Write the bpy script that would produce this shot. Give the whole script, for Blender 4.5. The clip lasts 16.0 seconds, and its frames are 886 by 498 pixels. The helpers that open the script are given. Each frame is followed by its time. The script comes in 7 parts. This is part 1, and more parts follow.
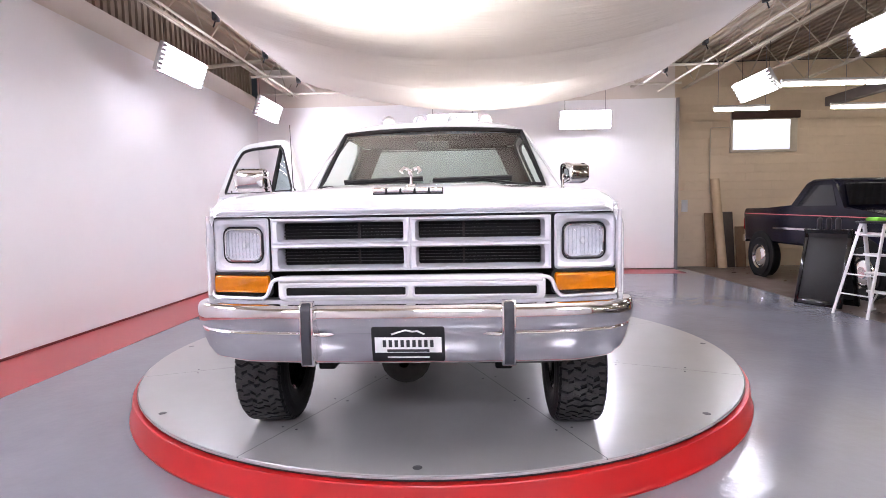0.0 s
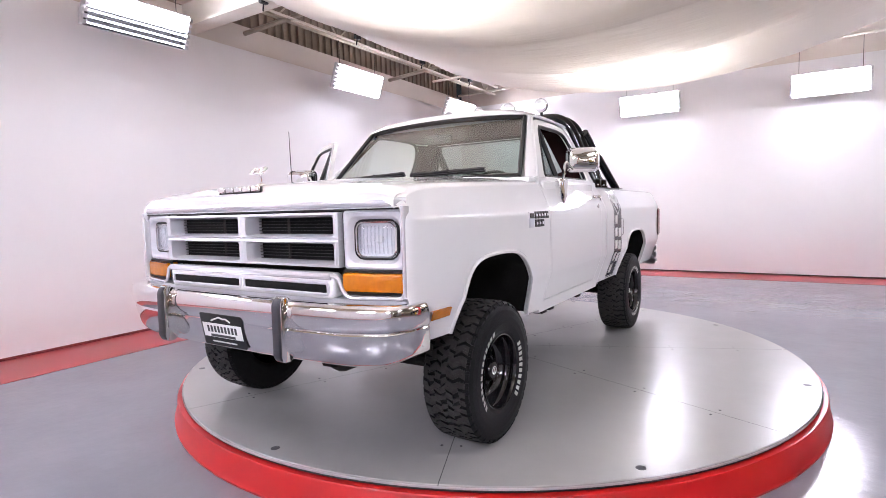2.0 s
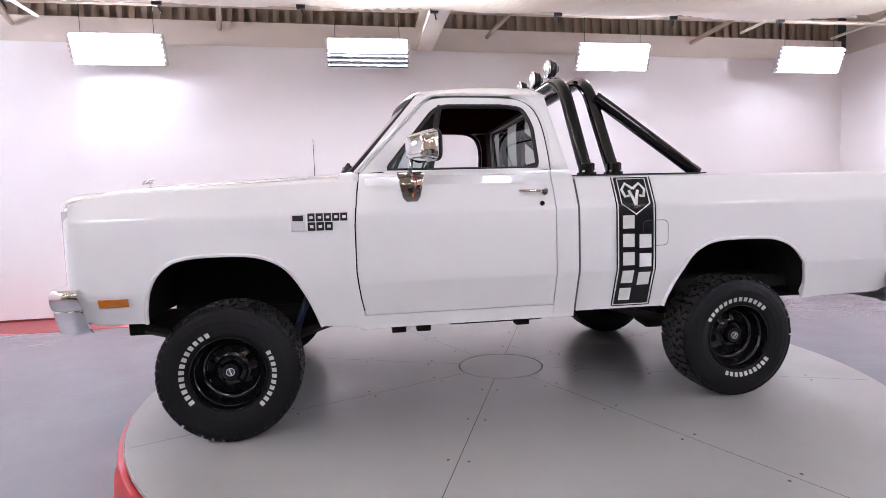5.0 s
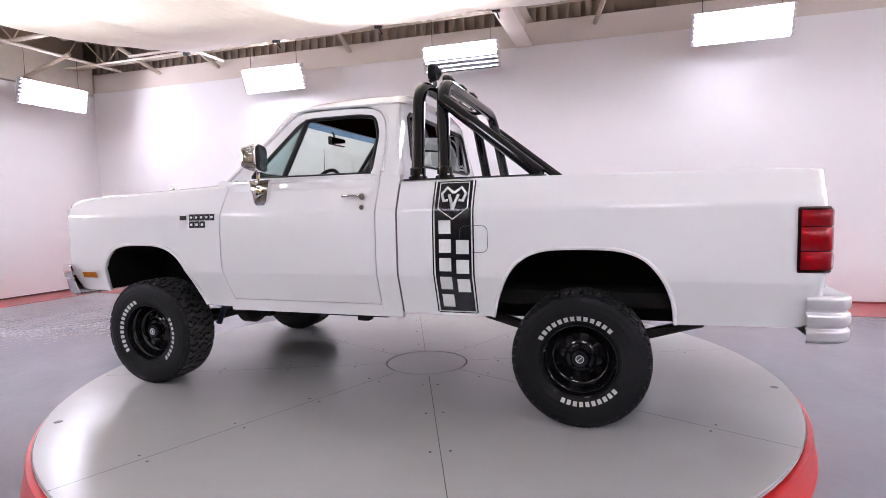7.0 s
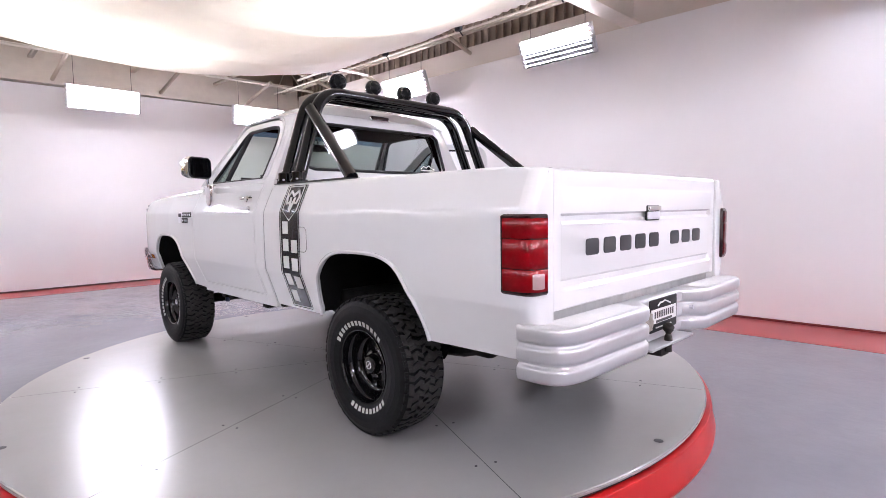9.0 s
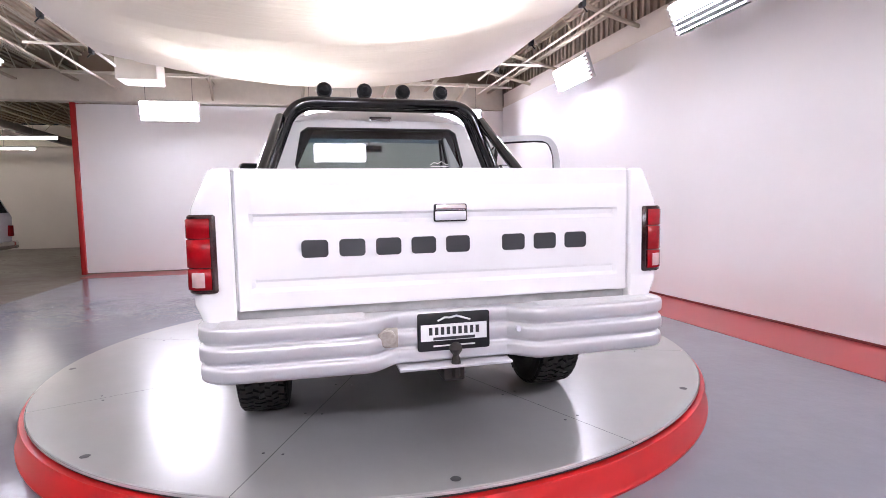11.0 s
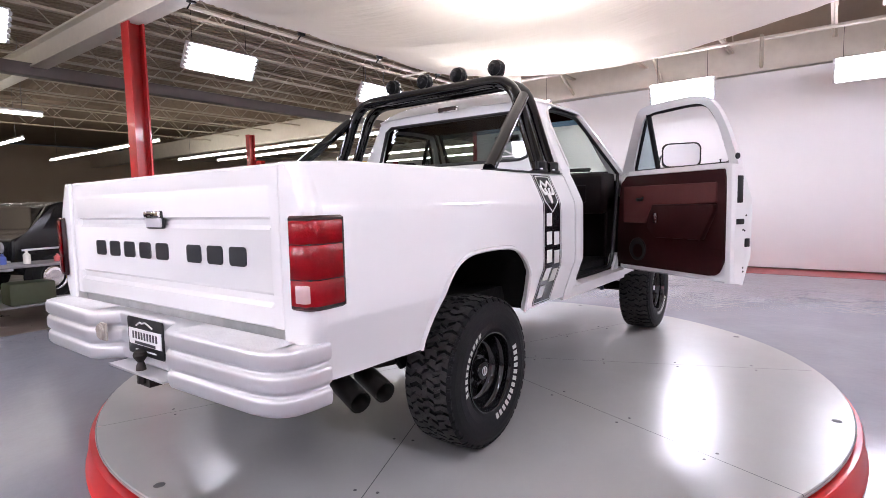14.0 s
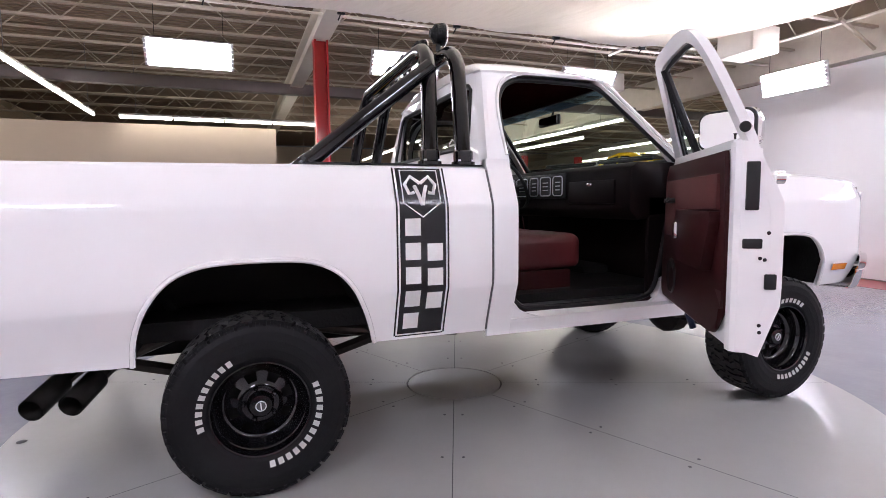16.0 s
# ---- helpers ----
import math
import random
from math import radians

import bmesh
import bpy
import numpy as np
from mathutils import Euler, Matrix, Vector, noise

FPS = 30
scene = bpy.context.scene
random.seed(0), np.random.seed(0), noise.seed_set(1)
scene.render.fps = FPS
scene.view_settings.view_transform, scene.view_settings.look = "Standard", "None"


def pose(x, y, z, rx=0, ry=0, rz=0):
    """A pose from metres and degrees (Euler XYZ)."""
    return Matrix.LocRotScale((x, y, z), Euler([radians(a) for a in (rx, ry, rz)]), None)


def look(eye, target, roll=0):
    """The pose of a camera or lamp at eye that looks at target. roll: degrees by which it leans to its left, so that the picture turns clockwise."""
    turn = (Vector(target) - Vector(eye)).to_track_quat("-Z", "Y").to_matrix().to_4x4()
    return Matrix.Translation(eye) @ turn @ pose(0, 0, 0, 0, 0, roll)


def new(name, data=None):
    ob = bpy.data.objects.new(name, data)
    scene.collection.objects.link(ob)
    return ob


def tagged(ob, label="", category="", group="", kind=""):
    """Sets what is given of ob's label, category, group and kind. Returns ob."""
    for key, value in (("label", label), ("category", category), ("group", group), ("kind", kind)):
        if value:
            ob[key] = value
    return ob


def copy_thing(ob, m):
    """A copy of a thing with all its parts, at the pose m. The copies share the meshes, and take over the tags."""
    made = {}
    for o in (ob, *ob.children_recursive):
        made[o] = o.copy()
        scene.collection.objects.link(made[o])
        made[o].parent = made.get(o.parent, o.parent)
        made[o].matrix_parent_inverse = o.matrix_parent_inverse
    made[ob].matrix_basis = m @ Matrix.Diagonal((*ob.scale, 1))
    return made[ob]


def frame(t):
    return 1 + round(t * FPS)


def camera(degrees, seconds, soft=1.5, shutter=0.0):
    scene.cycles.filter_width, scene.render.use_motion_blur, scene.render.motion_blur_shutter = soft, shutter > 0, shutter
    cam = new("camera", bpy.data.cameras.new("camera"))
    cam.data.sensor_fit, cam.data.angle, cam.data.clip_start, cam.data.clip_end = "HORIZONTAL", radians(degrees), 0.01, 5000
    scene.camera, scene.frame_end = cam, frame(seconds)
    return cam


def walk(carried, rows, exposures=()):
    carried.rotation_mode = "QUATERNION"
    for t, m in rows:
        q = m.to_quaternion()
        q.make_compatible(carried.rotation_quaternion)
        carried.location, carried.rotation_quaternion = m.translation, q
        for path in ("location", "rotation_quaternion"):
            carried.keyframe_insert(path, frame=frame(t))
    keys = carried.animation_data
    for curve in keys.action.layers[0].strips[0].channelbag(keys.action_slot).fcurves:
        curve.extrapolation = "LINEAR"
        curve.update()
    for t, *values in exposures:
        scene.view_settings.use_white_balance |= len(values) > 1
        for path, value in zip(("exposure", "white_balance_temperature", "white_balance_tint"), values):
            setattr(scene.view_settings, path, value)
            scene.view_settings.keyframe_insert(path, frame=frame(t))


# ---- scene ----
cam = camera(79.3, 16.0, soft=0.8)
PATH = [
    (0, (0.261, -4.621, 1.426), (0.166, -2.629, 1.283), -1.0),
    (0.5, (0.748, -4.556, 1.413), (0.412, -2.59, 1.268), -1.2),
    (1, (1.235, -4.419, 1.412), (0.649, -2.513, 1.267), -1.3),
    (1.5, (1.704, -4.208, 1.399), (0.874, -2.394, 1.252), -1.4),
    (2, (2.193, -3.92, 1.403), (1.126, -2.235, 1.253), -1.5),
    (2.5, (2.636, -3.532, 1.39), (1.346, -2.011, 1.238), -1.9),
    (3, (3.009, -3.065, 1.375), (1.521, -1.736, 1.224), -2.0),
    (3.2, (3.160, -2.845, 1.374), (1.590, -1.613, 1.226), -1.9),
    (5.3, (3.876, -0.420, 1.379), (1.889, -0.258, 1.225), -1.6),
    (5.5, (3.901, -0.171, 1.379), (1.908, -0.106, 1.223), -1.5),
    (6, (3.946, 0.45, 1.389), (1.959, 0.283, 1.237), -1.4),
    (6.5, (3.921, 1.063, 1.382), (1.968, 0.657, 1.232), -1.3),
    (7, (3.823, 1.658, 1.375), (1.931, 1.027, 1.224), -1.3),
    (7.5, (3.634, 2.238, 1.375), (1.824, 1.402, 1.222), -1.2),
    (8, (3.348, 2.755, 1.36), (1.643, 1.721, 1.207), -1.0),
    (8.5, (2.993, 3.246, 1.368), (1.425, 2.015, 1.208), -1.0),
    (9, (2.588, 3.704, 1.372), (1.193, 2.28, 1.221), -0.9),
    (9.5, (2.136, 4.094, 1.355), (0.938, 2.499, 1.208), -0.8),
    (9.7, (1.92, 4.268, 1.364), (0.821, 2.604, 1.216), -0.8),
    (12, (-0.47, 4.778, 1.364), (-0.423, 2.785, 1.201), -1.3),
    (12.5, (-0.994, 4.639, 1.361), (-0.652, 2.675, 1.199), -1.3),
    (13, (-1.49, 4.41, 1.367), (-0.848, 2.522, 1.205), -1.3),
    (13.5, (-1.933, 4.072, 1.362), (-1.001, 2.31, 1.197), -1.3),
    (14, (-2.325, 3.636, 1.373), (-1.142, 2.032, 1.206), -1.3),
    (14.5, (-2.628, 3.158, 1.371), (-1.214, 1.753, 1.204), -1.3),
    (15, (-2.893, 2.65, 1.375), (-1.289, 1.467, 1.204), -1.1),
    (15.5, (-3.094, 2.086, 1.366), (-1.341, 1.138, 1.199), -0.8),
    (16, (-3.201, 1.527, 1.376), (-1.34, 0.814, 1.203), -0.5),
]
walk(cam, [(t, look(eye, target, roll)) for t, eye, target, roll in PATH])

# ---- light and exposure ----
world = bpy.data.worlds.new("world")
scene.world = world
world.use_nodes = True
world.node_tree.nodes["Background"].inputs[0].default_value = (0.8, 0.85, 1.0, 1)
world.node_tree.nodes["Background"].inputs[1].default_value = 0.02
TUBE = 46.5         # light panels above the canopy
TUBE_FRONT = 82.0  # canopy panel over the nose
TUBE_LONG = 48.0    # panels of the long wall
TUBE_WEST = 63.0     # long wall panel nearest to the end wall
TUBE_ENDS = 83.0    # panels of the two end walls
TUBE_SOUTH = 92.0   # panels of the end wall before the nose
TUBE_CORNER = 38.0  # end wall panel by the corner
TUBE_OPEN = 32.0    # panels of the open side
STRIP = 17.0        # garage strip lights by the block wall
STRIP_FAR = 28.5    # garage strip lights of the far bays

# ---- materials ----
MATS = {}


def mat(name, color, rough=0.5, metal=0.0, coat=0.0, spec=0.5, noise_amt=0.0, noise_scale=8.0, bump=0.0, bump_scale=60.0,
        rough_var=0.0, emit=0.0, emit_color=None, trans=0.0, tint=None, sub=0.0):
    if name in MATS:
        return MATS[name]
    m = bpy.data.materials.new(name)
    m.use_nodes = True
    nt = m.node_tree
    p = nt.nodes["Principled BSDF"]
    c = (*color, 1)
    p.inputs["Base Color"].default_value = c
    p.inputs["Roughness"].default_value = rough
    p.inputs["Metallic"].default_value = metal
    p.inputs["Coat Weight"].default_value = coat
    p.inputs["Coat Roughness"].default_value = 0.04
    p.inputs["Specular IOR Level"].default_value = spec
    p.inputs["Transmission Weight"].default_value = trans
    tc = nt.nodes.new("ShaderNodeTexCoord")
    if noise_amt or rough_var:
        n1 = nt.nodes.new("ShaderNodeTexNoise")
        n1.inputs["Scale"].default_value = noise_scale
        n1.inputs["Detail"].default_value = 6
        n1.inputs["Roughness"].default_value = 0.65
        nt.links.new(tc.outputs["Object"], n1.inputs["Vector"])
        n2 = nt.nodes.new("ShaderNodeTexNoise")
        n2.inputs["Scale"].default_value = noise_scale * 0.13
        n2.inputs["Detail"].default_value = 3
        nt.links.new(tc.outputs["Object"], n2.inputs["Vector"])
        add = nt.nodes.new("ShaderNodeMath")
        add.operation = "ADD"
        nt.links.new(n1.outputs["Fac"], add.inputs[0])
        nt.links.new(n2.outputs["Fac"], add.inputs[1])
        if noise_amt:
            mr = nt.nodes.new("ShaderNodeMapRange")
            mr.inputs["From Min"].default_value = 0.6
            mr.inputs["From Max"].default_value = 1.4
            mr.inputs["To Min"].default_value = 1 - noise_amt
            mr.inputs["To Max"].default_value = 1 + noise_amt
            nt.links.new(add.outputs[0], mr.inputs["Value"])
            mul = nt.nodes.new("ShaderNodeVectorMath")
            mul.operation = "SCALE"
            mul.inputs[0].default_value = color
            nt.links.new(mr.outputs[0], mul.inputs["Scale"])
            nt.links.new(mul.outputs[0], p.inputs["Base Color"])
        if rough_var:
            mr2 = nt.nodes.new("ShaderNodeMapRange")
            mr2.inputs["From Min"].default_value = 0.6
            mr2.inputs["From Max"].default_value = 1.4
            mr2.inputs["To Min"].default_value = max(0.0, rough - rough_var)
            mr2.inputs["To Max"].default_value = rough + rough_var
            nt.links.new(add.outputs[0], mr2.inputs["Value"])
            nt.links.new(mr2.outputs[0], p.inputs["Roughness"])
    if bump:
        nb = nt.nodes.new("ShaderNodeTexNoise")
        nb.inputs["Scale"].default_value = bump_scale
        nb.inputs["Detail"].default_value = 4
        nt.links.new(tc.outputs["Object"], nb.inputs["Vector"])
        b = nt.nodes.new("ShaderNodeBump")
        b.inputs["Strength"].default_value = bump
        b.inputs["Distance"].default_value = 0.01
        nt.links.new(nb.outputs["Fac"], b.inputs["Height"])
        nt.links.new(b.outputs[0], p.inputs["Normal"])
    if emit:
        p.inputs["Emission Color"].default_value = (*(emit_color or color), 1)
        p.inputs["Emission Strength"].default_value = emit
    MATS[name] = m
    return m


def glass_mat(name, tint, gloss=1.0):
    """Thin pane: tinted see-through with mirror gloss by Fresnel."""
    m = bpy.data.materials.new(name)
    m.use_nodes = True
    nt = m.node_tree
    nt.nodes.remove(nt.nodes["Principled BSDF"])
    out = nt.nodes["Material Output"]
    t = nt.nodes.new("ShaderNodeBsdfTransparent")
    t.inputs[0].default_value = (*tint, 1)
    g = nt.nodes.new("ShaderNodeBsdfGlossy")
    g.inputs["Roughness"].default_value = 0.02
    lw = nt.nodes.new("ShaderNodeLayerWeight")
    lw.inputs["Blend"].default_value = 0.5
    pw = nt.nodes.new("ShaderNodeMath")
    pw.operation = "POWER"
    pw.inputs[1].default_value = 5.0
    nt.links.new(lw.outputs["Facing"], pw.inputs[0])
    f = nt.nodes.new("ShaderNodeMath")
    f.operation = "MULTIPLY_ADD"
    f.inputs[1].default_value = 0.9 * gloss
    f.inputs[2].default_value = 0.07 * gloss
    nt.links.new(pw.outputs[0], f.inputs[0])
    mx = nt.nodes.new("ShaderNodeMixShader")
    nt.links.new(f.outputs[0], mx.inputs[0])
    nt.links.new(t.outputs[0], mx.inputs[1])
    nt.links.new(g.outputs[0], mx.inputs[2])
    nt.links.new(mx.outputs[0], out.inputs["Surface"])
    MATS[name] = m
    return m


def cloth_mat():
    """White silk: lets half of the light through."""
    m = bpy.data.materials.new("canopy_silk")
    m.use_nodes = True
    nt = m.node_tree
    nt.nodes.remove(nt.nodes["Principled BSDF"])
    out = nt.nodes["Material Output"]
    d = nt.nodes.new("ShaderNodeBsdfDiffuse")
    d.inputs[0].default_value = (0.83, 0.81, 0.79, 1)
    t = nt.nodes.new("ShaderNodeBsdfTranslucent")
    t.inputs[0].default_value = (0.85, 0.82, 0.78, 1)
    mx = nt.nodes.new("ShaderNodeMixShader")
    mx.inputs[0].default_value = 0.5
    tc = nt.nodes.new("ShaderNodeTexCoord")
    mp = nt.nodes.new("ShaderNodeMapping")
    mp.inputs["Scale"].default_value = (1.0, 6.0, 1.0)
    nt.links.new(tc.outputs["Object"], mp.inputs[0])
    nb = nt.nodes.new("ShaderNodeTexNoise")
    nb.inputs["Scale"].default_value = 2.5
    nb.inputs["Detail"].default_value = 5
    nt.links.new(mp.outputs[0], nb.inputs["Vector"])
    b = nt.nodes.new("ShaderNodeBump")
    b.inputs["Strength"].default_value = 0.5
    b.inputs["Distance"].default_value = 0.05
    nt.links.new(nb.outputs["Fac"], b.inputs["Height"])
    nt.links.new(b.outputs[0], d.inputs["Normal"])
    nt.links.new(d.outputs[0], mx.inputs[1])
    nt.links.new(t.outputs[0], mx.inputs[2])
    nt.links.new(mx.outputs[0], out.inputs["Surface"])
    return m


WHITE_PAINT = mat("white_car_paint", (0.82, 0.82, 0.82), rough=0.5, spec=0.1, coat=1.0, noise_amt=0.015, noise_scale=3)
CHROME = mat("chrome", (0.84, 0.83, 0.83), rough=0.07, metal=1.0, rough_var=0.02, noise_scale=12)
NOSE_TRIM = mat("polished_nose_trim", (0.84, 0.84, 0.87), rough=0.22, metal=0.55, noise_amt=0.03, noise_scale=20)
SATIN = mat("satin_silver_plastic", (0.72, 0.72, 0.76), rough=0.34, metal=0.35, noise_amt=0.03)
SILVER = mat("silver_bumper_paint", (0.64, 0.64, 0.655), rough=0.36, metal=0.6, noise_amt=0.03, noise_scale=20)
BLACK_GLOSS = mat("black_gloss_paint", (0.004, 0.004, 0.005), rough=0.06, coat=0.0, spec=0.5, rough_var=0.02, noise_scale=20)
BLACK_RIM = mat("black_rim_paint", (0.004, 0.004, 0.005), rough=0.12, coat=0.0, spec=0.5, rough_var=0.04, noise_scale=25)
RUBBER = mat("tyre_rubber", (0.007, 0.007, 0.008), rough=0.6, spec=0.17, noise_amt=0.25, noise_scale=30, bump=0.15, bump_scale=150)
TREAD = mat("worn_tread_rubber", (0.034, 0.033, 0.032), rough=0.75, spec=0.25, noise_amt=0.35, noise_scale=40)
BLACK_PLASTIC = mat("black_plastic", (0.009, 0.009, 0.010), rough=0.45, spec=0.35, noise_amt=0.2, noise_scale=40)
DARK = mat("underbody_black", (0.007, 0.0065, 0.0065), rough=0.8, spec=0.2, noise_amt=0.4, noise_scale=14, bump=0.3)
RUSTY = mat("worn_chassis_steel", (0.028, 0.023, 0.020), rough=0.7, metal=0.3, noise_amt=0.5, noise_scale=18)
EXHAUST = mat("exhaust_steel", (0.07, 0.06, 0.055), rough=0.42, metal=0.9, noise_amt=0.3, noise_scale=20)
EXHAUST_IN = mat("exhaust_tip_black", (0.022, 0.020, 0.019), rough=0.5, metal=0.5, noise_amt=0.4, noise_scale=30)
AMBER = mat("amber_lens", (0.48, 0.145, 0.002), rough=0.16, coat=0.2, noise_amt=0.3, noise_scale=22, bump=0.08, bump_scale=160)
RED_LENS = mat("red_lens", (0.21, 0.002, 0.005), rough=0.13, coat=0.0, spec=0.22, noise_amt=0.6, noise_scale=7, bump=0.12, bump_scale=120)
TAIL_FRAME = mat("dark_red_frame", (0.020, 0.002, 0.003), rough=0.2, coat=0.2)
CLEAR_LENS = mat("clear_lens", (0.50, 0.33, 0.33), rough=0.12, coat=0.3, noise_amt=0.1, noise_scale=40)
LAMP_GLASS = mat("headlamp_glass", (0.74, 0.75, 0.78), rough=0.14, metal=0.55, coat=1.0, noise_amt=0.22, noise_scale=24, bump=0.16, bump_scale=45)
TYRE_LETTER = mat("tyre_lettering", (0.50, 0.50, 0.48), rough=0.7, noise_amt=0.15, noise_scale=60)
TREAD_PLATE = mat("ribbed_step_grey", (0.60, 0.60, 0.61), rough=0.6, metal=0.2, noise_amt=0.1, noise_scale=40)
WHITE_LETTER = mat("white_lettering", (0.72, 0.72, 0.70), rough=0.5, noise_amt=0.08, noise_scale=60)
LAMP_SHELL = mat("ribbed_lamp_shell", (0.005, 0.005, 0.006), rough=0.42, spec=0.2, noise_amt=0.3, noise_scale=50, bump=0.9, bump_scale=55)
DECAL_BLACK = mat("black_decal", (0.010, 0.010, 0.012), rough=0.22, spec=0.4)
LETTER_DARK = mat("dark_grey_lettering", (0.03, 0.032, 0.036), rough=0.3)
RED_VINYL = mat("dark_red_vinyl", (0.060, 0.006, 0.007), rough=0.42, noise_amt=0.15, noise_scale=30, bump=0.2, bump_scale=220)
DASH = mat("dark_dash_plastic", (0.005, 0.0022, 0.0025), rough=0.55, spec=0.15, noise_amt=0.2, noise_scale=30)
RED_CLOTH = mat("red_cloth", (0.062, 0.008, 0.007), rough=0.8, noise_amt=0.18, noise_scale=60, bump=0.3, bump_scale=300)
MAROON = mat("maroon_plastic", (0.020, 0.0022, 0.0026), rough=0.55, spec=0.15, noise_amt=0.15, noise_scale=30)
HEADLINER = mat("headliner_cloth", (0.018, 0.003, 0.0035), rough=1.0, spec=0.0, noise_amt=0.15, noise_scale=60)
PLATE_WHITE = mat("plate_white", (0.84, 0.84, 0.83), rough=0.4, noise_amt=0.04, noise_scale=50)
CARPET = mat("maroon_carpet", (0.02, 0.004, 0.004), rough=0.95, noise_amt=0.3, noise_scale=80, bump=0.5, bump_scale=260)
LENS_GLASS = glass_mat("lamp_lens_glass", (0.93, 0.94, 0.96), 1.6)
REFLECTOR = mat("lamp_reflector", (0.80, 0.81, 0.84), rough=0.3, metal=0.12, noise_amt=0.12, noise_scale=40, bump=0.3, bump_scale=60)
GLASS_WS = glass_mat("windscreen_glass", (0.72, 0.82, 0.74), 2.0)
GLASS_BAND = glass_mat("blue_shade_glass", (0.30, 0.46, 0.70), 0.2)
GLASS_VENT = glass_mat("green_vent_glass", (0.42, 0.52, 0.53))
GLASS_DARK = glass_mat("tinted_rear_glass", (0.34, 0.38, 0.37), 0.75)
MIRROR = mat("mirror_glass", (0.85, 0.86, 0.87), rough=0.01, metal=1.0)
WALL_WHITE = mat("white_wall_paint", (0.87, 0.86, 0.87), rough=0.55, noise_amt=0.02, noise_scale=1.6, bump=0.05, bump_scale=40)


def block_mat():
    """Painted block wall: faint joints and stains."""
    m = mat("beige_block_paint", (0.60, 0.48, 0.345), rough=0.7, noise_amt=0.10, noise_scale=2.4)
    nt = m.node_tree
    tc = nt.nodes.new("ShaderNodeTexCoord")
    mp = nt.nodes.new("ShaderNodeMapping")
    mp.inputs["Rotation"].default_value = (radians(90), 0, 0)
    br = nt.nodes.new("ShaderNodeTexBrick")
    br.inputs["Scale"].default_value = 1.0
    br.inputs["Brick Width"].default_value = 0.4
    br.inputs["Row Height"].default_value = 0.2
    br.inputs["Mortar Size"].default_value = 0.006
    br.inputs["Color1"].default_value = (1, 1, 1, 1)
    br.inputs["Color2"].default_value = (0.95, 0.95, 0.95, 1)
    br.inputs["Mortar"].default_value = (0, 0, 0, 1)
    nt.links.new(tc.outputs["Object"], mp.inputs[0])
    nt.links.new(mp.outputs[0], br.inputs["Vector"])
    b = nt.nodes.new("ShaderNodeBump")
    b.inputs["Strength"].default_value = 0.6
    b.inputs["Distance"].default_value = 0.012
    nt.links.new(br.outputs["Color"], b.inputs["Height"])
    nt.links.new(b.outputs[0], nt.nodes["Principled BSDF"].inputs["Normal"])
    return m


WALL_BEIGE = block_mat()
WALL_UPPER = mat("cream_upper_wall", (0.71, 0.645, 0.585), rough=0.75, noise_amt=0.04, noise_scale=2.0)
WALL_TAN = mat("tan_drywall", (0.60, 0.50, 0.40), rough=0.75, noise_amt=0.04, noise_scale=2.0)
EPOXY = mat("grey_epoxy_floor", (0.20, 0.205, 0.235), rough=0.15, noise_amt=0.10, noise_scale=2.2, rough_var=0.06, bump=0.22, bump_scale=13, spec=0.36)
RED_FLOOR = mat("red_floor_paint", (0.36, 0.032, 0.036), rough=0.30, noise_amt=0.06, noise_scale=3.0)
CONCRETE = mat("brown_concrete", (0.115, 0.088, 0.073), rough=0.34, noise_amt=0.25, noise_scale=2.5, rough_var=0.15, bump=0.1, bump_scale=30)
DISC = mat("turntable_grey_paint", (0.345, 0.342, 0.337), rough=0.25, noise_amt=0.05, noise_scale=3.5, rough_var=0.012, spec=0.75)
DISC_EDGE = mat("turntable_edge_steel", (0.50, 0.50, 0.50), rough=0.4, metal=0.3, noise_amt=0.1)
# same decking as DECK, lightened in colour for light thrown up by the panels
DECK_LIT = mat("lit_tan_deck", (0.46, 0.37, 0.27), rough=0.6, noise_amt=0.15, noise_scale=3)
# colour of the added panels that stand in for lit roof deck
DECK_STANDIN = mat("brown_deck_standin", (0.30, 0.235, 0.18), rough=0.6, noise_amt=0.18, noise_scale=3)
JOINT = mat("dark_joint", (0.06, 0.06, 0.065), rough=0.8)
RED_RING = mat("red_ring_paint", (0.46, 0.010, 0.011), rough=0.32, coat=0.1, noise_amt=0.10, noise_scale=5)
RED_STEEL = mat("red_column_paint", (0.42, 0.014, 0.016), rough=0.35, noise_amt=0.12, noise_scale=6, coat=0.2)
TAN_STEEL = mat("tan_painted_steel", (0.48, 0.42, 0.33), rough=0.55, noise_amt=0.15, noise_scale=5)
WHITE_STEEL = mat("cream_painted_steel", (0.66, 0.61, 0.53), rough=0.5, noise_amt=0.1, noise_scale=6)
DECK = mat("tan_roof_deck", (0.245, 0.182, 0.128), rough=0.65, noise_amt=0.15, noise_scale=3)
GREY_STEEL = mat("grey_duct_steel", (0.22, 0.215, 0.23), rough=0.5, metal=0.2, noise_amt=0.1)
HOUSING = mat("light_housing_grey", (0.60, 0.60, 0.62), rough=0.35, metal=0.3)
# tube strengths differ by wall only to balance the brightness of the room
TUBE_MAT = mat("fluorescent_tube", (1, 1, 1), rough=0.4, emit=TUBE, emit_color=(1.03, 0.955, 0.93))
TUBE_ENDS_MAT = mat("fluorescent_tube_ends", (1, 1, 1), rough=0.4, emit=TUBE_ENDS, emit_color=(0.98, 0.95, 1.135))
TUBE_WEST_MAT = mat("fluorescent_tube_west", (1, 1, 1), rough=0.4, emit=TUBE_WEST, emit_color=(0.98, 0.95, 1.135))
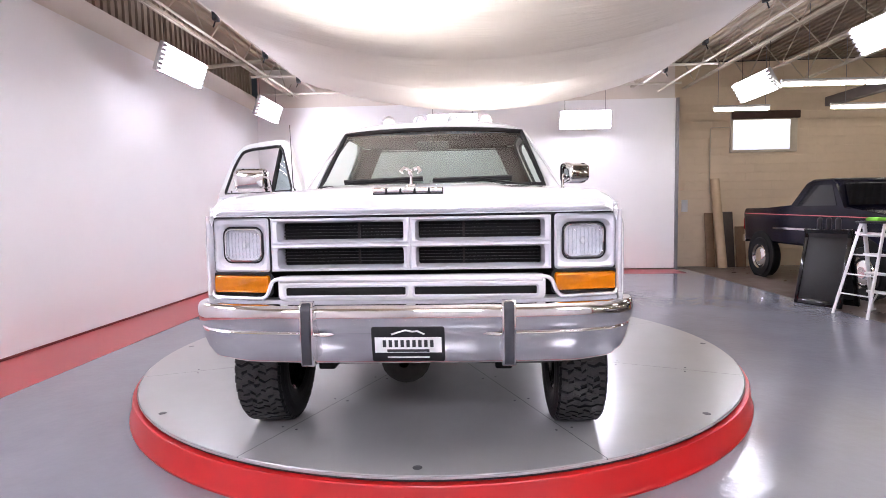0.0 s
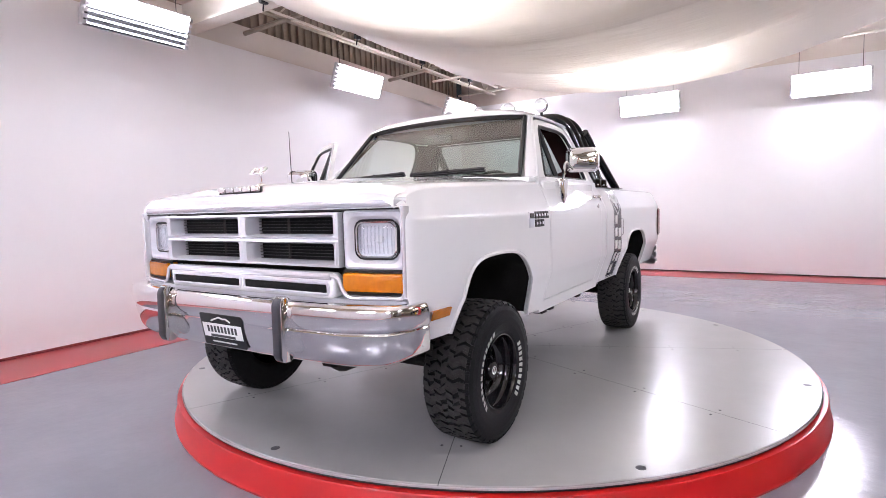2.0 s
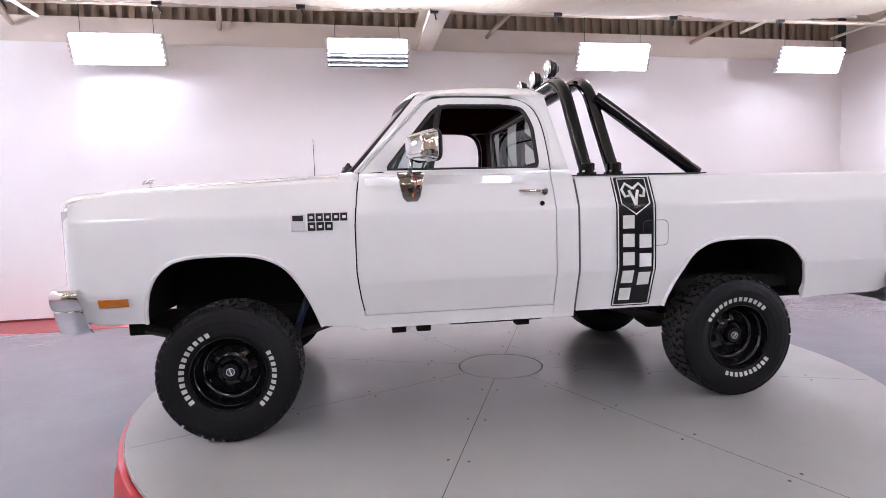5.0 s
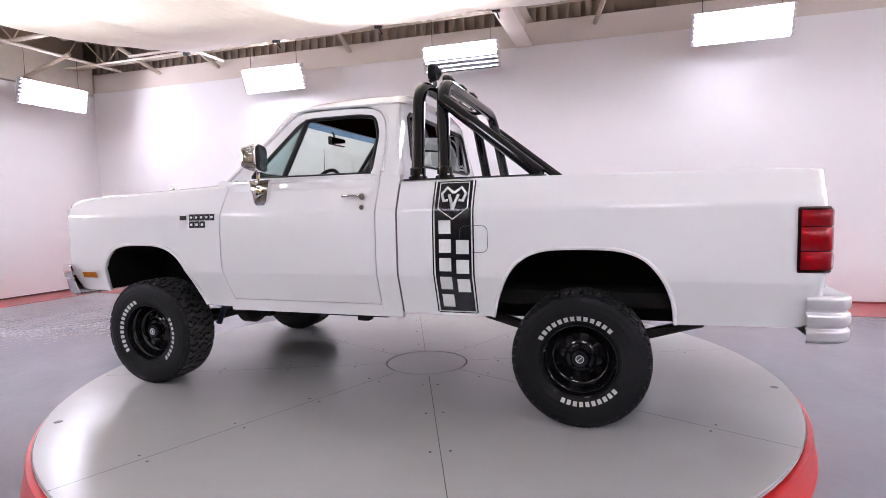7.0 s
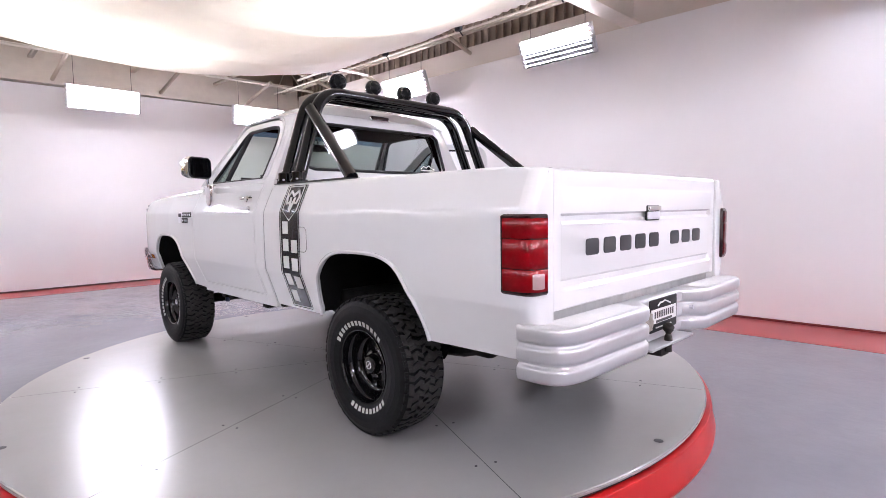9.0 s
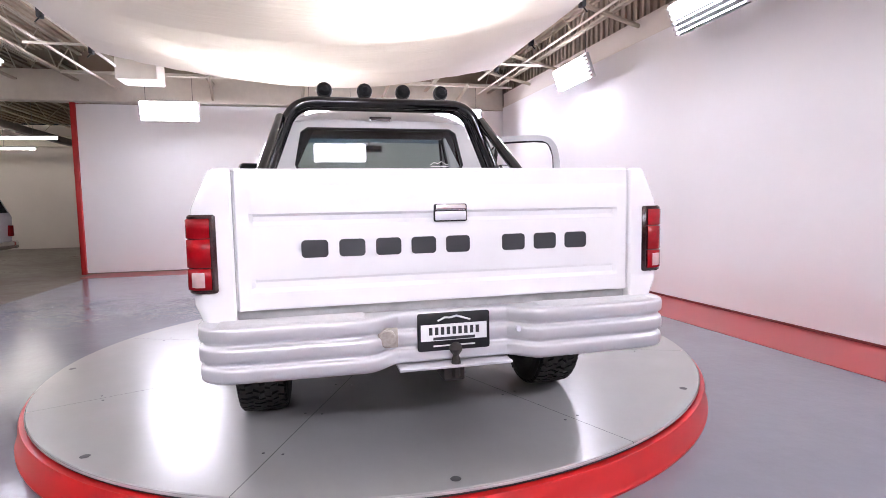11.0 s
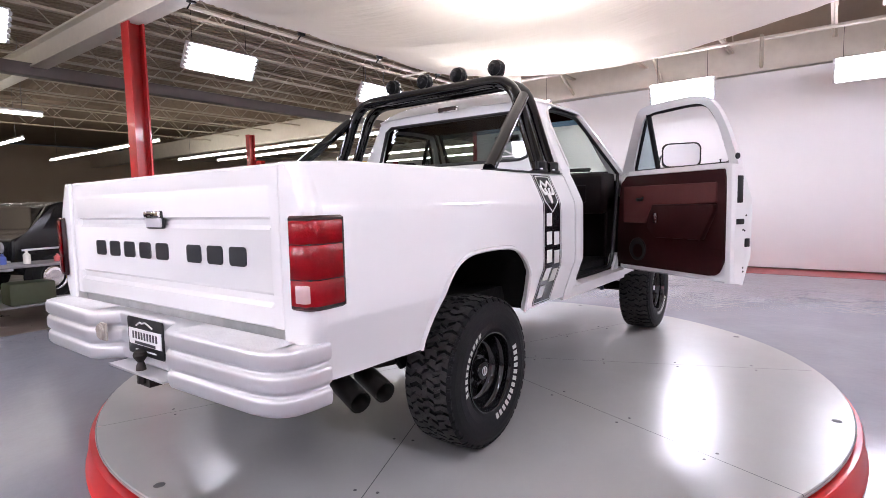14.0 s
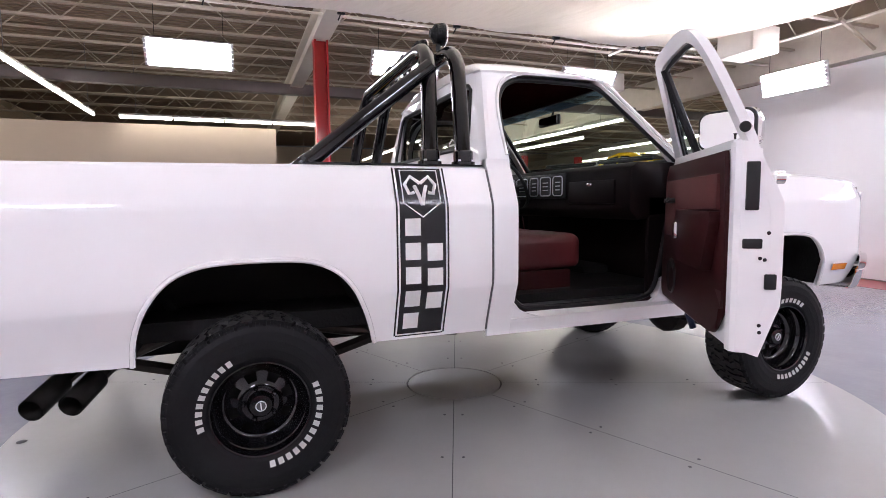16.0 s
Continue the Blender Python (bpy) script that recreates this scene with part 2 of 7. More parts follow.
TUBE_CORNER_MAT = mat("fluorescent_tube_corner", (1, 1, 1), rough=0.4, emit=TUBE_CORNER, emit_color=(0.98, 0.95, 1.135))
TUBE_SOUTH_MAT = mat("fluorescent_tube_south", (1, 1, 1), rough=0.4, emit=TUBE_SOUTH, emit_color=(0.98, 0.95, 1.135))
TUBE_LONG_MAT = mat("fluorescent_tube_dim", (1, 1, 1), rough=0.4, emit=TUBE_LONG, emit_color=(0.975, 0.955, 1.12))
TUBE_FRONT_MAT = mat("fluorescent_tube_bright", (1, 1, 1), rough=0.4, emit=TUBE_FRONT, emit_color=(1.03, 0.955, 0.93))
TUBE_OPEN_MAT = mat("fluorescent_tube_open", (1, 1, 1), rough=0.4, emit=TUBE_OPEN, emit_color=(0.975, 0.955, 1.12))
STRIP_MAT = mat("strip_tube", (1, 1, 1), rough=0.4, emit=STRIP, emit_color=(1.0, 0.93, 0.84))
STRIP_FAR_MAT = mat("strip_tube_far", (1, 1, 1), rough=0.4, emit=STRIP_FAR, emit_color=(1.0, 0.93, 0.86))
SILK = cloth_mat()

# ---- builders ----


def sharp(bm, angle=32.0):
    bmesh.ops.recalc_face_normals(bm, faces=bm.faces[:])
    lim = radians(angle)
    for f in bm.faces:
        f.smooth = True
    for e in bm.edges:
        if len(e.link_faces) == 2:
            e.smooth = e.calc_face_angle(0.0) < lim
    return bm


def thing(name, at, label, category, group="", kind=""):
    e = new(name)
    e.empty_display_size = 0.1
    e.location = at
    bpy.context.view_layer.update()
    return tagged(e, label, category, group, kind)


def part(name, bm, material, parent, label="", angle=32.0, clean=True):
    """One mesh under a thing or part; the mesh is given in world coordinates."""
    if clean:
        sharp(bm, angle)
    me = bpy.data.meshes.new(name)
    bm.to_mesh(me)
    bm.free()
    me.materials.append(material)
    ob = new(name, me)
    if parent is not None:
        ob.parent = parent
        w = parent.matrix_basis.copy()
        p = parent.parent
        if p is not None:
            w = p.matrix_basis @ parent.matrix_parent_inverse @ w
        ob.matrix_parent_inverse = w.inverted()
    if label:
        ob["label"] = label
    return ob


def solo(name, bm, material, label, category, group="", kind="", angle=32.0):
    return tagged(part(name, bm, material, None, angle=angle), label, category, group, kind)


def setting(name, bm, material, label, category, angle=32.0):
    return solo(name, bm, material, label, category, kind="structure", angle=angle)


def add_box(bm, x0, x1, y0, y1, z0, z1, bev=0.0, m=None, seg=2):
    g = bmesh.ops.create_cube(bm, size=1.0)
    vs = g["verts"]
    for v in vs:
        v.co = Vector(((x0 + x1) / 2 + v.co.x * (x1 - x0), (y0 + y1) / 2 + v.co.y * (y1 - y0), (z0 + z1) / 2 + v.co.z * (z1 - z0)))
    if bev:
        es = list({e for v in vs for e in v.link_edges})
        r = bmesh.ops.bevel(bm, geom=es, offset=bev, segments=seg, affect="EDGES", profile=0.5)
        vs = list({v for f in r["faces"] for v in f.verts} | {v for v in vs if v.is_valid})
    if m is not None:
        bmesh.ops.transform(bm, matrix=m, verts=[v for v in vs if v.is_valid])
    return bm


def box(*a, **k):
    return add_box(bmesh.new(), *a, **k)


def add_grid(bm, rows, close_u=False, close_v=False):
    """Faces between rows of points."""
    vs = [[bm.verts.new(p) for p in r] for r in rows]
    n, w = len(vs), len(vs[0])
    for i in range(n if close_u else n - 1):
        for j in range(w if close_v else w - 1):
            q = (vs[i][j], vs[(i + 1) % n][j], vs[(i + 1) % n][(j + 1) % w], vs[i][(j + 1) % w])
            if len(set(q)) == 4:
                bm.faces.new(q)
    return vs


def add_tube(bm, pts, r, seg=12, cap=True, closed=False):
    """A round tube along points."""
    pts = [Vector(p) for p in pts]
    n = len(pts)
    rings = []
    up = None
    for i, p in enumerate(pts):
        a = pts[(i - 1) % n] if closed or i else p
        b = pts[(i + 1) % n] if closed or i < n - 1 else p
        d = (b - a).normalized()
        if up is None:
            up = d.orthogonal().normalized()
        up = (up - d * up.dot(d)).normalized()
        s = d.cross(up)
        rr = r[i] if isinstance(r, (list, tuple)) else r
        rings.append([p + rr * (math.cos(2 * math.pi * k / seg) * up + math.sin(2 * math.pi * k / seg) * s) for k in range(seg)])
    vs = add_grid(bm, rings, close_u=closed, close_v=True)
    if cap and not closed:
        bm.faces.new(vs[0][::-1])
        bm.faces.new(vs[-1])
    return bm


def tube(pts, r, seg=12, closed=False):
    return add_tube(bmesh.new(), pts, r, seg, closed=closed)


def rounded(pts, r, n=5, closed=False):
    """A path with its corners rounded."""
    pts = [Vector(p) for p in pts]
    out = []
    m = len(pts)
    for i, p in enumerate(pts):
        if not closed and i in (0, m - 1):
            out.append(p)
            continue
        a, b = pts[(i - 1) % m], pts[(i + 1) % m]
        da, db = (a - p), (b - p)
        k = min(r, da.length * 0.49, db.length * 0.49)
        s, e = p + da.normalized() * k, p + db.normalized() * k
        for j in range(n + 1):
            t = j / n
            out.append((1 - t) ** 2 * s + 2 * t * (1 - t) * p + t * t * e)
    return out


def add_lathe(bm, prof, seg=32, axis="x", at=(0, 0, 0)):
    """prof: (along, radius) pairs turned round an axis through at."""
    rows = []
    for a, r in prof:
        row = []
        for k in range(seg):
            c, s = r * math.cos(2 * math.pi * k / seg), r * math.sin(2 * math.pi * k / seg)
            v = {"x": (a, c, s), "y": (s, a, c), "z": (c, s, a)}[axis]
            row.append(Vector(at) + Vector(v))
        rows.append(row)
    return add_grid(bm, rows, close_v=True)


def lathe(prof, seg=32, axis="x", at=(0, 0, 0)):
    bm = bmesh.new()
    add_lathe(bm, prof, seg, axis, at)
    bmesh.ops.remove_doubles(bm, verts=bm.verts[:], dist=1e-5)
    return bm


def prism(poly, axis, a, b, bev=0.0, seg=2):
    """A polygon in the plane across an axis, run from a to b."""
    bm = bmesh.new()

    def p3(u, v, w):
        return {"x": (w, u, v), "y": (u, w, v), "z": (u, v, w)}[axis]

    lo = [bm.verts.new(p3(u, v, a)) for u, v in poly]
    hi = [bm.verts.new(p3(u, v, b)) for u, v in poly]
    bm.faces.new(lo[::-1])
    bm.faces.new(hi)
    n = len(poly)
    for i in range(n):
        bm.faces.new((lo[i], lo[(i + 1) % n], hi[(i + 1) % n], hi[i]))
    if bev:
        bmesh.ops.bevel(bm, geom=bm.edges[:], offset=bev, segments=seg, affect="EDGES", profile=0.5)
    return bm


def thick(bm, t):
    bmesh.ops.remove_doubles(bm, verts=bm.verts[:], dist=1e-5)
    bmesh.ops.recalc_face_normals(bm, faces=bm.faces[:])
    bmesh.ops.solidify(bm, geom=bm.faces[:], thickness=t)
    return bm


def interp(v, table):
    if v <= table[0][0]:
        return table[0][1]
    for (a, p), (b, q) in zip(table, table[1:]):
        if v <= b:
            return p + (q - p) * (v - a) / (b - a)
    return table[-1][1]


def rrect(w, h, r, n=4):
    """Outline of a rounded rectangle round (0, 0)."""
    out = []
    for cx, cy, a0 in ((w / 2 - r, h / 2 - r, 0), (-w / 2 + r, h / 2 - r, 90), (-w / 2 + r, -h / 2 + r, 180), (w / 2 - r, -h / 2 + r, 270)):
        for k in range(n + 1):
            a = radians(a0 + 90 * k / n)
            out.append((cx + r * math.cos(a), cy + r * math.sin(a)))
    return out

# ---- the room ----
W_S, W_N = (-4.17, -8.15), (-4.60, 7.80)     # ends of the long white wall
WALL_TOP = 3.77
DECK_Z = 4.75


def wall_x(y):
    return W_S[0] + (W_N[0] - W_S[0]) * (y - W_S[1]) / (W_N[1] - W_S[1])


def slab(poly, z0, z1):
    return prism(poly, "z", z0, z1)


setting("floor_concrete", slab([(-6.8, -19.2), (30, -19.2), (30, 14), (-6.8, 14)], -0.25, -0.006), CONCRETE, "worn brown concrete garage floor", "floor")
setting("floor_epoxy", slab([(-4.6, -8.6), (5.15, -8.6), (5.2, 7.8), (-4.6, 7.8)], -0.006, 0.0), EPOXY, "glossy grey epoxy showroom floor", "floor")
setting("floor_stripe_west", slab([(-4.19, -8.2), (-3.30, -7.35), (-3.66, 6.95), (-4.6, 7.8)], -0.002, 0.004), RED_FLOOR, "red painted border stripe along the long white wall", "floor stripe")
setting("floor_stripe_south", slab([(-4.19, -8.2), (5.3, -8.55), (5.3, -7.75), (-3.30, -7.35)], -0.002, 0.004), RED_FLOOR, "red painted border stripe along the end wall", "floor stripe")
setting("floor_stripe_north", slab([(-3.66, 6.95), (4.95, 7.0), (4.95, 7.8), (-4.6, 7.8)], -0.002, 0.004), RED_FLOOR, "red painted border stripe along the far white wall", "floor stripe")


def wall_between(name, a, b, z0, z1, t, material, label, gap=0.0):
    a, b = Vector((*a, 0)), Vector((*b, 0))
    d = (b - a).normalized()
    n = Vector((d.y, -d.x, 0)) * t
    poly = [(p.x, p.y) for p in (a, b, b + n, a + n)]
    return setting(name, slab(poly, z0, z1), material, label, "wall")


wall_between("wall_west", W_N, W_S, 0.03, WALL_TOP, -0.2 * -1, WALL_WHITE, "long plain white painted studio wall")
wall_between("wall_west_upper", (W_N[0] - 0.03, W_N[1]), (W_S[0] - 0.03, W_S[1]), WALL_TOP, 4.12, 0.17, WALL_UPPER, "cream beam along the top of the long wall")
wall_between("wall_south", W_S, (5.42, -8.5), 0.03, 3.70, 0.2, WALL_WHITE, "plain white painted end wall with a red edge")
wall_between("wall_north", (4.95, 7.80), W_N, 0.03, 3.86, 0.2, WALL_WHITE, "plain white painted far wall")
wall_between("wall_north_beige", (30.2, 8.35), (4.75, 8.35), -0.006, DECK_Z, 0.2, WALL_BEIGE, "beige painted block wall with a small high window")
wall_between("wall_north_upper", (4.95, 7.86), (W_N[0], 7.86), 3.86, DECK_Z, 0.14, WALL_UPPER, "cream upper part of the far wall")
setting("baseboard_west", slab([(W_N[0], W_N[1]), (W_S[0], W_S[1]), (W_S[0] + 0.012, W_S[1]), (W_N[0] + 0.012, W_N[1])], 0.004, 0.03), mat("dark_red_base", (0.16, 0.02, 0.02), rough=0.6), "thin dark red base line of the long wall", "baseboard")
setting("wall_end_post", box(5.42, 5.52, -8.72, -8.44, 0, 3.74, bev=0.01), RED_STEEL, "red painted steel edge post of the end wall", "trim")
setting("wall_north_end_post", box(4.952, 5.03, 7.78, 8.0, -0.006, 3.86, bev=0.006), GREY_STEEL, "dark upright strip at the end of the far white wall", "trim")
# closing walls far off
setting("wall_east_far", box(30, 30.2, -19.2, 8.6, -0.006, DECK_Z), WALL_TAN, "plain far garage wall", "wall")
setting("wall_south_far", box(-6, 30, -19.4, -19.2, -0.006, DECK_Z), mat("far_white_wall", (0.78, 0.72, 0.69), rough=0.7, noise_amt=0.06, noise_scale=1.0), "pale far garage wall", "wall")
setting("wall_west_far", box(-6.2, -6, -19.2, -8.4, -0.006, DECK_Z), WALL_TAN, "plain garage wall behind the end wall", "wall")
setting("wall_block", box(11.0, 11.25, 0.55, 8.35, -0.006, 3.25), WALL_TAN, "tan drywall partition with a brown door", "wall")
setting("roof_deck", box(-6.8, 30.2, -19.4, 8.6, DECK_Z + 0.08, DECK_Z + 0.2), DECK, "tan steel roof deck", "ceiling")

# ribbed brown panel above the beam, standing in for roof deck seen beyond
bm = bmesh.new()
for k in range(int((W_N[1] - W_S[1]) / 0.16)):
    y = W_S[1] + 0.04 + k * 0.16
    add_box(bm, wall_x(y) - 0.11, wall_x(y) - 0.07, y, y + 0.075, 4.12, DECK_Z + 0.08)
add_box(bm, -4.95, -4.71, W_S[1], W_N[1], 4.12, DECK_Z + 0.08)
setting("wall_west_siding", bm, DECK_STANDIN, "brown ribbed panel standing in for the roof deck beyond the long wall", "wall")

# added panel hides the dark void above the end wall's beam
setting("wall_south_siding", slab([(-4.2, -8.40), (5.3, -8.50), (5.3, -8.60), (-4.2, -8.50)], 4.35, DECK_Z + 0.08), DECK_STANDIN, "brown panel added to close the opening above the end wall", "wall")

# ribs of the deck, joists and girders
bm = bmesh.new()
for i in range(71):
    x = -4.3 + i * 0.15
    add_box(bm, x, x + 0.07, -8.4, 8.3, DECK_Z + 0.02, DECK_Z + 0.073)
add_box(bm, -4.7, 6.35, -8.4, 8.3, DECK_Z + 0.073, DECK_Z + 0.079)
setting("ceiling_studio_deck", bm, DECK_LIT, "tan ribbed roof decking over the studio, coloured lighter for the light below", "ceiling")
bm = bmesh.new()
for i in range(71):
    x = 6.4 + i * 0.15
    add_box(bm, x, x + 0.07, -9.5, 8.3, DECK_Z + 0.02, DECK_Z + 0.085)
for i in range(90):
    x = 5.5 + i * 0.27
    add_box(bm, x, x + 0.1, -19.1, -9.5, DECK_Z + 0.02, DECK_Z + 0.085)
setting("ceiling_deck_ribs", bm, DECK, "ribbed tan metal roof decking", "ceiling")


def joist(y0, y1, zlo, zhi, step=0.62):
    bm = bmesh.new()
    for dx in (-0.022, 0.022):
        add_box(bm, dx - 0.018, dx + 0.018, y0, y1, zhi - 0.035, zhi)
        add_box(bm, dx - 0.018, dx + 0.018, y0, y1, zlo, zlo + 0.035)
    n = int((y1 - y0) / step)
    pts = [(0, y0 + (y1 - y0) * k / n, zlo + 0.02 if k % 2 else zhi - 0.02) for k in range(n + 1)]
    for a, b in zip(pts, pts[1:]):
        add_tube(bm, [a, b], 0.012, seg=5)
    return bm


jo = solo("ceiling_joist", joist(-9.2, 8.2, 4.12, DECK_Z), TAN_STEEL, "tan painted open web steel roof joist", "roof joist", group="roof joists", kind="structure")
jo.location = (-3.8, 0, 0)
for x in (-2.2, -0.6, 1.0, 2.6, 4.0, 5.27, 6.4, 7.6, 9.2, 10.8, 12.4, 14.0, 16.0, 18.0):
    copy_thing(jo, pose(x, 0, 0))
jo2 = solo("ceiling_joist", joist(-19.1, -9.4, 4.12, DECK_Z, 1.0), TAN_STEEL, "tan painted open web steel roof joist", "roof joist", group="roof joists", kind="structure")
jo2.location = (6.0, 0, 0)
for i in range(1, 11):
    copy_thing(jo2, pose(6.0 + 2.1 * i, 0, 0))


def girder(y, x0, x1, z0, z1, name, label, w=0.2):
    bm = bmesh.new()
    add_box(bm, x0, x1, y - w / 2, y + w / 2, z0, z0 + 0.03)
    add_box(bm, x0, x1, y - w / 2, y + w / 2, z1 - 0.03, z1)
    add_box(bm, x0, x1, y - 0.02, y + 0.02, z0 + 0.03, z1 - 0.03)
    return setting(name, bm, WHITE_STEEL, label, "girder")


girder(0.3, -4.3, 29.9, 3.74, 4.11, "ceiling_girder", "cream painted steel roof girder on the columns", 0.24)
girder(-17.5, 5.6, 29.9, 3.74, 4.11, "ceiling_girder", "cream painted steel roof girder on the columns", 0.24)
setting("ceiling_soffit_south", slab([(-4.17, -8.15), (29.9, -8.5), (29.9, -8.85), (-4.17, -8.4)], 3.72, 4.35), WHITE_STEEL, "cream painted deep beam above the end wall", "beam")
setting("ceiling_duct_rail", box(8.25, 8.45, -16, 7.9, 3.60, 3.80, bev=0.01), mat("brown_rail_steel", (0.11, 0.09, 0.085), rough=0.6, noise_amt=0.2, noise_scale=4), "long dark brown steel crane rail under the roof", "beam")


def column(x, y, top=3.74, s=0.20):
    bm = bmesh.new()
    add_box(bm, x - s / 2, x + s / 2, y - s / 2, y - s / 2 + 0.025, 0, top)
    add_box(bm, x - s / 2, x + s / 2, y + s / 2 - 0.025, y + s / 2, 0, top)
    add_box(bm, x - 0.012, x + 0.012, y - s / 2 + 0.025, y + s / 2 - 0.025, 0, top)
    add_box(bm, x - s * 0.9, x + s * 0.9, y - s * 0.9, y + s * 0.9, -0.006, 0.03)
    for sx, sy in ((1, 0), (-1, 0), (0, 1), (0, -1)):
        poly = [(0, 0.03), (s * 0.85, 0.03), (s * 0.5, 0.45), (0, 0.45)]
        b = prism(poly, "y", -0.01, 0.01)
        a = math.atan2(sy, sx)
        bmesh.ops.transform(b, matrix=Matrix.Translation((x, y, 0)) @ Matrix.Rotation(a, 4, "Z"), verts=b.verts[:])
        me = bpy.data.meshes.new("t")
        b.to_mesh(me)
        b.free()
        bm.from_mesh(me)
        bpy.data.meshes.remove(me)
    return bm


solo("steel_column", column(4.95, 0.30), RED_STEEL, "red painted steel column with flared foot", "column", group="steel columns", kind="structure")
for cx, cy in ((16.5, 0.3), (5.7, -17.5), (16.2, -17.5), (13.0, -6.8), (22.6, -7.6), (22.0, 0.3)):
    solo("steel_column", column(cx, cy), RED_STEEL, "red painted steel column far in the garage", "column", group="steel columns", kind="structure")

# high window of the beige wall and pipes
win = thing("window_1", (7.2, 8.35, 2.7), "small high window with bright daylight and a rolled brown blind", "window", kind="structure")
part("window_frame", box(6.40, 7.92, 8.30, 8.349, 2.66, 3.56, bev=0.01), TAN_STEEL, win)
part("pane", box(6.46, 7.74, 8.285, 8.299, 3.12, 3.40), mat("daylight_pane", (0.85, 0.9, 1.0), rough=0.2, emit=1.35, emit_color=(0.92, 0.94, 1.0)), win, "bright daylight upper pane")
part("pane", box(6.46, 7.74, 8.285, 8.299, 2.72, 3.115), mat("daylight_pane_low", (0.7, 0.74, 0.9), rough=0.2, emit=0.78, emit_color=(0.80, 0.83, 1.0)), win, "pale blue daylight lower pane")
part("blind", box(6.40, 7.94, 8.22, 8.284, 3.42, 3.60, bev=0.02), mat("brown_blind", (0.06, 0.03, 0.02), rough=0.8, noise_amt=0.3), win, "rolled brown blind")

# ---- turntable ----
TC = (0.0, 0.23)
DISC_Z = 0.19
R = 2.44
tt = thing("turntable", (TC[0], TC[1], 0), "round grey painted vehicle turntable with a red skirt", "turntable")
part("ring_skirt", lathe([(0.0, 2.495), (0.012, 2.497), (0.03, 2.485), (0.145, 2.474), (0.155, 2.468), (0.155, 2.43), (0.0, 2.43)], 128, "z", (*TC, 0)), RED_RING, tt, "glossy red painted skirt ring")
part("gap_drum", lathe([(0.01, 2.40), (0.172, 2.40)], 96, "z", (*TC, 0)), JOINT, tt, "dark gap under the deck")
RI = 0.315
for k in range(8):
    a0, a1 = radians(22.5 + 45 * k), radians(67.5 + 45 * k)
    n = 24
    g = 0.0022
    bm = bmesh.new()
    ang = [a0 + (a1 - a0) * i / n for i in range(n + 1)]
    ins, outs = [], []
    for i, a in enumerate(ang):
        s = g if i == 0 else (-g if i == n else 0.0)
        off = Vector((-math.sin(a), math.cos(a))) * s
        ins.append(Vector((RI * math.cos(a), RI * math.sin(a))) + off)
        outs.append(Vector((R * math.cos(a), R * math.sin(a))) + off)
    mids = [(p + q) / 2 for p, q in zip(ins, outs)]

    def lv(ps, z, k=1.0):
        return [(TC[0] + p.x * k, TC[1] + p.y * k, z) for p in ps]

    add_grid(bm, [lv(ins, 0.172), lv(ins, DISC_Z), lv(mids, DISC_Z), lv(outs, DISC_Z, 0.998), lv(outs, DISC_Z - 0.005), lv(outs, 0.172)])
    part("deck_plate", bm, DISC, tt, angle=25)
part("deck_underlay", lathe([(0.172, 2.42), (0.180, 2.42), (0.180, 0.0)], 96, "z", (*TC, 0)), JOINT, tt)
part("hub_plate", lathe([(0.180, RI - 0.011), (DISC_Z - 0.001, RI - 0.011), (DISC_Z, RI - 0.014), (DISC_Z, 0.0)], 64, "z", (*TC, 0)), DISC, tt, "round grey hub plate", angle=4)
part("edge_band", lathe([(0.170, 2.436), (0.171, 2.442), (0.180, 2.4435), (0.184, 2.4425)], 128, "z", (*TC, 0)), DISC_EDGE, tt, "pale steel deck edge")
for k in range(8):
    a = radians(45 * k)
    c = (TC[0] + 2.36 * math.cos(a), TC[1] + 2.36 * math.sin(a), 0)
    part("lifting_hole", lathe([(DISC_Z + 0.0005, 0.024), (DISC_Z + 0.0015, 0.022), (DISC_Z + 0.0015, 0.0)], 16, "z", c), JOINT, tt, "small dark lifting hole plug")
me_screw = None
for k in range(8):
    for r in (0.55, 1.05, 1.55, 2.05):
        for s in (-1, 1):
            a = radians(22.5 + 45 * k) + s * 0.05 / r
            c = (TC[0] + r * math.cos(a), TC[1] + r * math.sin(a), 0)
            if me_screw is None:
                sc = part("screw", lathe([(DISC_Z, 0.008), (DISC_Z + 0.0015, 0.007), (DISC_Z + 0.0015, 0.0)], 8, "z"), JOINT, tt)
                me_screw = sc.data
                sc.location = c
            else:
                sc = new("screw", me_screw)
                sc.parent = tt
                sc.matrix_parent_inverse = tt.matrix_basis.inverted()
                sc.location = c

# ---- canopy of white silk ----


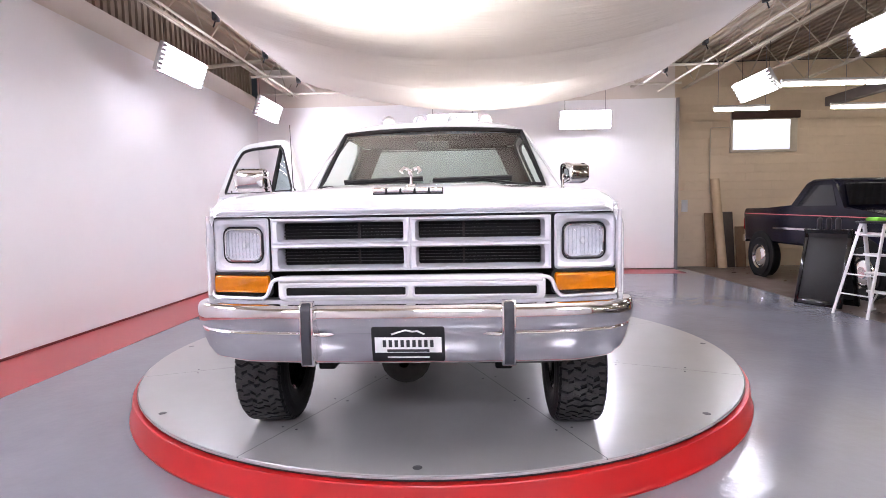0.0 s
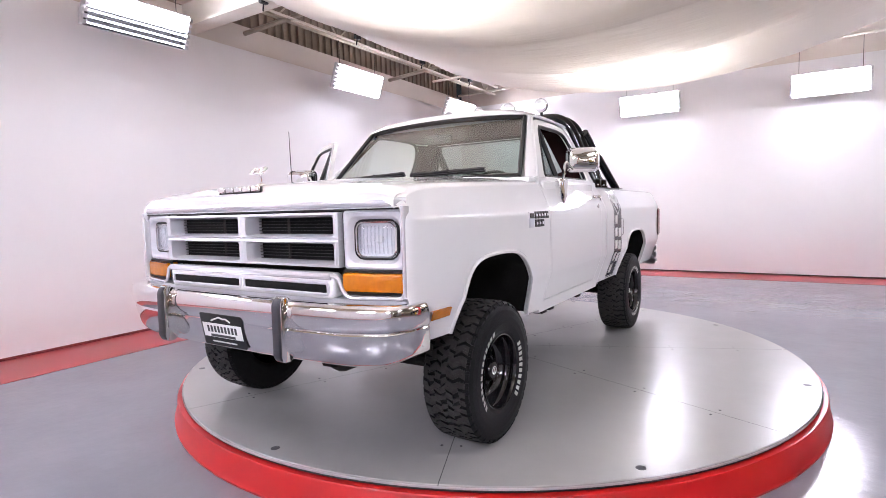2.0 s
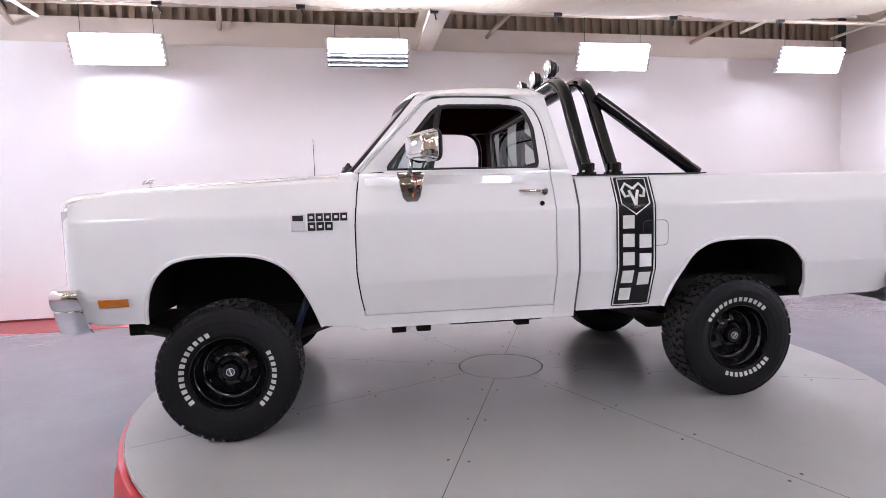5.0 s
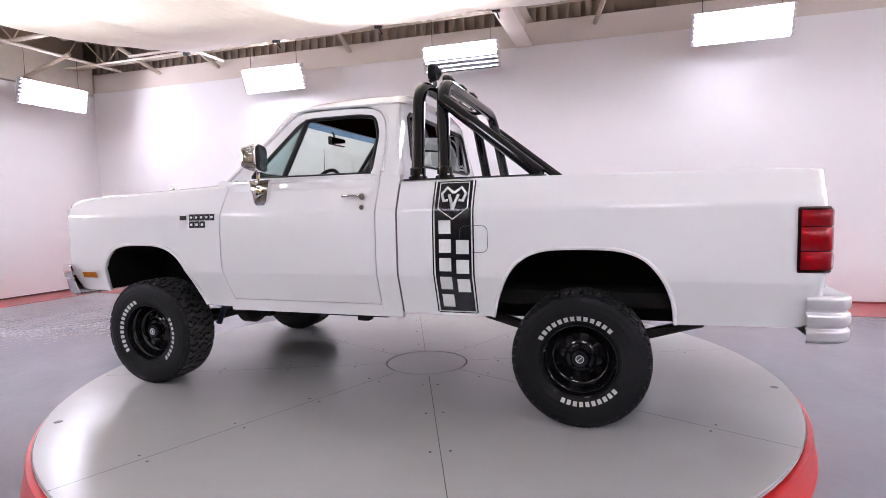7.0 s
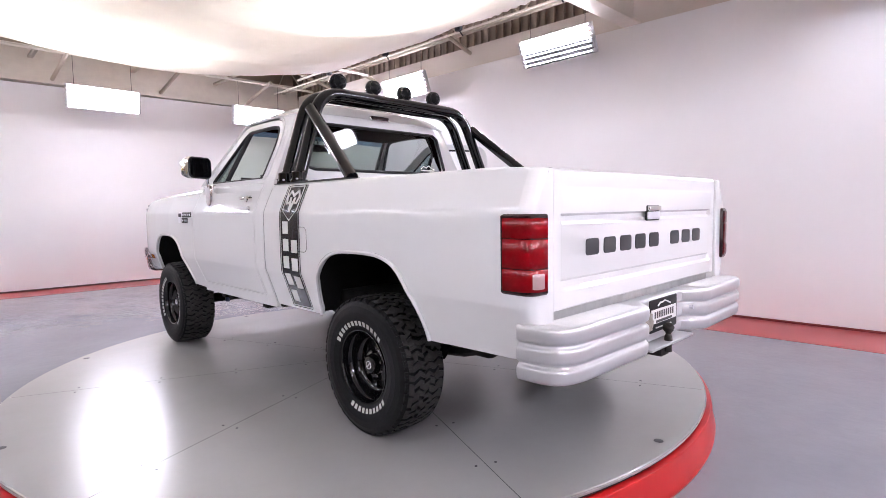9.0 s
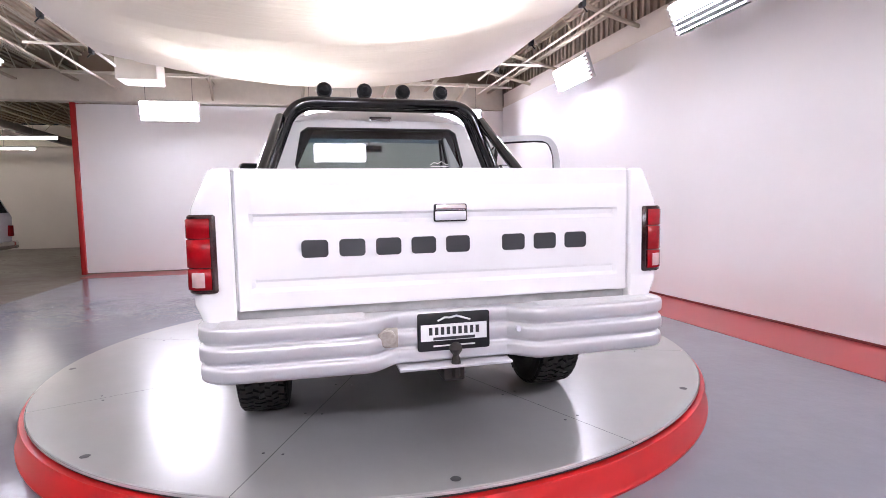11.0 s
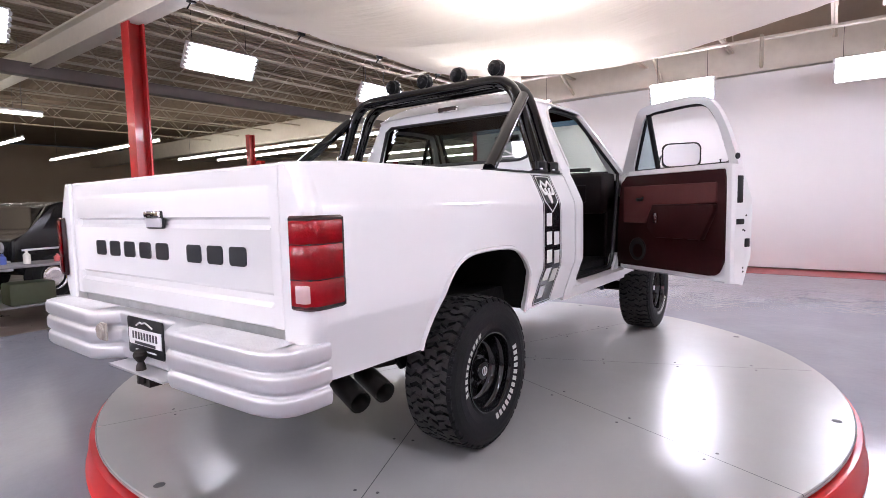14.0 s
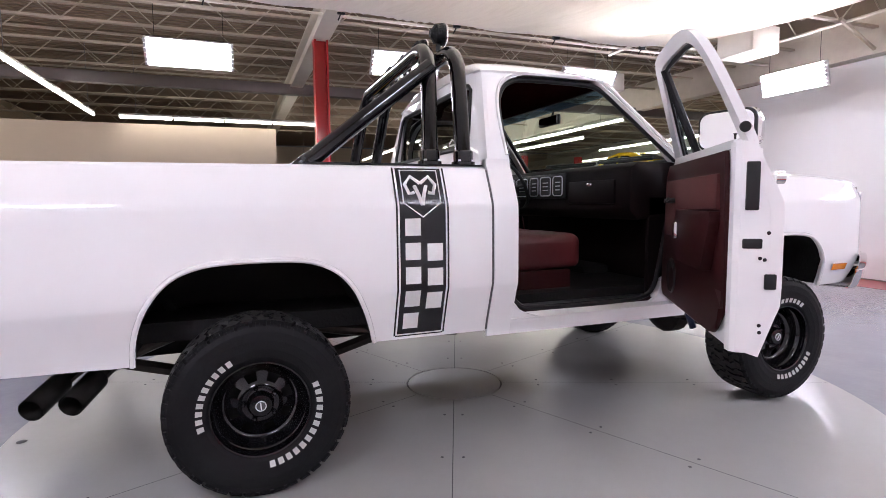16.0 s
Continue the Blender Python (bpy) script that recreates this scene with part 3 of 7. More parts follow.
def canopy():
    """Silk sheet clipped along its edges, hanging deep in the middle over cross lines."""
    x0, x1, y0, y1 = -2.66, 3.62, -4.45, 4.90
    nx, ny = 64, 150
    ridges = ((-3.25, 0.05), (-1.55, 0.07), (0.10, 0.05), (1.65, 0.09), (3.30, 0.10))
    bm = bmesh.new()
    rows = []
    for i in range(nx + 1):
        row = []
        u = i / nx
        for j in range(ny + 1):
            v = j / ny
            ex = min(u, 1 - u) * (x1 - x0)
            ey = min(v, 1 - v) * (y1 - y0)
            y = y0 + v * (y1 - y0)
            bow = 1 - (2 * u - 1) ** 2
            sag = interp(y, [(-4.45, 0.40), (-4.2, 0.47), (-3.0, 0.58), (-1.0, 0.67), (1.0, 0.68), (3.0, 0.66), (4.5, 0.64), (4.90, 0.60)])
            lift_ = sum(h * math.exp(-abs(y - yr - 0.12 * math.sin(5 * u)) / 0.22) for yr, h in ridges)
            z = 3.76 - bow * sag + lift_ * bow ** 0.7
            side = max(0.0, 1 - ex / 0.30)
            sc = abs(math.sin(math.pi * (y - y0) / 1.558)) ** 0.8
            z -= 0.07 * side * sc
            hem = max(0.0, 1 - ey / 0.30)
            z += 0.022 * hem * math.sin(u * 95 + 4 * noise.noise(Vector((u * 9, 0, 2.2)))) * noise.noise(Vector((u * 7, v * 3, 5.0)))
            z += 0.020 * noise.noise(Vector((u * 3.0, v * 16.0, 0.3))) + 0.008 * noise.noise(Vector((u * 24, v * 30, 1.7)))
            wr = max(0.0, 1 - ex / 1.0)
            z += 0.014 * wr * math.sin(2 * math.pi * y / 0.13 + 5 * noise.noise(Vector((u * 4, y, 0)))) * (0.4 + noise.noise(Vector((3.3, y * 0.9, u * 2))))
            near = max(math.exp(-abs(y - yr) / 0.18) for yr, h in ridges)
            z += 0.010 * near * math.sin(2 * math.pi * (u * 34 + y * 1.5)) * max(0.0, noise.noise(Vector((u * 5, y * 0.7, 8.8))) + 0.15)
            x = x0 + u * (x1 - x0) + 0.10 * side * sc * (1 if u < 0.5 else -1)
            # ends bow inwards between their corners
            yy = y + hem * 0.10 * bow * (1 if v < 0.5 else -1)
            row.append((x, yy, z))
        rows.append(row)
    add_grid(bm, rows)
    return bm


cp = thing("canopy", (0.4, 0, 3.86), "white translucent silk sheet hung sagging under the roof", "canopy")
part("silk_sheet", canopy(), SILK, cp, angle=60)
for x in (-2.74, 3.72):
    part("edge_pole", tube([(x, -5.6, 3.84), (x, 6.1, 3.84)], 0.022, 8), WHITE_STEEL, cp, "white pipe")
for y in (-4.56, 5.02):
    part("edge_pole", tube([(-3.6, y, 3.88), (4.6, y, 3.88)], 0.022, 8), WHITE_STEEL, cp, "white pipe")
for x in (-2.70, 3.67):
    for k in range(7):
        y = -4.45 + k * 1.558
        part("clamp", box(x - 0.03, x + 0.03, y - 0.05, y + 0.05, 3.72, 3.84, bev=0.012), BLACK_PLASTIC, cp, "black spring clamp")
        part("clamp_handle", tube([(x, y, 3.74), (x + (0.05 if x > 0 else -0.05), y + 0.03, 3.66)], 0.009, 6), BLACK_PLASTIC, cp)

# ---- light panels ----


def light_panel(tilt, wire, n=6, w=1.10, h=0.375, thin_low=0, glow=TUBE_MAT):
    """Six tube fixture; tubes along local x, faces local -y and down by tilt; wires run straight up."""
    t = thing("light_panel", (0, 0, 0), "bright six tube fluorescent light panel hung from the roof", "light panel", "studio light panels")
    T = Matrix.Rotation(radians(tilt), 4, "X")

    def put(name, bm, material, label=""):
        bmesh.ops.transform(bm, matrix=T, verts=bm.verts[:])
        return part(name, bm, material, t, label)

    put("housing", box(-w / 2 - 0.02, w / 2 + 0.02, 0.02, 0.075, -h / 2 - 0.01, h / 2 + 0.01, bev=0.008), HOUSING, "grey metal housing")
    put("reflector", box(-w / 2, w / 2, 0.012, 0.019, -h / 2, h / 2), mat("reflector_white", (0.85, 0.85, 0.86), rough=0.25))
    # dark sheet added to imitate the unlit lower half of the reflector
    if thin_low:
        put("louvre", box(-w / 2, w / 2, 0.004, 0.011, -h / 2, 0.0), BLACK_PLASTIC, "dark sheet imitating the unlit lower reflector")
    for i in range(n):
        z = -h / 2 + h * (i + 0.5) / n
        put("tube", tube([(-w / 2 + 0.02, -0.012, z), (w / 2 - 0.02, -0.012, z)], 0.006 if i < thin_low else 0.026, 8), glow, "glowing fluorescent tube")
        for s in (-1, 1):
            put("tube_socket", box(s * w / 2 - 0.02, s * w / 2 + 0.02, -0.035, 0.012, z - 0.02, z + 0.02), HOUSING)
    for s in (-1, 1):
        part("hanger", tube([(s * w * 0.4, 0.02, 0.12), (s * w * 0.4, 0.02, wire)], 0.004, 5), BLACK_PLASTIC, t, "thin hanging wire")
    return t


def put_panels(tilt, spots, wire, thin_low=0, glow=TUBE_MAT):
    base = light_panel(tilt, wire, thin_low=thin_low, glow=glow)
    for k, (x, y, z, yaw) in enumerate(spots):
        m = Matrix.Translation((x, y, z)) @ Matrix.Rotation(radians(yaw), 4, "Z")
        if k:
            copy_thing(base, m)
        else:
            base.matrix_basis = m


put_panels(20, [(-3.80, y, 3.55, 90) for y in (3.07, 6.40)], 0.60, glow=TUBE_LONG_MAT)
put_panels(20, [(-3.80, -3.75, 3.55, 90)], 0.60, glow=TUBE_WEST_MAT)
put_panels(24, [(-3.80, -0.55, 3.55, 90)], 0.60, thin_low=3, glow=TUBE_LONG_MAT)
put_panels(30, [(5.25, y, z, -90) for y, z in ((-4.60, 3.60), (-1.10, 3.58), (2.06, 3.47), (5.08, 3.47))], 0.68, glow=TUBE_OPEN_MAT)
put_panels(12, [(x, 7.35, 3.35, 0) for x in (2.85, -0.05)], 0.72, glow=TUBE_ENDS_MAT)
put_panels(12, [(x, -7.3, 3.38, 180) for x in (0.10, 3.3)], 0.70, glow=TUBE_SOUTH_MAT)
put_panels(12, [(-2.77, -7.3, 3.38, 180)], 0.70, glow=TUBE_CORNER_MAT)
put_panels(90, [(-0.55, -0.25, 4.02, 0), (0.55, 3.65, 4.02, 0)], 0.79)
put_panels(90, [(1.05, -3.15, 4.02, 0)], 0.79, glow=TUBE_FRONT_MAT)
for y, x0, x1 in ((7.37, -4.4, 4.9), (-7.32, -4.1, 5.2)):
    setting("ceiling_light_pipe", tube([(x0, y, 4.09), (x1, y, 4.09)], 0.025, 8), WHITE_STEEL, "white pipe that carries the light panels", "pipe")

# garage strip lights


def strip_light(x0, y0, x1, y1, z, n, glow):
    t = thing("strip_light", ((x0 + x1) / 2, (y0 + y1) / 2, z), "long glowing fluorescent strip light under the garage roof", "strip light", "garage strip lights")
    a, b = Vector((x0, y0, z)), Vector((x1, y1, z))
    d = (b - a) / n
    part("channel", tube([a + Vector((0, 0, 0.06)), b + Vector((0, 0, 0.06))], 0.03, 6), HOUSING, t)
    for q in (0.08, 0.92):
        c = a + (b - a) * q
        part("hanger", tube([c + Vector((0, 0, 0.06)), (c.x, c.y, DECK_Z + 0.05)], 0.006, 5), GREY_STEEL, t, "thin hanger rod")
    for i in range(n):
        part("tube", tube([a + d * (i + 0.02), a + d * (i + 0.98)], 0.028, 8), glow, t)
    return t


for a in ((13.2, -4.0, 21.5, -4.0, 3.35, 6), (15.0, -1.34, 22.2, -1.34, 3.35, 5), (7.6, -7.35, 18.6, -7.35, 3.35, 8), (11.0, -8.65, 18.0, -8.65, 3.35, 5), (7.1, -11.8, 14.4, -11.8, 3.35, 5),
          (10.6, -0.45, 10.6, 3.9, 3.33, 4), (5.3, 4.35, 10.5, 4.35, 3.34, 4), (5.2, 6.5, 6.3, 6.5, 3.34, 1), (7.5, 6.55, 11.1, 6.55, 3.34, 3), (9.0, -15.0, 20.0, -15.0, 3.4, 8)):
    strip_light(*a, STRIP_FAR_MAT if a[1] < -1.0 else STRIP_MAT)

# ---- the pickup truck ----
truck = thing("pickup_truck", (0, 0, DISC_Z), "white lifted pickup truck on a turntable with one door open", "pickup truck")


def prof(z):
    """Half width of the body by height."""
    return interp(z, [(0.74, 0.930), (0.80, 0.944), (0.965, 1.002), (0.985, 1.0105), (1.002, 1.0155), (1.06, 1.018), (1.30, 1.018), (1.35, 1.0165), (1.366, 1.0145), (1.378, 1.0105), (1.395, 1.003), (1.43, 0.988), (1.47, 0.969), (1.52, 0.945), (1.545, 0.93), (1.58, 0.925)])


def wf(y):
    return interp(y, [(-2.222, 0.922), (-2.215, 0.931), (-2.195, 0.940), (-2.16, 0.946), (-2.05, 0.954), (-1.8, 0.966), (-1.4, 0.980), (-0.8, 0.985), (0.4, 0.985), (0.5, 0.985), (2.4, 1.0), (2.6, 1.0)])


LEVELS = [0.70, 0.74, 0.77, 0.80, 0.86, 0.92, 0.965, 0.985, 1.002, 1.06, 1.12, 1.18, 1.24, 1.30, 1.35, 1.366, 1.378, 1.395, 1.43, 1.47, 1.50, 1.52, 1.545, 1.58]


def side_skin(s, ys, zlo, zhi, t=0.02, xo=0.0):
    """Outer sheet of a body side between two height lines."""
    bm = bmesh.new()
    rows = []
    for y in ys:
        lo, hi = zlo(y), zhi(y)
        rows.append([(s * (prof(z) * wf(y) + xo), y, z) for z in (min(max(l, lo), hi) for l in [lo] + LEVELS + [hi])])
    add_grid(bm, rows)
    bmesh.ops.remove_doubles(bm, verts=bm.verts[:], dist=1e-4)
    bmesh.ops.dissolve_degenerate(bm, dist=1e-4, edges=bm.edges[:])
    if bm.faces:
        bmesh.ops.recalc_face_normals(bm, faces=bm.faces[:])
        c = sum((f.normal.x * f.calc_area() for f in bm.faces))
        if c * s < 0:
            bmesh.ops.reverse_faces(bm, faces=bm.faces[:])
        bmesh.ops.solidify(bm, geom=bm.faces[:], thickness=t)
    return bm


def steps(a, b, n):
    return [a + (b - a) * i / n for i in range(n + 1)]


FARCH = [(-1.872, 0.835), (-1.865, 0.90), (-1.845, 0.985), (-1.81, 1.07), (-1.755, 1.132), (-1.68, 1.165), (-1.55, 1.177), (-1.37, 1.175), (-1.27, 1.158), (-1.18, 1.115), (-1.115, 1.045), (-1.06, 0.945), (-1.02, 0.84), (-0.995, 0.765)]
RARCH = [(0.985, 0.765), (1.005, 0.85), (1.04, 0.945), (1.09, 1.04), (1.155, 1.105), (1.245, 1.145), (1.35, 1.157), (1.59, 1.157), (1.695, 1.14), (1.78, 1.10), (1.85, 1.02), (1.895, 0.925), (1.915, 0.84), (1.92, 0.765)]


def chaikin(pts, n=2):
    """Rounds a line of points by cutting its corners."""
    for _ in range(n):
        out = [pts[0]]
        for a, b in zip(pts, pts[1:]):
            out.append((a[0] * 0.75 + b[0] * 0.25, a[1] * 0.75 + b[1] * 0.25))
            out.append((a[0] * 0.25 + b[0] * 0.75, a[1] * 0.25 + b[1] * 0.75))
        pts = out + [pts[-1]]
    return pts


FARCH, RARCH = chaikin(FARCH), chaikin(RARCH)


def fender_lo(y):
    if y <= FARCH[0][0]:
        return interp(y, [(-2.222, 1.06), (-2.205, 1.0), (-2.185, 0.92), (-2.15, 0.858), (-2.10, 0.838), (-1.872, 0.835)])
    if y >= FARCH[-1][0]:
        return interp(y, [(-1.00, 0.765), (-0.79, 0.755)])
    return interp(y, FARCH)


def fender_hi(y):
    return interp(y, [(-2.222, 1.412), (-2.214, 1.428), (-2.20, 1.444), (-2.17, 1.462), (-2.12, 1.477), (-2.05, 1.488), (-1.9, 1.499), (-1.5, 1.515), (-0.78, 1.54)])


def bed_lo(y):
    if y <= RARCH[0][0] or y >= RARCH[-1][0]:
        return 0.765 if y < 2 else interp(y, [(1.9, 0.765), (2.45, 0.775), (2.5, 0.80), (2.53, 0.86)])
    return interp(y, RARCH)


def bed_hi(y):
    return 1.532 - 0.010 * (y - 0.45) / 2.0 if y < 2.46 else interp(y, [(2.46, 1.522), (2.535, 1.50)])


def arch_bead(s, arch):
    """Rolled lip round a wheel arch."""
    pts = [(s * (prof(z) * wf(y) + 0.003), y, z) for y, z in arch]
    return tube(pts, 0.011, 6)


def well(s, arch):
    """Black inner wheel well behind an arch."""
    bm = bmesh.new()
    mid = (arch[0][0] + arch[-1][0]) / 2
    rows = []
    for y, z in arch:
        yy, zz = mid + (y - mid) * 1.02, z + 0.012
        rows.append([(s * xx, yy, zz) for xx in (prof(zz) * wf(yy) - 0.014, 0.45)])
    vs = add_grid(bm, rows)
    bm.faces.new([r_[1] for r_ in vs])
    return bm


def door_cut(z):
    """Bow of the gap between fender and door."""
    return interp(z, [(0.75, 0.035), (0.82, 0.025), (0.92, 0.005), (1.05, -0.012), (1.3, -0.012), (1.45, 0.0), (1.55, 0.014), (1.62, 0.02)])


def make_door(s, parent_name="door"):
    """Outer skin with the window frame as one door shell, closed position, on side s."""
    bm = side_skin(s, [-0.785, -0.78, -0.74] + steps(-0.7, 0.22, 10) + [0.27, 0.296, 0.30], lambda y: 0.815, lambda y: 1.58, 0.045)
    # curve the front cut
    for v in bm.verts:
        if v.co.y < -0.70:
            v.co.y += door_cut(v.co.z)
    outer = [(0.302, 1.58), (0.305, 1.72), (0.295, 1.86), (0.262, 1.955), (0.20, 2.005), (0.10, 2.02), (-0.12, 2.025), (-0.31, 2.02), (-0.375, 1.995), (-0.44, 1.93), (-0.59, 1.765), (-0.76, 1.58)]
    inner = [(0.238, 1.59), (0.245, 1.72), (0.243, 1.84), (0.215, 1.93), (0.16, 1.965), (0.08, 1.972), (-0.12, 1.975), (-0.27, 1.972), (-0.325, 1.95), (-0.375, 1.90), (-0.49, 1.765), (-0.625, 1.59)]
    outer, inner = chaikin(outer), chaikin(inner)

    def p3(y, z, d):
        x = interp(z, [(1.58, 0.912), (2.03, 0.705)])
        return (s * (x - d), y, z)

    rows = [[p3(*o, d) for o in outer] for d in (0.0, 0.035)] + [[p3(*o, d) for o in inner] for d in (0.035, 0.006)]
    add_grid(bm, rows, close_u=True)
    # belt top plate
    add_box(bm, *sorted((s * 0.845, s * 0.912)), -0.64, 0.25, 1.560, 1.592)
    add_box(bm, *sorted((s * 0.846, s * 0.935)), -0.74, 0.285, 0.835, 1.56, bev=0.01)
    return bm


def door_extras(door, s, M):
    """Chrome handle, lock, mirror, vent glass and seals of a door; M moves them with it."""
    def put(name, bm, material, label="", angle=32):
        bmesh.ops.transform(bm, matrix=M, verts=bm.verts[:])
        return part(name, bm, material, door, label, angle=angle)

    x = 0.985
    h = bmesh.new()
    add_box(h, *sorted((s * (x + 0.002), s * (x + 0.022))), 0.09, 0.235, 1.452, 1.472, bev=0.008)
    add_lathe(h, [(0, 0.022), (0.03, 0.022), (0.036, 0.017), (0.036, 0)], 16, "x", (s * x - (0.036 if s < 0 else 0), 0.232, 1.455))
    put("handle", h, CHROME, "chrome pull handle")
    put("lock", lathe([(0, 0.016), (0.008, 0.014), (0.008, 0)], 14, "x", (s * (x + 0.012) - (0.008 if s < 0 else 0), 0.222, 1.392)), CHROME, "round chrome lock")
    # vent window
    def wx(z, d=0.02):
        return s * (interp(z, [(1.58, 0.912), (2.03, 0.705)]) - d)

    pts = [(-0.30, 1.965), (-0.385, 1.595), (-0.618, 1.595), (-0.49, 1.762), (-0.375, 1.895), (-0.325, 1.945)]
    bm = bmesh.new()
    bm.faces.new([bm.verts.new((wx(z), y, z)) for y, z in pts])
    put("vent_glass", bm, GLASS_VENT, "greenish quarter window")
    bm = bmesh.new()
    add_tube(bm, [(wx(1.97), -0.295, 1.97), (wx(1.59), -0.378, 1.59)], 0.018, 8)
    add_tube(bm, [(wx(q.y, 0.012), q.x, q.y) for q in rounded([Vector((a, b, 0)) for a, b in [(0.238, 1.592), (0.243, 1.84), (0.20, 1.955), (0.08, 1.970), (-0.27, 1.970), (-0.335, 1.942), (-0.625, 1.592)]], 0.04, 3, True)], 0.0125, 6, closed=True)
    put("window_seal", bm, BLACK_PLASTIC, "black rubber window seal")
    # mirror
    bm = bmesh.new()
    base = prism([(-0.575, 1.578), (-0.42, 1.578), (-0.448, 1.442), (-0.466, 1.418), (-0.525, 1.418), (-0.545, 1.442)], "x", *sorted((s * 0.945, s * 0.985)), bev=0.008)
    put("mirror_base", base, CHROME, "chrome mirror foot")
    if s > 0:
        arm = tube(rounded([(s * 0.965, -0.50, 1.52), (s * 0.985, -0.50, 1.60), (s * 0.985, -0.48, 1.69), (s * 1.04, -0.45, 1.69)], 0.03), 0.011, 8)
    else:
        # folded back along the open door
        arm = tube(rounded([(-0.935, -0.43, 1.585), (-0.955, -0.43, 1.70), (-0.985, -0.36, 1.71)], 0.05), 0.009, 8)
    put("mirror_arm", arm, CHROME)
    if s > 0:
        M = M @ Matrix.Translation((1.095, -0.45, 0)) @ Matrix.Rotation(radians(24), 4, "Z") @ Matrix.Translation((-1.095, 0.45, 0))
    if s < 0:
        M = M @ Matrix.Translation((-0.99, -0.265, 1.685)) @ Matrix.Rotation(radians(-44), 4, "Z") @ Matrix.Diagonal((1.22, 1.1, 1.12, 1.0)) @ Matrix.Translation((1.095, 0.42, -1.70))
    head = prism([(u + s * 1.095, w + 1.70) for u, w in rrect(0.215, 0.160, 0.04)], "y", -0.50, -0.40, bev=0.022, seg=3)
    for v in head.verts:
        if v.co.y < -0.46:
            v.co.x = s * 1.095 + (v.co.x - s * 1.095) * 0.86
            v.co.z = 1.70 + (v.co.z - 1.70) * 0.80
    put("mirror_head", head, CHROME, "chrome door mirror", angle=70)
    put("mirror_back", prism([(u + s * 1.095, w + 1.70) for u, w in rrect(0.212, 0.157, 0.04)], "y", -0.40, -0.388, bev=0.004), BLACK_PLASTIC, "black mirror rim")
    # driver's glass is black: a dark reflection is put into its colour
    put("mirror_glass", prism([(u + s * 1.095, w + 1.70) for u, w in rrect(0.195, 0.138, 0.035)], "y", -0.3885, -0.384), MIRROR if s < 0 else BLACK_GLOSS, "mirror glass" if s < 0 else "mirror glass coloured black for its dark reflection")


HINGE = Vector((-0.955, -0.775, 0))
OPEN = Matrix.Translation(HINGE) @ Matrix.Rotation(radians(58.0), 4, "Z") @ Matrix.Translation(-HINGE)

for s in (1, -1):
    side = "driver" if s > 0 else "passenger"
    # front fender with its top roll
    ys = sorted(set(steps(-2.16, -0.86, 28) + [-2.222, -2.219, -2.21, -2.195, -2.178, -2.145, -2.10, -0.792] + [p[0] for p in FARCH]))
    bm = side_skin(s, ys, fender_lo, fender_hi, 0.02)
    for v in bm.verts:
        if v.co.y > -0.86:
            v.co.y += door_cut(v.co.z) * (v.co.y + 0.86) / 0.068
    rows = []
    for y in [-2.222, -2.21] + steps(-2.195, -0.80, 16):
        z = fender_hi(y)
        x = prof(z) * wf(y)
        rows.append([(s * x, y, z), (s * (x - 0.018), y, z + 0.014), (s * (x - 0.05), y, z + 0.022), (s * 0.79, y, z + 0.026), (s * 0.78, y, z - 0.02)])
    add_grid(bm, rows)
    part("front_fender", bm, WHITE_PAINT, truck, "glossy white front fender", angle=28)
    part("arch_lip", arch_bead(s, FARCH), WHITE_PAINT, truck)
    part("wheel_well", well(s, FARCH), DARK, truck, "black inner wheel well")
    # bed side
    ys = sorted(set(steps(0.444, 2.46, 30) + [2.48, 2.495] + [p[0] for p in RARCH]))
    bm = side_skin(s, ys, bed_lo, bed_hi, 0.02)
    rows = []
    for y in steps(0.444, 2.495, 12):
        z = bed_hi(y)
        x = prof(z) * wf(y)
        rows.append([(s * x, y, z), (s * (x - 0.012), y, z + 0.010), (s * (x - 0.075), y, z + 0.010), (s * (x - 0.085), y, z - 0.03), (s * (x - 0.085), y, 1.24)])
    add_grid(bm, rows)
    # rear corner post
    rows = []
    for z, d in [(q, 0.0) for q in sorted({0.80, 1.505} | {q for q in LEVELS if 0.80 < q < 1.505})] + [(1.5117, 0.0), (1.5185, 0.004), (1.5217, 0.012), (1.522, 0.03)]:
        xo, rr = prof(z) * wf(2.495), 0.053
        arc = [radians(a) for a in (0, 15, 30, 45, 60, 75, 90)]
        rows.append([(s * (xo - rr + (rr - d) * math.cos(a)), 2.495 + (rr - d) * math.sin(a), z) for a in arc] + [(s * 0.90, 2.550 - d, z), (s * 0.866, 2.548 - d, z), (s * (0.858 + d), 2.540 - d, z), (s * (0.858 + d), 2.495, z)])
    vs = add_grid(bm, rows)
    bm.faces.new(vs[-1])
    part("bed_side", bm, WHITE_PAINT, truck, "glossy white cargo bed side", angle=28)
    part("arch_lip", arch_bead(s, RARCH), WHITE_PAINT, truck)
    part("wheel_well", well(s, RARCH), DARK, truck, "black inner wheel well")
    # sill, cowl side and rear cab corner
    bm = side_skin(s, steps(-0.80, 0.306, 8), lambda y: 0.735, lambda y: 0.809, 0.06)
    part("rocker_sill", bm, WHITE_PAINT, truck, angle=50)
    bm = side_skin(s, [0.307, 0.33, 0.37, 0.41, 0.426, 0.431], lambda y: 0.735, lambda y: 1.58, 0.02)
    rows = []
    edge = [(1.58, 0.308), (1.72, 0.312), (1.86, 0.302), (1.955, 0.27), (2.005, 0.205), (2.035, 0.10)]
    for z, y in chaikin(edge):
        x = interp(z, [(1.58, 0.912), (2.03, 0.705)])
        yb = interp(z, [(1.58, 0.425), (2.05, 0.355)])
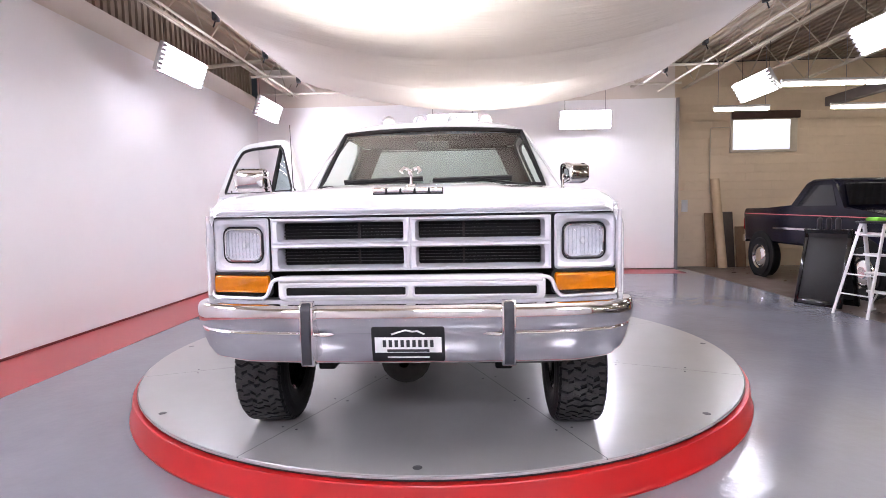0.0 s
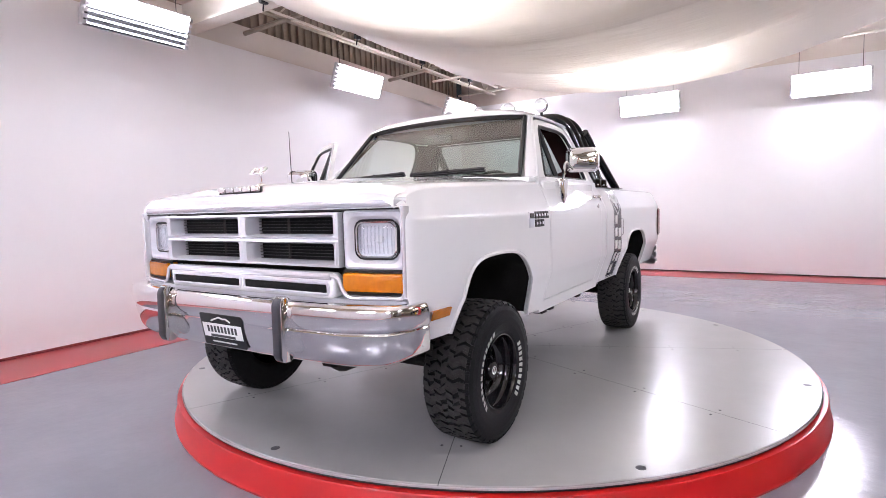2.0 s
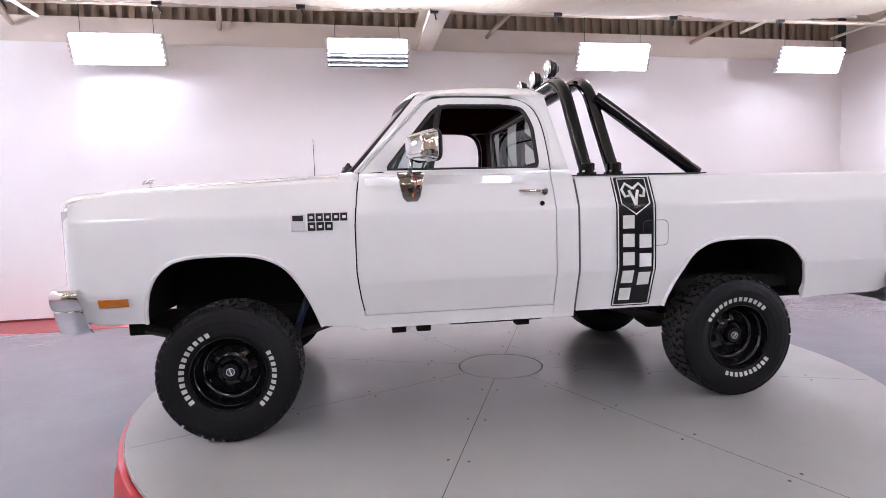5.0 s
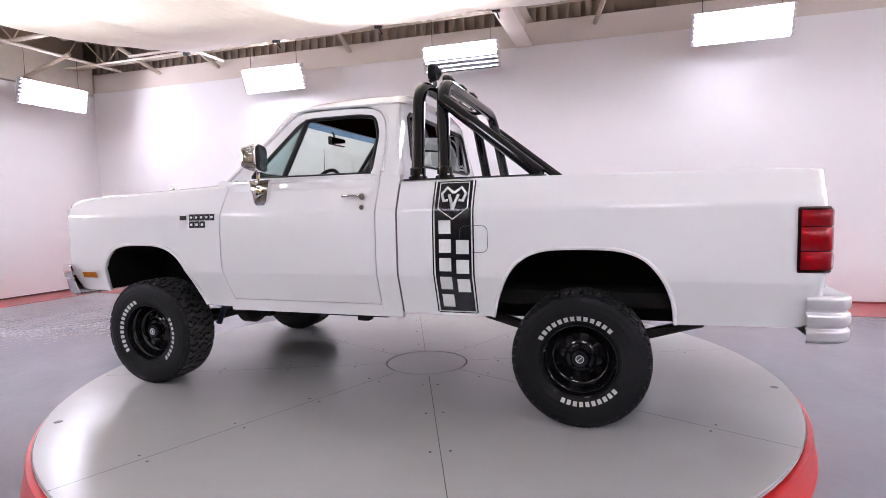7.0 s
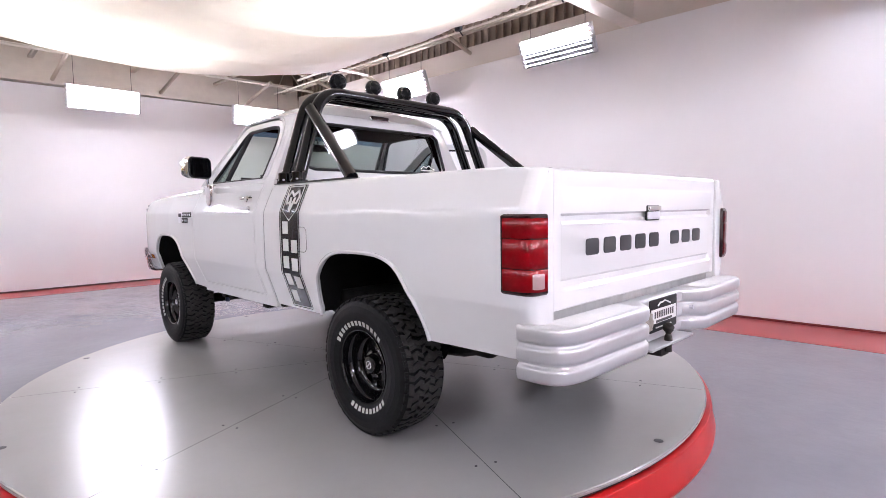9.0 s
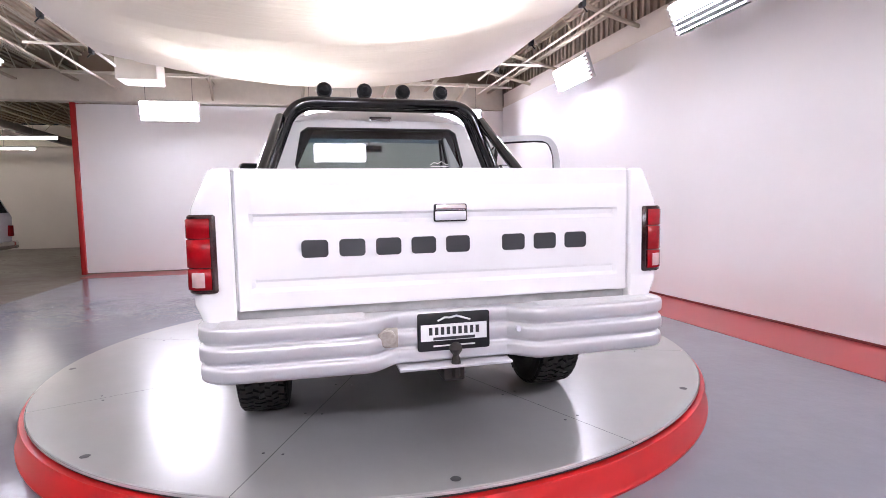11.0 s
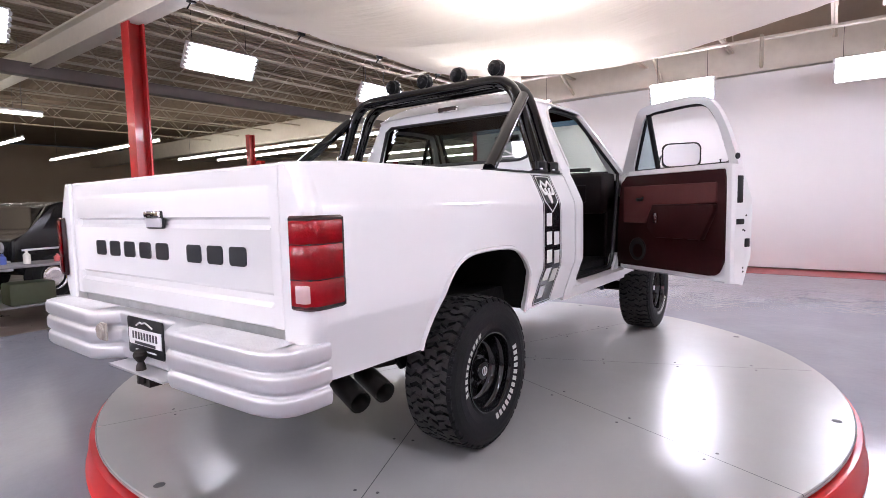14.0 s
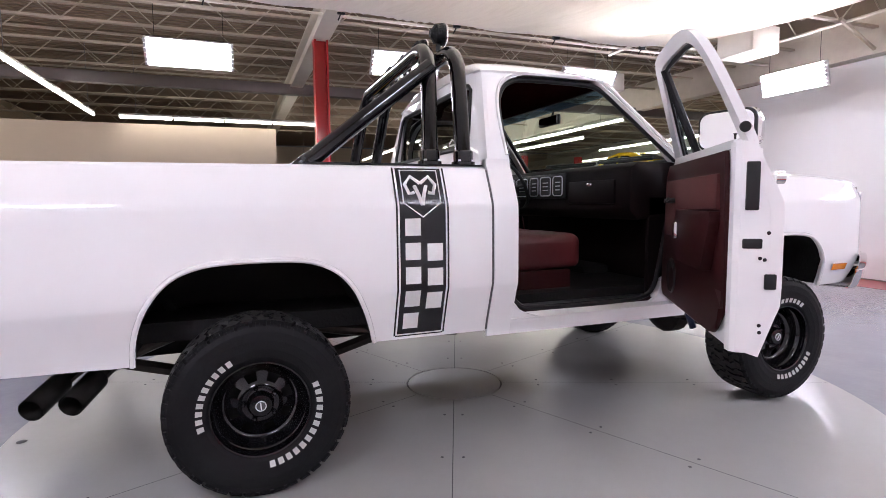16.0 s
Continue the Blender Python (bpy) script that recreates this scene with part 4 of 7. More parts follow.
        rows.append([(s * x, y + (yb - y) * k / 4, z) for k in range(4)] + [(s * (x - 0.012), yb - 0.006, z), (s * (x - 0.05), yb, z), (s * (x - 0.09), yb + 0.002, z)])
    add_grid(bm, rows)
    part("cab_corner", bm, WHITE_PAINT, truck, "white rear cab corner", angle=30)
    # windscreen pillar
    rows = []
    for k in range(7):
        t = k / 6
        z = 1.585 + (2.03 - 1.585) * t
        yd = interp(z, [(1.58, -0.765), (1.765, -0.595), (1.93, -0.445), (1.995, -0.38), (2.03, -0.34)])
        xd = interp(z, [(1.58, 0.912), (2.03, 0.705)])
        rows.append([(s * (xd - 0.03), yd + 0.012, z), (s * xd, yd - 0.006, z), (s * (xd - 0.01), yd - 0.03, z), (s * (0.835 - 0.135 * t), -0.80 + 0.375 * t, z + 0.004), (s * (0.80 - 0.12 * t), -0.77 + 0.375 * t, z)])
    bm = bmesh.new()
    add_grid(bm, rows)
    part("windscreen_pillar", bm, WHITE_PAINT, truck, angle=40)
    # black weatherstrip round the door opening
    wsp = [(-0.755, 1.585), (-0.585, 1.765), (-0.435, 1.93), (-0.37, 1.992), (-0.30, 2.014), (0.10, 2.014), (0.195, 1.995), (0.255, 1.945), (0.287, 1.86), (0.297, 1.72), (0.297, 1.58), (0.295, 1.2), (0.290, 0.96), (0.255, 0.875), (0.18, 0.835), (-0.50, 0.832), (-0.61, 0.875), (-0.645, 1.0), (-0.70, 1.3)]
    part("weatherstrip", tube([(s * ((interp(z, [(1.58, 0.912), (2.03, 0.705)]) - 0.034) if z > 1.55 else interp(z, [(0.8, 0.872), (1.55, 0.882)])), y, z) for y, z in chaikin(wsp)], 0.014, 6, closed=True), BLACK_PLASTIC, truck, "black rubber weatherstrip")
    # drip rail over the door
    pts = [(-0.79, 1.585), (-0.60, 1.79), (-0.45, 1.955), (-0.38, 2.025), (-0.31, 2.042), (-0.1, 2.045), (0.12, 2.04), (0.21, 2.022), (0.275, 1.97), (0.312, 1.87), (0.32, 1.72), (0.318, 1.60)]
    part("drip_rail", tube([(s * (interp(z, [(1.58, 0.912), (2.03, 0.705)]) + 0.004), y, z) for y, z in chaikin(pts)], 0.009, 6), WHITE_PAINT, truck)
    # door
    M = Matrix.Identity(4) if s > 0 else OPEN
    bm = make_door(s)
    bmesh.ops.transform(bm, matrix=M, verts=bm.verts[:])
    door = part("door", bm, WHITE_PAINT, truck, "white closed door" if s > 0 else "white door standing open with a dark red inner panel", angle=30)
    door_extras(door, s, M)
    # inner panel of the door
    bm = prism([(-0.69, 0.87), (0.15, 0.87), (0.195, 0.876), (0.228, 0.895), (0.247, 0.93), (0.252, 0.98), (0.255, 1.50), (0.250, 1.555), (-0.64, 1.555), (-0.70, 1.50), (-0.735, 1.40), (-0.735, 0.93), (-0.722, 0.89)], "x", *sorted((s * 0.83, s * 0.847)), bev=0.006)
    for v in bm.verts:
        v.co.x = s * (abs(v.co.x) - (0.02 if v.co.z < 0.98 else 0.0) - (0.012 if v.co.z > 1.45 else 0.0))
    bmesh.ops.transform(bm, matrix=M, verts=bm.verts[:])
    part("inner_panel", bm, MAROON, door, "dark maroon moulded door trim")
    for nm, poly, mt, lb, d in (("cloth_inlay", [(-0.66, 1.20), (-0.42, 1.20), (-0.36, 1.34), (0.20, 1.34), (0.20, 1.475), (-0.66, 1.475)], RED_CLOTH, "red cloth inlay", 0.808),
                                ("armrest", [(-0.38, 1.17), (-0.33, 1.335), (0.20, 1.335), (0.20, 1.29), (0.10, 1.10), (-0.30, 1.10)], MAROON, "dark maroon armrest", 0.785)):
        bm = prism(poly, "x", *sorted((s * d, s * 0.8295)), bev=0.006)
        bmesh.ops.transform(bm, matrix=M, verts=bm.verts[:])
        part(nm, bm, mt, door, lb)
    bm = lathe([(0, 0.088), (0.012, 0.088), (0.016, 0.08), (0.010, 0.07), (0.006, 0.0)], 28, "x", (s * 0.812 - 0.008, -0.50, 1.0))
    bmesh.ops.transform(bm, matrix=M, verts=bm.verts[:])
    part("speaker", bm, BLACK_PLASTIC, door, "round black speaker grille")
    bm = box(*sorted((s * 0.765, s * 0.80)), -0.30, -0.27, 1.20, 1.28, bev=0.01)
    bmesh.ops.transform(bm, matrix=M, verts=bm.verts[:])
    part("door_pull", bm, CHROME if s < 0 else BLACK_PLASTIC, door, "small pull handle")
    bm = bmesh.new()
    add_lathe(bm, [(0, 0.014), (0.05, 0.012), (0.05, 0)], 10, "x", (s * 0.81 - 0.05 * (s > 0), -0.46, 1.375))
    add_tube(bm, [(s * 0.77, -0.46, 1.375), (s * 0.765, -0.40, 1.385)], 0.008, 6)
    bmesh.ops.transform(bm, matrix=M, verts=bm.verts[:])
    part("window_crank", bm, BLACK_PLASTIC, door, "black window crank")
    bm = tube([(s * 0.875, 0.17, 1.585), (s * 0.875, 0.17, 1.615), (s * 0.875, 0.17, 1.622)], [0.004, 0.004, 0.008], 8)
    bmesh.ops.transform(bm, matrix=M, verts=bm.verts[:])
    part("lock_pin", bm, BLACK_PLASTIC, door, "black lock pin")
    if s < 0:
        # shut face of the open door
        rows = []
        for z in (0.83, 0.9, 1.0, 1.03, 1.2, 1.36, 1.45, 1.58):
            rows.append([(s * (prof(z) * 0.985 - 0.004), 0.2995, z), (s * 0.86, 0.2995, z), (s * 0.843, 0.285, z), (s * 0.838, 0.25, z)])
        bm = bmesh.new()
        add_grid(bm, rows)
        bmesh.ops.transform(bm, matrix=M, verts=bm.verts[:])
        part("shut_face", bm, WHITE_PAINT, door, "white door shut face")
        for y0, z0, z1, x0, x1, lb in ((0.3005, 1.34, 1.51, 0.875, 0.920, "black vent grille"), (0.3005, 1.205, 1.24, 0.87, 0.935, "black latch"), (0.302, 1.06, 1.115, 0.945, 0.985, "black rubber buffer")):
            bm = box(s * x1, s * x0, y0 - 0.006, y0 + 0.006, z0, z1, bev=0.005)
            bmesh.ops.transform(bm, matrix=M, verts=bm.verts[:])
            part("latch" if "latch" in lb else ("vent_grille" if "vent" in lb else "buffer"), bm, BLACK_PLASTIC, door, lb)
        bm = lathe([(0, 0.02), (0.006, 0.018), (0.006, 0)], 14, "y", (s * 0.865, 0.302, 1.63))
        bmesh.ops.transform(bm, matrix=M, verts=bm.verts[:])
        part("plug", bm, BLACK_PLASTIC, door, "round black plug")
        for xx, zz in ((0.93, 1.17), (0.945, 1.165), (0.955, 1.26), (0.935, 0.93), (0.937, 0.905)):
            bm = lathe([(0, 0.007), (0.004, 0.0)], 8, "y", (s * xx, 0.3, zz))
            bmesh.ops.transform(bm, matrix=M, verts=bm.verts[:])
            part("screw", bm, BLACK_PLASTIC, door)

def nose_sweep(x):
    """How far the front falls back towards its corners."""
    return 0.052 * (abs(x) / 0.90) ** 3


# hood
bm = bmesh.new()
rows = []
for y in [-2.285, -2.283, -2.27, -2.24, -2.20] + steps(-2.14, -0.88, 14):
    row = []
    for x in [-0.898, -0.886, -0.862, -0.83] + steps(-0.79, 0.79, 24) + [0.83, 0.862, 0.886, 0.898]:
        z = interp(y, [(-2.285, 1.445), (-2.283, 1.475), (-2.27, 1.492), (-2.24, 1.503), (-2.20, 1.509), (-2.05, 1.516), (-1.5, 1.542), (-0.88, 1.572)])
        u = min(abs(x) / 0.79, 1.0)
        z += 0.032 * (1 - u ** 4) * interp(y, [(-2.285, 0.0), (-2.2, 0.6), (-1.9, 1.0), (-0.88, 1.0)])
        z += 0.012 * (1 if u < 0.50 else max(0.0, 1 - (u - 0.50) / 0.06)) * interp(y, [(-2.24, 0.0), (-2.1, 1.0), (-0.88, 1.0)])
        z -= interp(abs(x), [(0.79, 0.0), (0.83, 0.004), (0.862, 0.010), (0.886, 0.020), (0.898, 0.034)])
        yy = y + nose_sweep(x) * interp(y, [(-2.285, 1.0), (-1.9, 0.0)])
        row.append((x, yy, z))
    rows.append(row)
add_grid(bm, rows)
part("hood", thick(bm, 0.015), WHITE_PAINT, truck, "glossy white hood", angle=30)
part("header_panel", prism([(x, -2.268 + nose_sweep(x)) for x in steps(-0.905, 0.905, 16)] + [(0.905, -2.15), (-0.905, -2.15)], "z", 1.412, 1.456, bev=0.004), WHITE_PAINT, truck)
bm = bmesh.new()
add_grid(bm, [[(x, -2.266 + nose_sweep(x) - d * interp(abs(x), [(0.84, 1.0), (0.90, 0.75), (0.93, 0.2)]) + 0.02 * max(0.0, abs(x) - 0.89) / 0.04, 1.435 + h) for d, h in ((0.0, 0.019), (0.010, 0.0185), (0.018, 0.013), (0.021, 0.004), (0.020, -0.006), (0.014, -0.015), (0.0, -0.018))] for x in steps(-0.93, 0.93, 62)])
part("hood_front_trim", bm, NOSE_TRIM, truck, "polished convex trim along the hood edge", angle=60)
part("hood_gap", tube([(x, -2.262 + nose_sweep(x), 1.411) for x in steps(-0.905, 0.905, 24)], 0.006, 6), BLACK_PLASTIC, truck, "black gap below the hood edge")
# cowl
bm = bmesh.new()
add_grid(bm, [[(x, -0.885, 1.578 + 0.03 * (1 - (x / 0.8) ** 4)) for x in steps(-0.80, 0.80, 12)], [(x, -0.80 - 0.06 * (1 - (x / 0.8) ** 2), 1.592 + 0.01 * (1 - (x / 0.8) ** 4)) for x in steps(-0.80, 0.80, 12)]])
part("cowl", thick(bm, 0.01), WHITE_PAINT, truck)
for sx in (-1, 1):
    part("cowl_corner", box(*sorted((sx * 0.745, sx * 0.900)), -0.885, -0.772, 1.535, 1.586, bev=0.01), WHITE_PAINT, truck)
bm = bmesh.new()
for k in range(16):
    x = 0.50 + k * 0.016
    add_box(bm, x, x + 0.007, -0.86, -0.83, 1.598, 1.606)
part("cowl_vent", bm, BLACK_PLASTIC, truck, "row of small dark cowl slots")

# windscreen and its gasket


def ws(u, t):
    """Point of the windscreen: u across -1..1, t up 0..1."""
    x = u * (0.80 - 0.12 * t)
    return Vector((x, -0.80 + 0.375 * t - 0.075 * (1 - u * u), 1.60 + 0.425 * t + 0.02 * (1 - u * u) * t))


bm = bmesh.new()
add_grid(bm, [[ws(u, t) for u in steps(-0.985, 0.985, 16)] for t in steps(0.01, 0.99, 6)])
part("windscreen", bm, GLASS_WS, truck, "clear windscreen", angle=60)
bm = bmesh.new()
add_grid(bm, [[ws(u, t) + Vector((0, 0.006, -0.004)) for u in steps(-0.975, 0.975, 16)] for t in steps(0.885, 0.985, 3)])
part("shade_band", bm, GLASS_BAND, truck, "blue tinted shade band along the top of the windscreen", angle=60)
loop = [ws(u, 0) for u in steps(-1, 1, 16)] + [ws(1, t) for t in steps(0.15, 0.85, 5)] + [ws(u, 1) for u in steps(1, -1, 16)] + [ws(-1, t) for t in steps(0.85, 0.15, 5)]
part("windscreen_gasket", tube(loop, 0.017, 8, closed=True), BLACK_PLASTIC, truck, "black rubber windscreen gasket")
for x0, x1, yb in ((-0.62, -0.05, -0.90), (0.02, 0.58, -0.90)):
    bm = bmesh.new()
    a = ws(x0 / 0.8, 0.07) + Vector((0, -0.03, 0.012))
    b = ws(x1 / 0.8, 0.10) + Vector((0, -0.03, 0.012))
    add_tube(bm, [a, b], 0.012, 6)
    add_tube(bm, [a + Vector((0, 0.012, -0.012)), b + Vector((0, 0.012, -0.012))], 0.010, 6)
    part("wiper_blade", bm, BLACK_PLASTIC, truck, "black wiper blade")
    piv = Vector((x1 + 0.05, -0.86, 1.60))
    part("wiper_arm", tube([piv, (a + b) / 2 + Vector((0, -0.008, 0.01))], 0.007, 6), BLACK_PLASTIC, truck, "black wiper arm")

# roof
bm = bmesh.new()
rows = []
for y in [-0.425, -0.415, -0.39] + steps(-0.34, 0.30, 10) + [0.335, 0.352, 0.362]:
    row = []
    for u in steps(-1, 1, 24):
        hw = interp(y, [(-0.425, 0.69), (-0.3, 0.722), (0.2, 0.725), (0.362, 0.70)])
        f = (1 - abs(u) ** 5)
        fy = interp(y, [(-0.425, 0.12), (-0.415, 0.30), (-0.39, 0.52), (-0.30, 0.78), (-0.1, 0.95), (0.1, 1.0), (0.30, 0.93), (0.335, 0.78), (0.352, 0.5), (0.362, 0.1)])
        row.append((u * hw, y - 0.07 * (1 - u * u) * interp(y, [(-0.425, 1), (-0.1, 0)]), 2.040 + 0.100 * f * fy + 0.012 * (1 - u * u)))
    rows.append(row)
add_grid(bm, rows)
part("roof", thick(bm, 0.012), WHITE_PAINT, truck, "glossy white cab roof", angle=35)
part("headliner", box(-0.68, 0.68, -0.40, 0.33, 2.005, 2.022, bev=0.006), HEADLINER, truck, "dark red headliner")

# rear cab panel with its window
outer = [(u, z) for u, z in [(-0.86, 1.0), (0.86, 1.0), (0.86, 1.55), (0.83, 1.62), (0.64, 2.03), (0.55, 2.06), (-0.55, 2.06), (-0.64, 2.03), (-0.83, 1.62), (-0.86, 1.55)]]
inner = [(-0.60, 1.66), (0.60, 1.66), (0.655, 1.675), (0.665, 1.70), (0.615, 1.955), (0.57, 1.985), (-0.57, 1.985), (-0.615, 1.955), (-0.665, 1.70), (-0.655, 1.675)]


def back_y(z):
    return interp(z, [(1.0, 0.44), (1.58, 0.425), (2.06, 0.355)])


bm = bmesh.new()
add_grid(bm, [[(x, back_y(z), z) for x, z in outer], [(x, back_y(z), z) for x, z in inner], [(x, back_y(z) - 0.03, z) for x, z in inner], [(x * 0.99, back_y(z) - 0.03, z) for x, z in outer]], close_v=True)
part("cab_back", bm, WHITE_PAINT, truck, angle=30)
bm = bmesh.new()
bm.faces.new([bm.verts.new((x, 0.380 - 0.060 * (z - 1.66), z)) for x, z in inner])
part("rear_window", bm, GLASS_DARK, truck, "dark tinted rear window")
part("rear_gasket", tube([(x, back_y(z) + 0.002, z) for x, z in inner], 0.012, 6, closed=True), BLACK_PLASTIC, truck, "black rear window gasket")
part("window_decal", tube([(x, back_y(1.70 + w) + 0.002, 1.70 + w) for x, w in ((-0.40, 0.0), (-0.43, 0.022), (-0.46, 0.010), (-0.49, 0.028), (-0.53, 0.004), (-0.55, 0.0))], 0.004, 5), WHITE_LETTER, truck, "small white line mark on the rear window")
part("window_decal", box(-0.55, -0.40, back_y(1.69) + 0.0, back_y(1.69) + 0.003, 1.683, 1.692), WHITE_LETTER, truck, "small white bar on the rear window")
bl = part("brake_light", box(-0.09, 0.09, 0.362, 0.392, 2.045, 2.085, bev=0.008), CHROME, truck, "high brake light in a chrome frame")
part("lens", box(-0.075, 0.075, 0.392, 0.396, 2.053, 2.077), mat("smoked_lens", (0.08, 0.05, 0.05), rough=0.15, coat=1.0), bl)

# interior
part("cab_floor", box(-0.88, 0.88, -0.85, 0.40, 0.82, 0.845), CARPET, truck, "maroon carpet floor")
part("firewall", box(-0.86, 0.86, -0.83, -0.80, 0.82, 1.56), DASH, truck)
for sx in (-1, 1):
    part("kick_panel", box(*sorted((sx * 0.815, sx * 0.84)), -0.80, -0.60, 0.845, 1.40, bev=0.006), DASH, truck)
    part("sill_plate", box(*sorted((sx * 0.80, sx * 0.868)), -0.60, 0.28, 0.845, 0.852), BLACK_PLASTIC, truck, "black sill plate")
    # rounded lower corners of the door opening
    part("opening_corner", prism([(0.312, 0.812), (0.312, 0.95), (0.292, 0.895), (0.262, 0.855), (0.215, 0.828), (0.15, 0.812)], "x", *sorted((sx * 0.872, sx * 0.930))), WHITE_PAINT, truck)
    part("opening_corner", prism([(-0.70, 0.812), (-0.52, 0.812), (-0.58, 0.830), (-0.62, 0.86), (-0.65, 0.93), (-0.70, 0.95)], "x", *sorted((sx * 0.840, sx * 0.900))), WHITE_PAINT, truck)
    # inner trim of the rear pillars
    rows = []
    for z in (1.05, 1.35, 1.58, 1.72, 1.86, 1.955, 1.995):
        x = interp(z, [(1.05, 0.90), (1.58, 0.878), (2.03, 0.672)])
        yf = interp(z, [(1.05, 0.312), (1.72, 0.316), (1.86, 0.306), (1.955, 0.275), (1.995, 0.225)])
        yb = interp(z, [(1.05, 0.385), (1.58, 0.380), (2.05, 0.312)])
        rows.append([(sx * x, min(yf, yb - 0.01), z), (sx * (x - 0.03), yb - 0.004, z), (sx * (x - 0.17), yb, z)])
    bm = bmesh.new()
    add_grid(bm, rows)
    part("pillar_trim", bm, MAROON, truck, "maroon rear pillar trim")
bm = bmesh.new()
add_grid(bm, [[(x * 0.96, back_y(z) - 0.046, z) for x, z in outer], [(x, back_y(z) - 0.046, z) for x, z in inner]], close_v=True)
part("window_trim", bm, MAROON, truck, "maroon trim round the rear window")
part("rear_shelf_trim", box(-0.84, 0.84, 0.372, 0.384, 1.0, 1.645, bev=0.004), MAROON, truck, "maroon trim below the rear window")
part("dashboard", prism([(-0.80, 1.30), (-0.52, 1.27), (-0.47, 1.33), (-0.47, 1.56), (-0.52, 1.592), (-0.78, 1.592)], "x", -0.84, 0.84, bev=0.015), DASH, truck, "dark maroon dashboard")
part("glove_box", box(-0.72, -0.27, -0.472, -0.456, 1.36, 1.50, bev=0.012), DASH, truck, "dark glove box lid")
part("glove_latch", box(-0.52, -0.47, -0.457, -0.450, 1.465, 1.485, bev=0.004), CHROME, truck)
part("instrument_panel", box(-0.24, 0.64, -0.468, -0.455, 1.395, 1.56, bev=0.008), BLACK_PLASTIC, truck, "black instrument panel with silver rims")
for x, w in ((-0.16, 0.11), (-0.01, 0.13), (0.14, 0.11), (0.31, 0.16), (0.50, 0.16)):
    gg = part("gauge", prism([(x + u, 1.478 + q) for u, q in rrect(w, 0.125, 0.02)], "y", -0.4548, -0.451), BLACK_PLASTIC, truck, "dark gauge in a silver rim")
    part("rim", tube([(x + u, -0.450, 1.478 + q) for u, q in rrect(w, 0.125, 0.02)], 0.0035, 6, closed=True), SATIN, gg, "silver rim")
    for z_ in (1.45, 1.475, 1.50):
        part("dial_bar", box(x - w * 0.25, x + w * 0.25, -0.451, -0.4495, z_, z_ + 0.006), SATIN, gg)
seat = bmesh.new()
for k in range(3):
    x0 = -0.70 + k * 0.47
    add_box(seat, x0, x0 + 0.465, -0.27, 0.25, 1.0, 1.20, bev=0.055, seg=3)
part("bench_cushion", seat, RED_VINYL, truck, "dark red vinyl bench seat cushion")
seat = bmesh.new()
tl = Matrix.Translation((0, 0.22, 1.15)) @ Matrix.Rotation(radians(-12), 4, "X") @ Matrix.Translation((0, -0.22, -1.15))
for k in range(3):
    x0 = -0.70 + k * 0.47
    add_box(seat, x0, x0 + 0.465, 0.16, 0.30, 1.14, 1.60, bev=0.05, m=tl, seg=3)
part("bench_back", seat, RED_VINYL, truck, "dark red vinyl bench seat back")
part("seat_base", box(-0.68, 0.68, -0.2, 0.28, 0.845, 1.0), MAROON, truck)
sw = bmesh.new()
rim = []
for k in range(28):
    a = 2 * math.pi * k / 28
    rim.append(Vector((0.38 + 0.19 * math.cos(a), -0.40 + 0.19 * math.sin(a) * 0.45, 1.50 + 0.19 * math.sin(a) * 0.89)))
add_tube(sw, rim, 0.013, 8, closed=True)
for k in (0, 14, 21):
    add_tube(sw, [rim[k], (0.38, -0.41, 1.48)], 0.012, 6)
add_tube(sw, [(0.38, -0.40, 1.49), (0.38, -0.62, 1.38)], 0.03, 10)
part("steering_wheel", sw, BLACK_PLASTIC, truck, "black steering wheel")
im = part("inner_mirror", box(-0.12, 0.12, -0.50, -0.475, 1.89, 1.955, bev=0.01), BLACK_PLASTIC, truck, "black rear view mirror")
part("glass", box(-0.112, 0.112, -0.4745, -0.471, 1.897, 1.948), MIRROR, im)
part("stalk", tube([(0, -0.50, 1.94), (0, -0.52, 2.0)], 0.008, 6), BLACK_PLASTIC, im)
part("gear_lever", tube([(0.0, -0.35, 0.85), (-0.02, -0.30, 1.10), (-0.02, -0.27, 1.28)], 0.008, 6), CHROME, truck)

# ---- front end ----
def swept(ob):
    """Leans a lamp part back with the corner of the nose."""
    for v in ob.data.vertices:
        v.co.y += 0.19 * max(0.0, abs(v.co.x) - 0.64)
    for c in ob.children:
        swept(c)


# black surround behind grille and lamps
part("nose_panel", prism([(-0.93, -2.118), (-0.66, -2.162), (0.66, -2.162), (0.93, -2.118), (0.93, -2.10), (-0.93, -2.10)], "z", 1.03, 1.411), DARK, truck, "black panel behind the grille")
gr = part("grille", prism([(u, w + 1.283) for u, w in rrect(1.26, 0.255, 0.012)], "y", -2.170, -2.165), DARK, truck, "satin silver crosshair grille")


def frame_ring(cx, cz, wo, ho, wi, hi, y0, y1, ro=0.015, ri=0.012, lip=0.045):
    """A frame that slopes from its outer edge at y0 to its inner edge at y1."""
    bm = bmesh.new()
    o = rrect(wo, ho, ro)
    i_ = rrect(wi, hi, ri)
    add_grid(bm, [[(cx + a, y1 + 0.02, cz + b) for a, b in o], [(cx + a, y0, cz + b) for a, b in o], [(cx + a * (wo - 0.02) / wo, y0 - 0.006, cz + b * (ho - 0.02) / ho) for a, b in o],
                  [(cx + a, y0 + 0.0, cz + b) for a, b in rrect(wi + lip, hi + lip, ri + 0.01)], [(cx + a, y1, cz + b) for a, b in i_], [(cx + a, y1 + 0.03, cz + b) for a, b in i_]], close_v=True)
    return bm


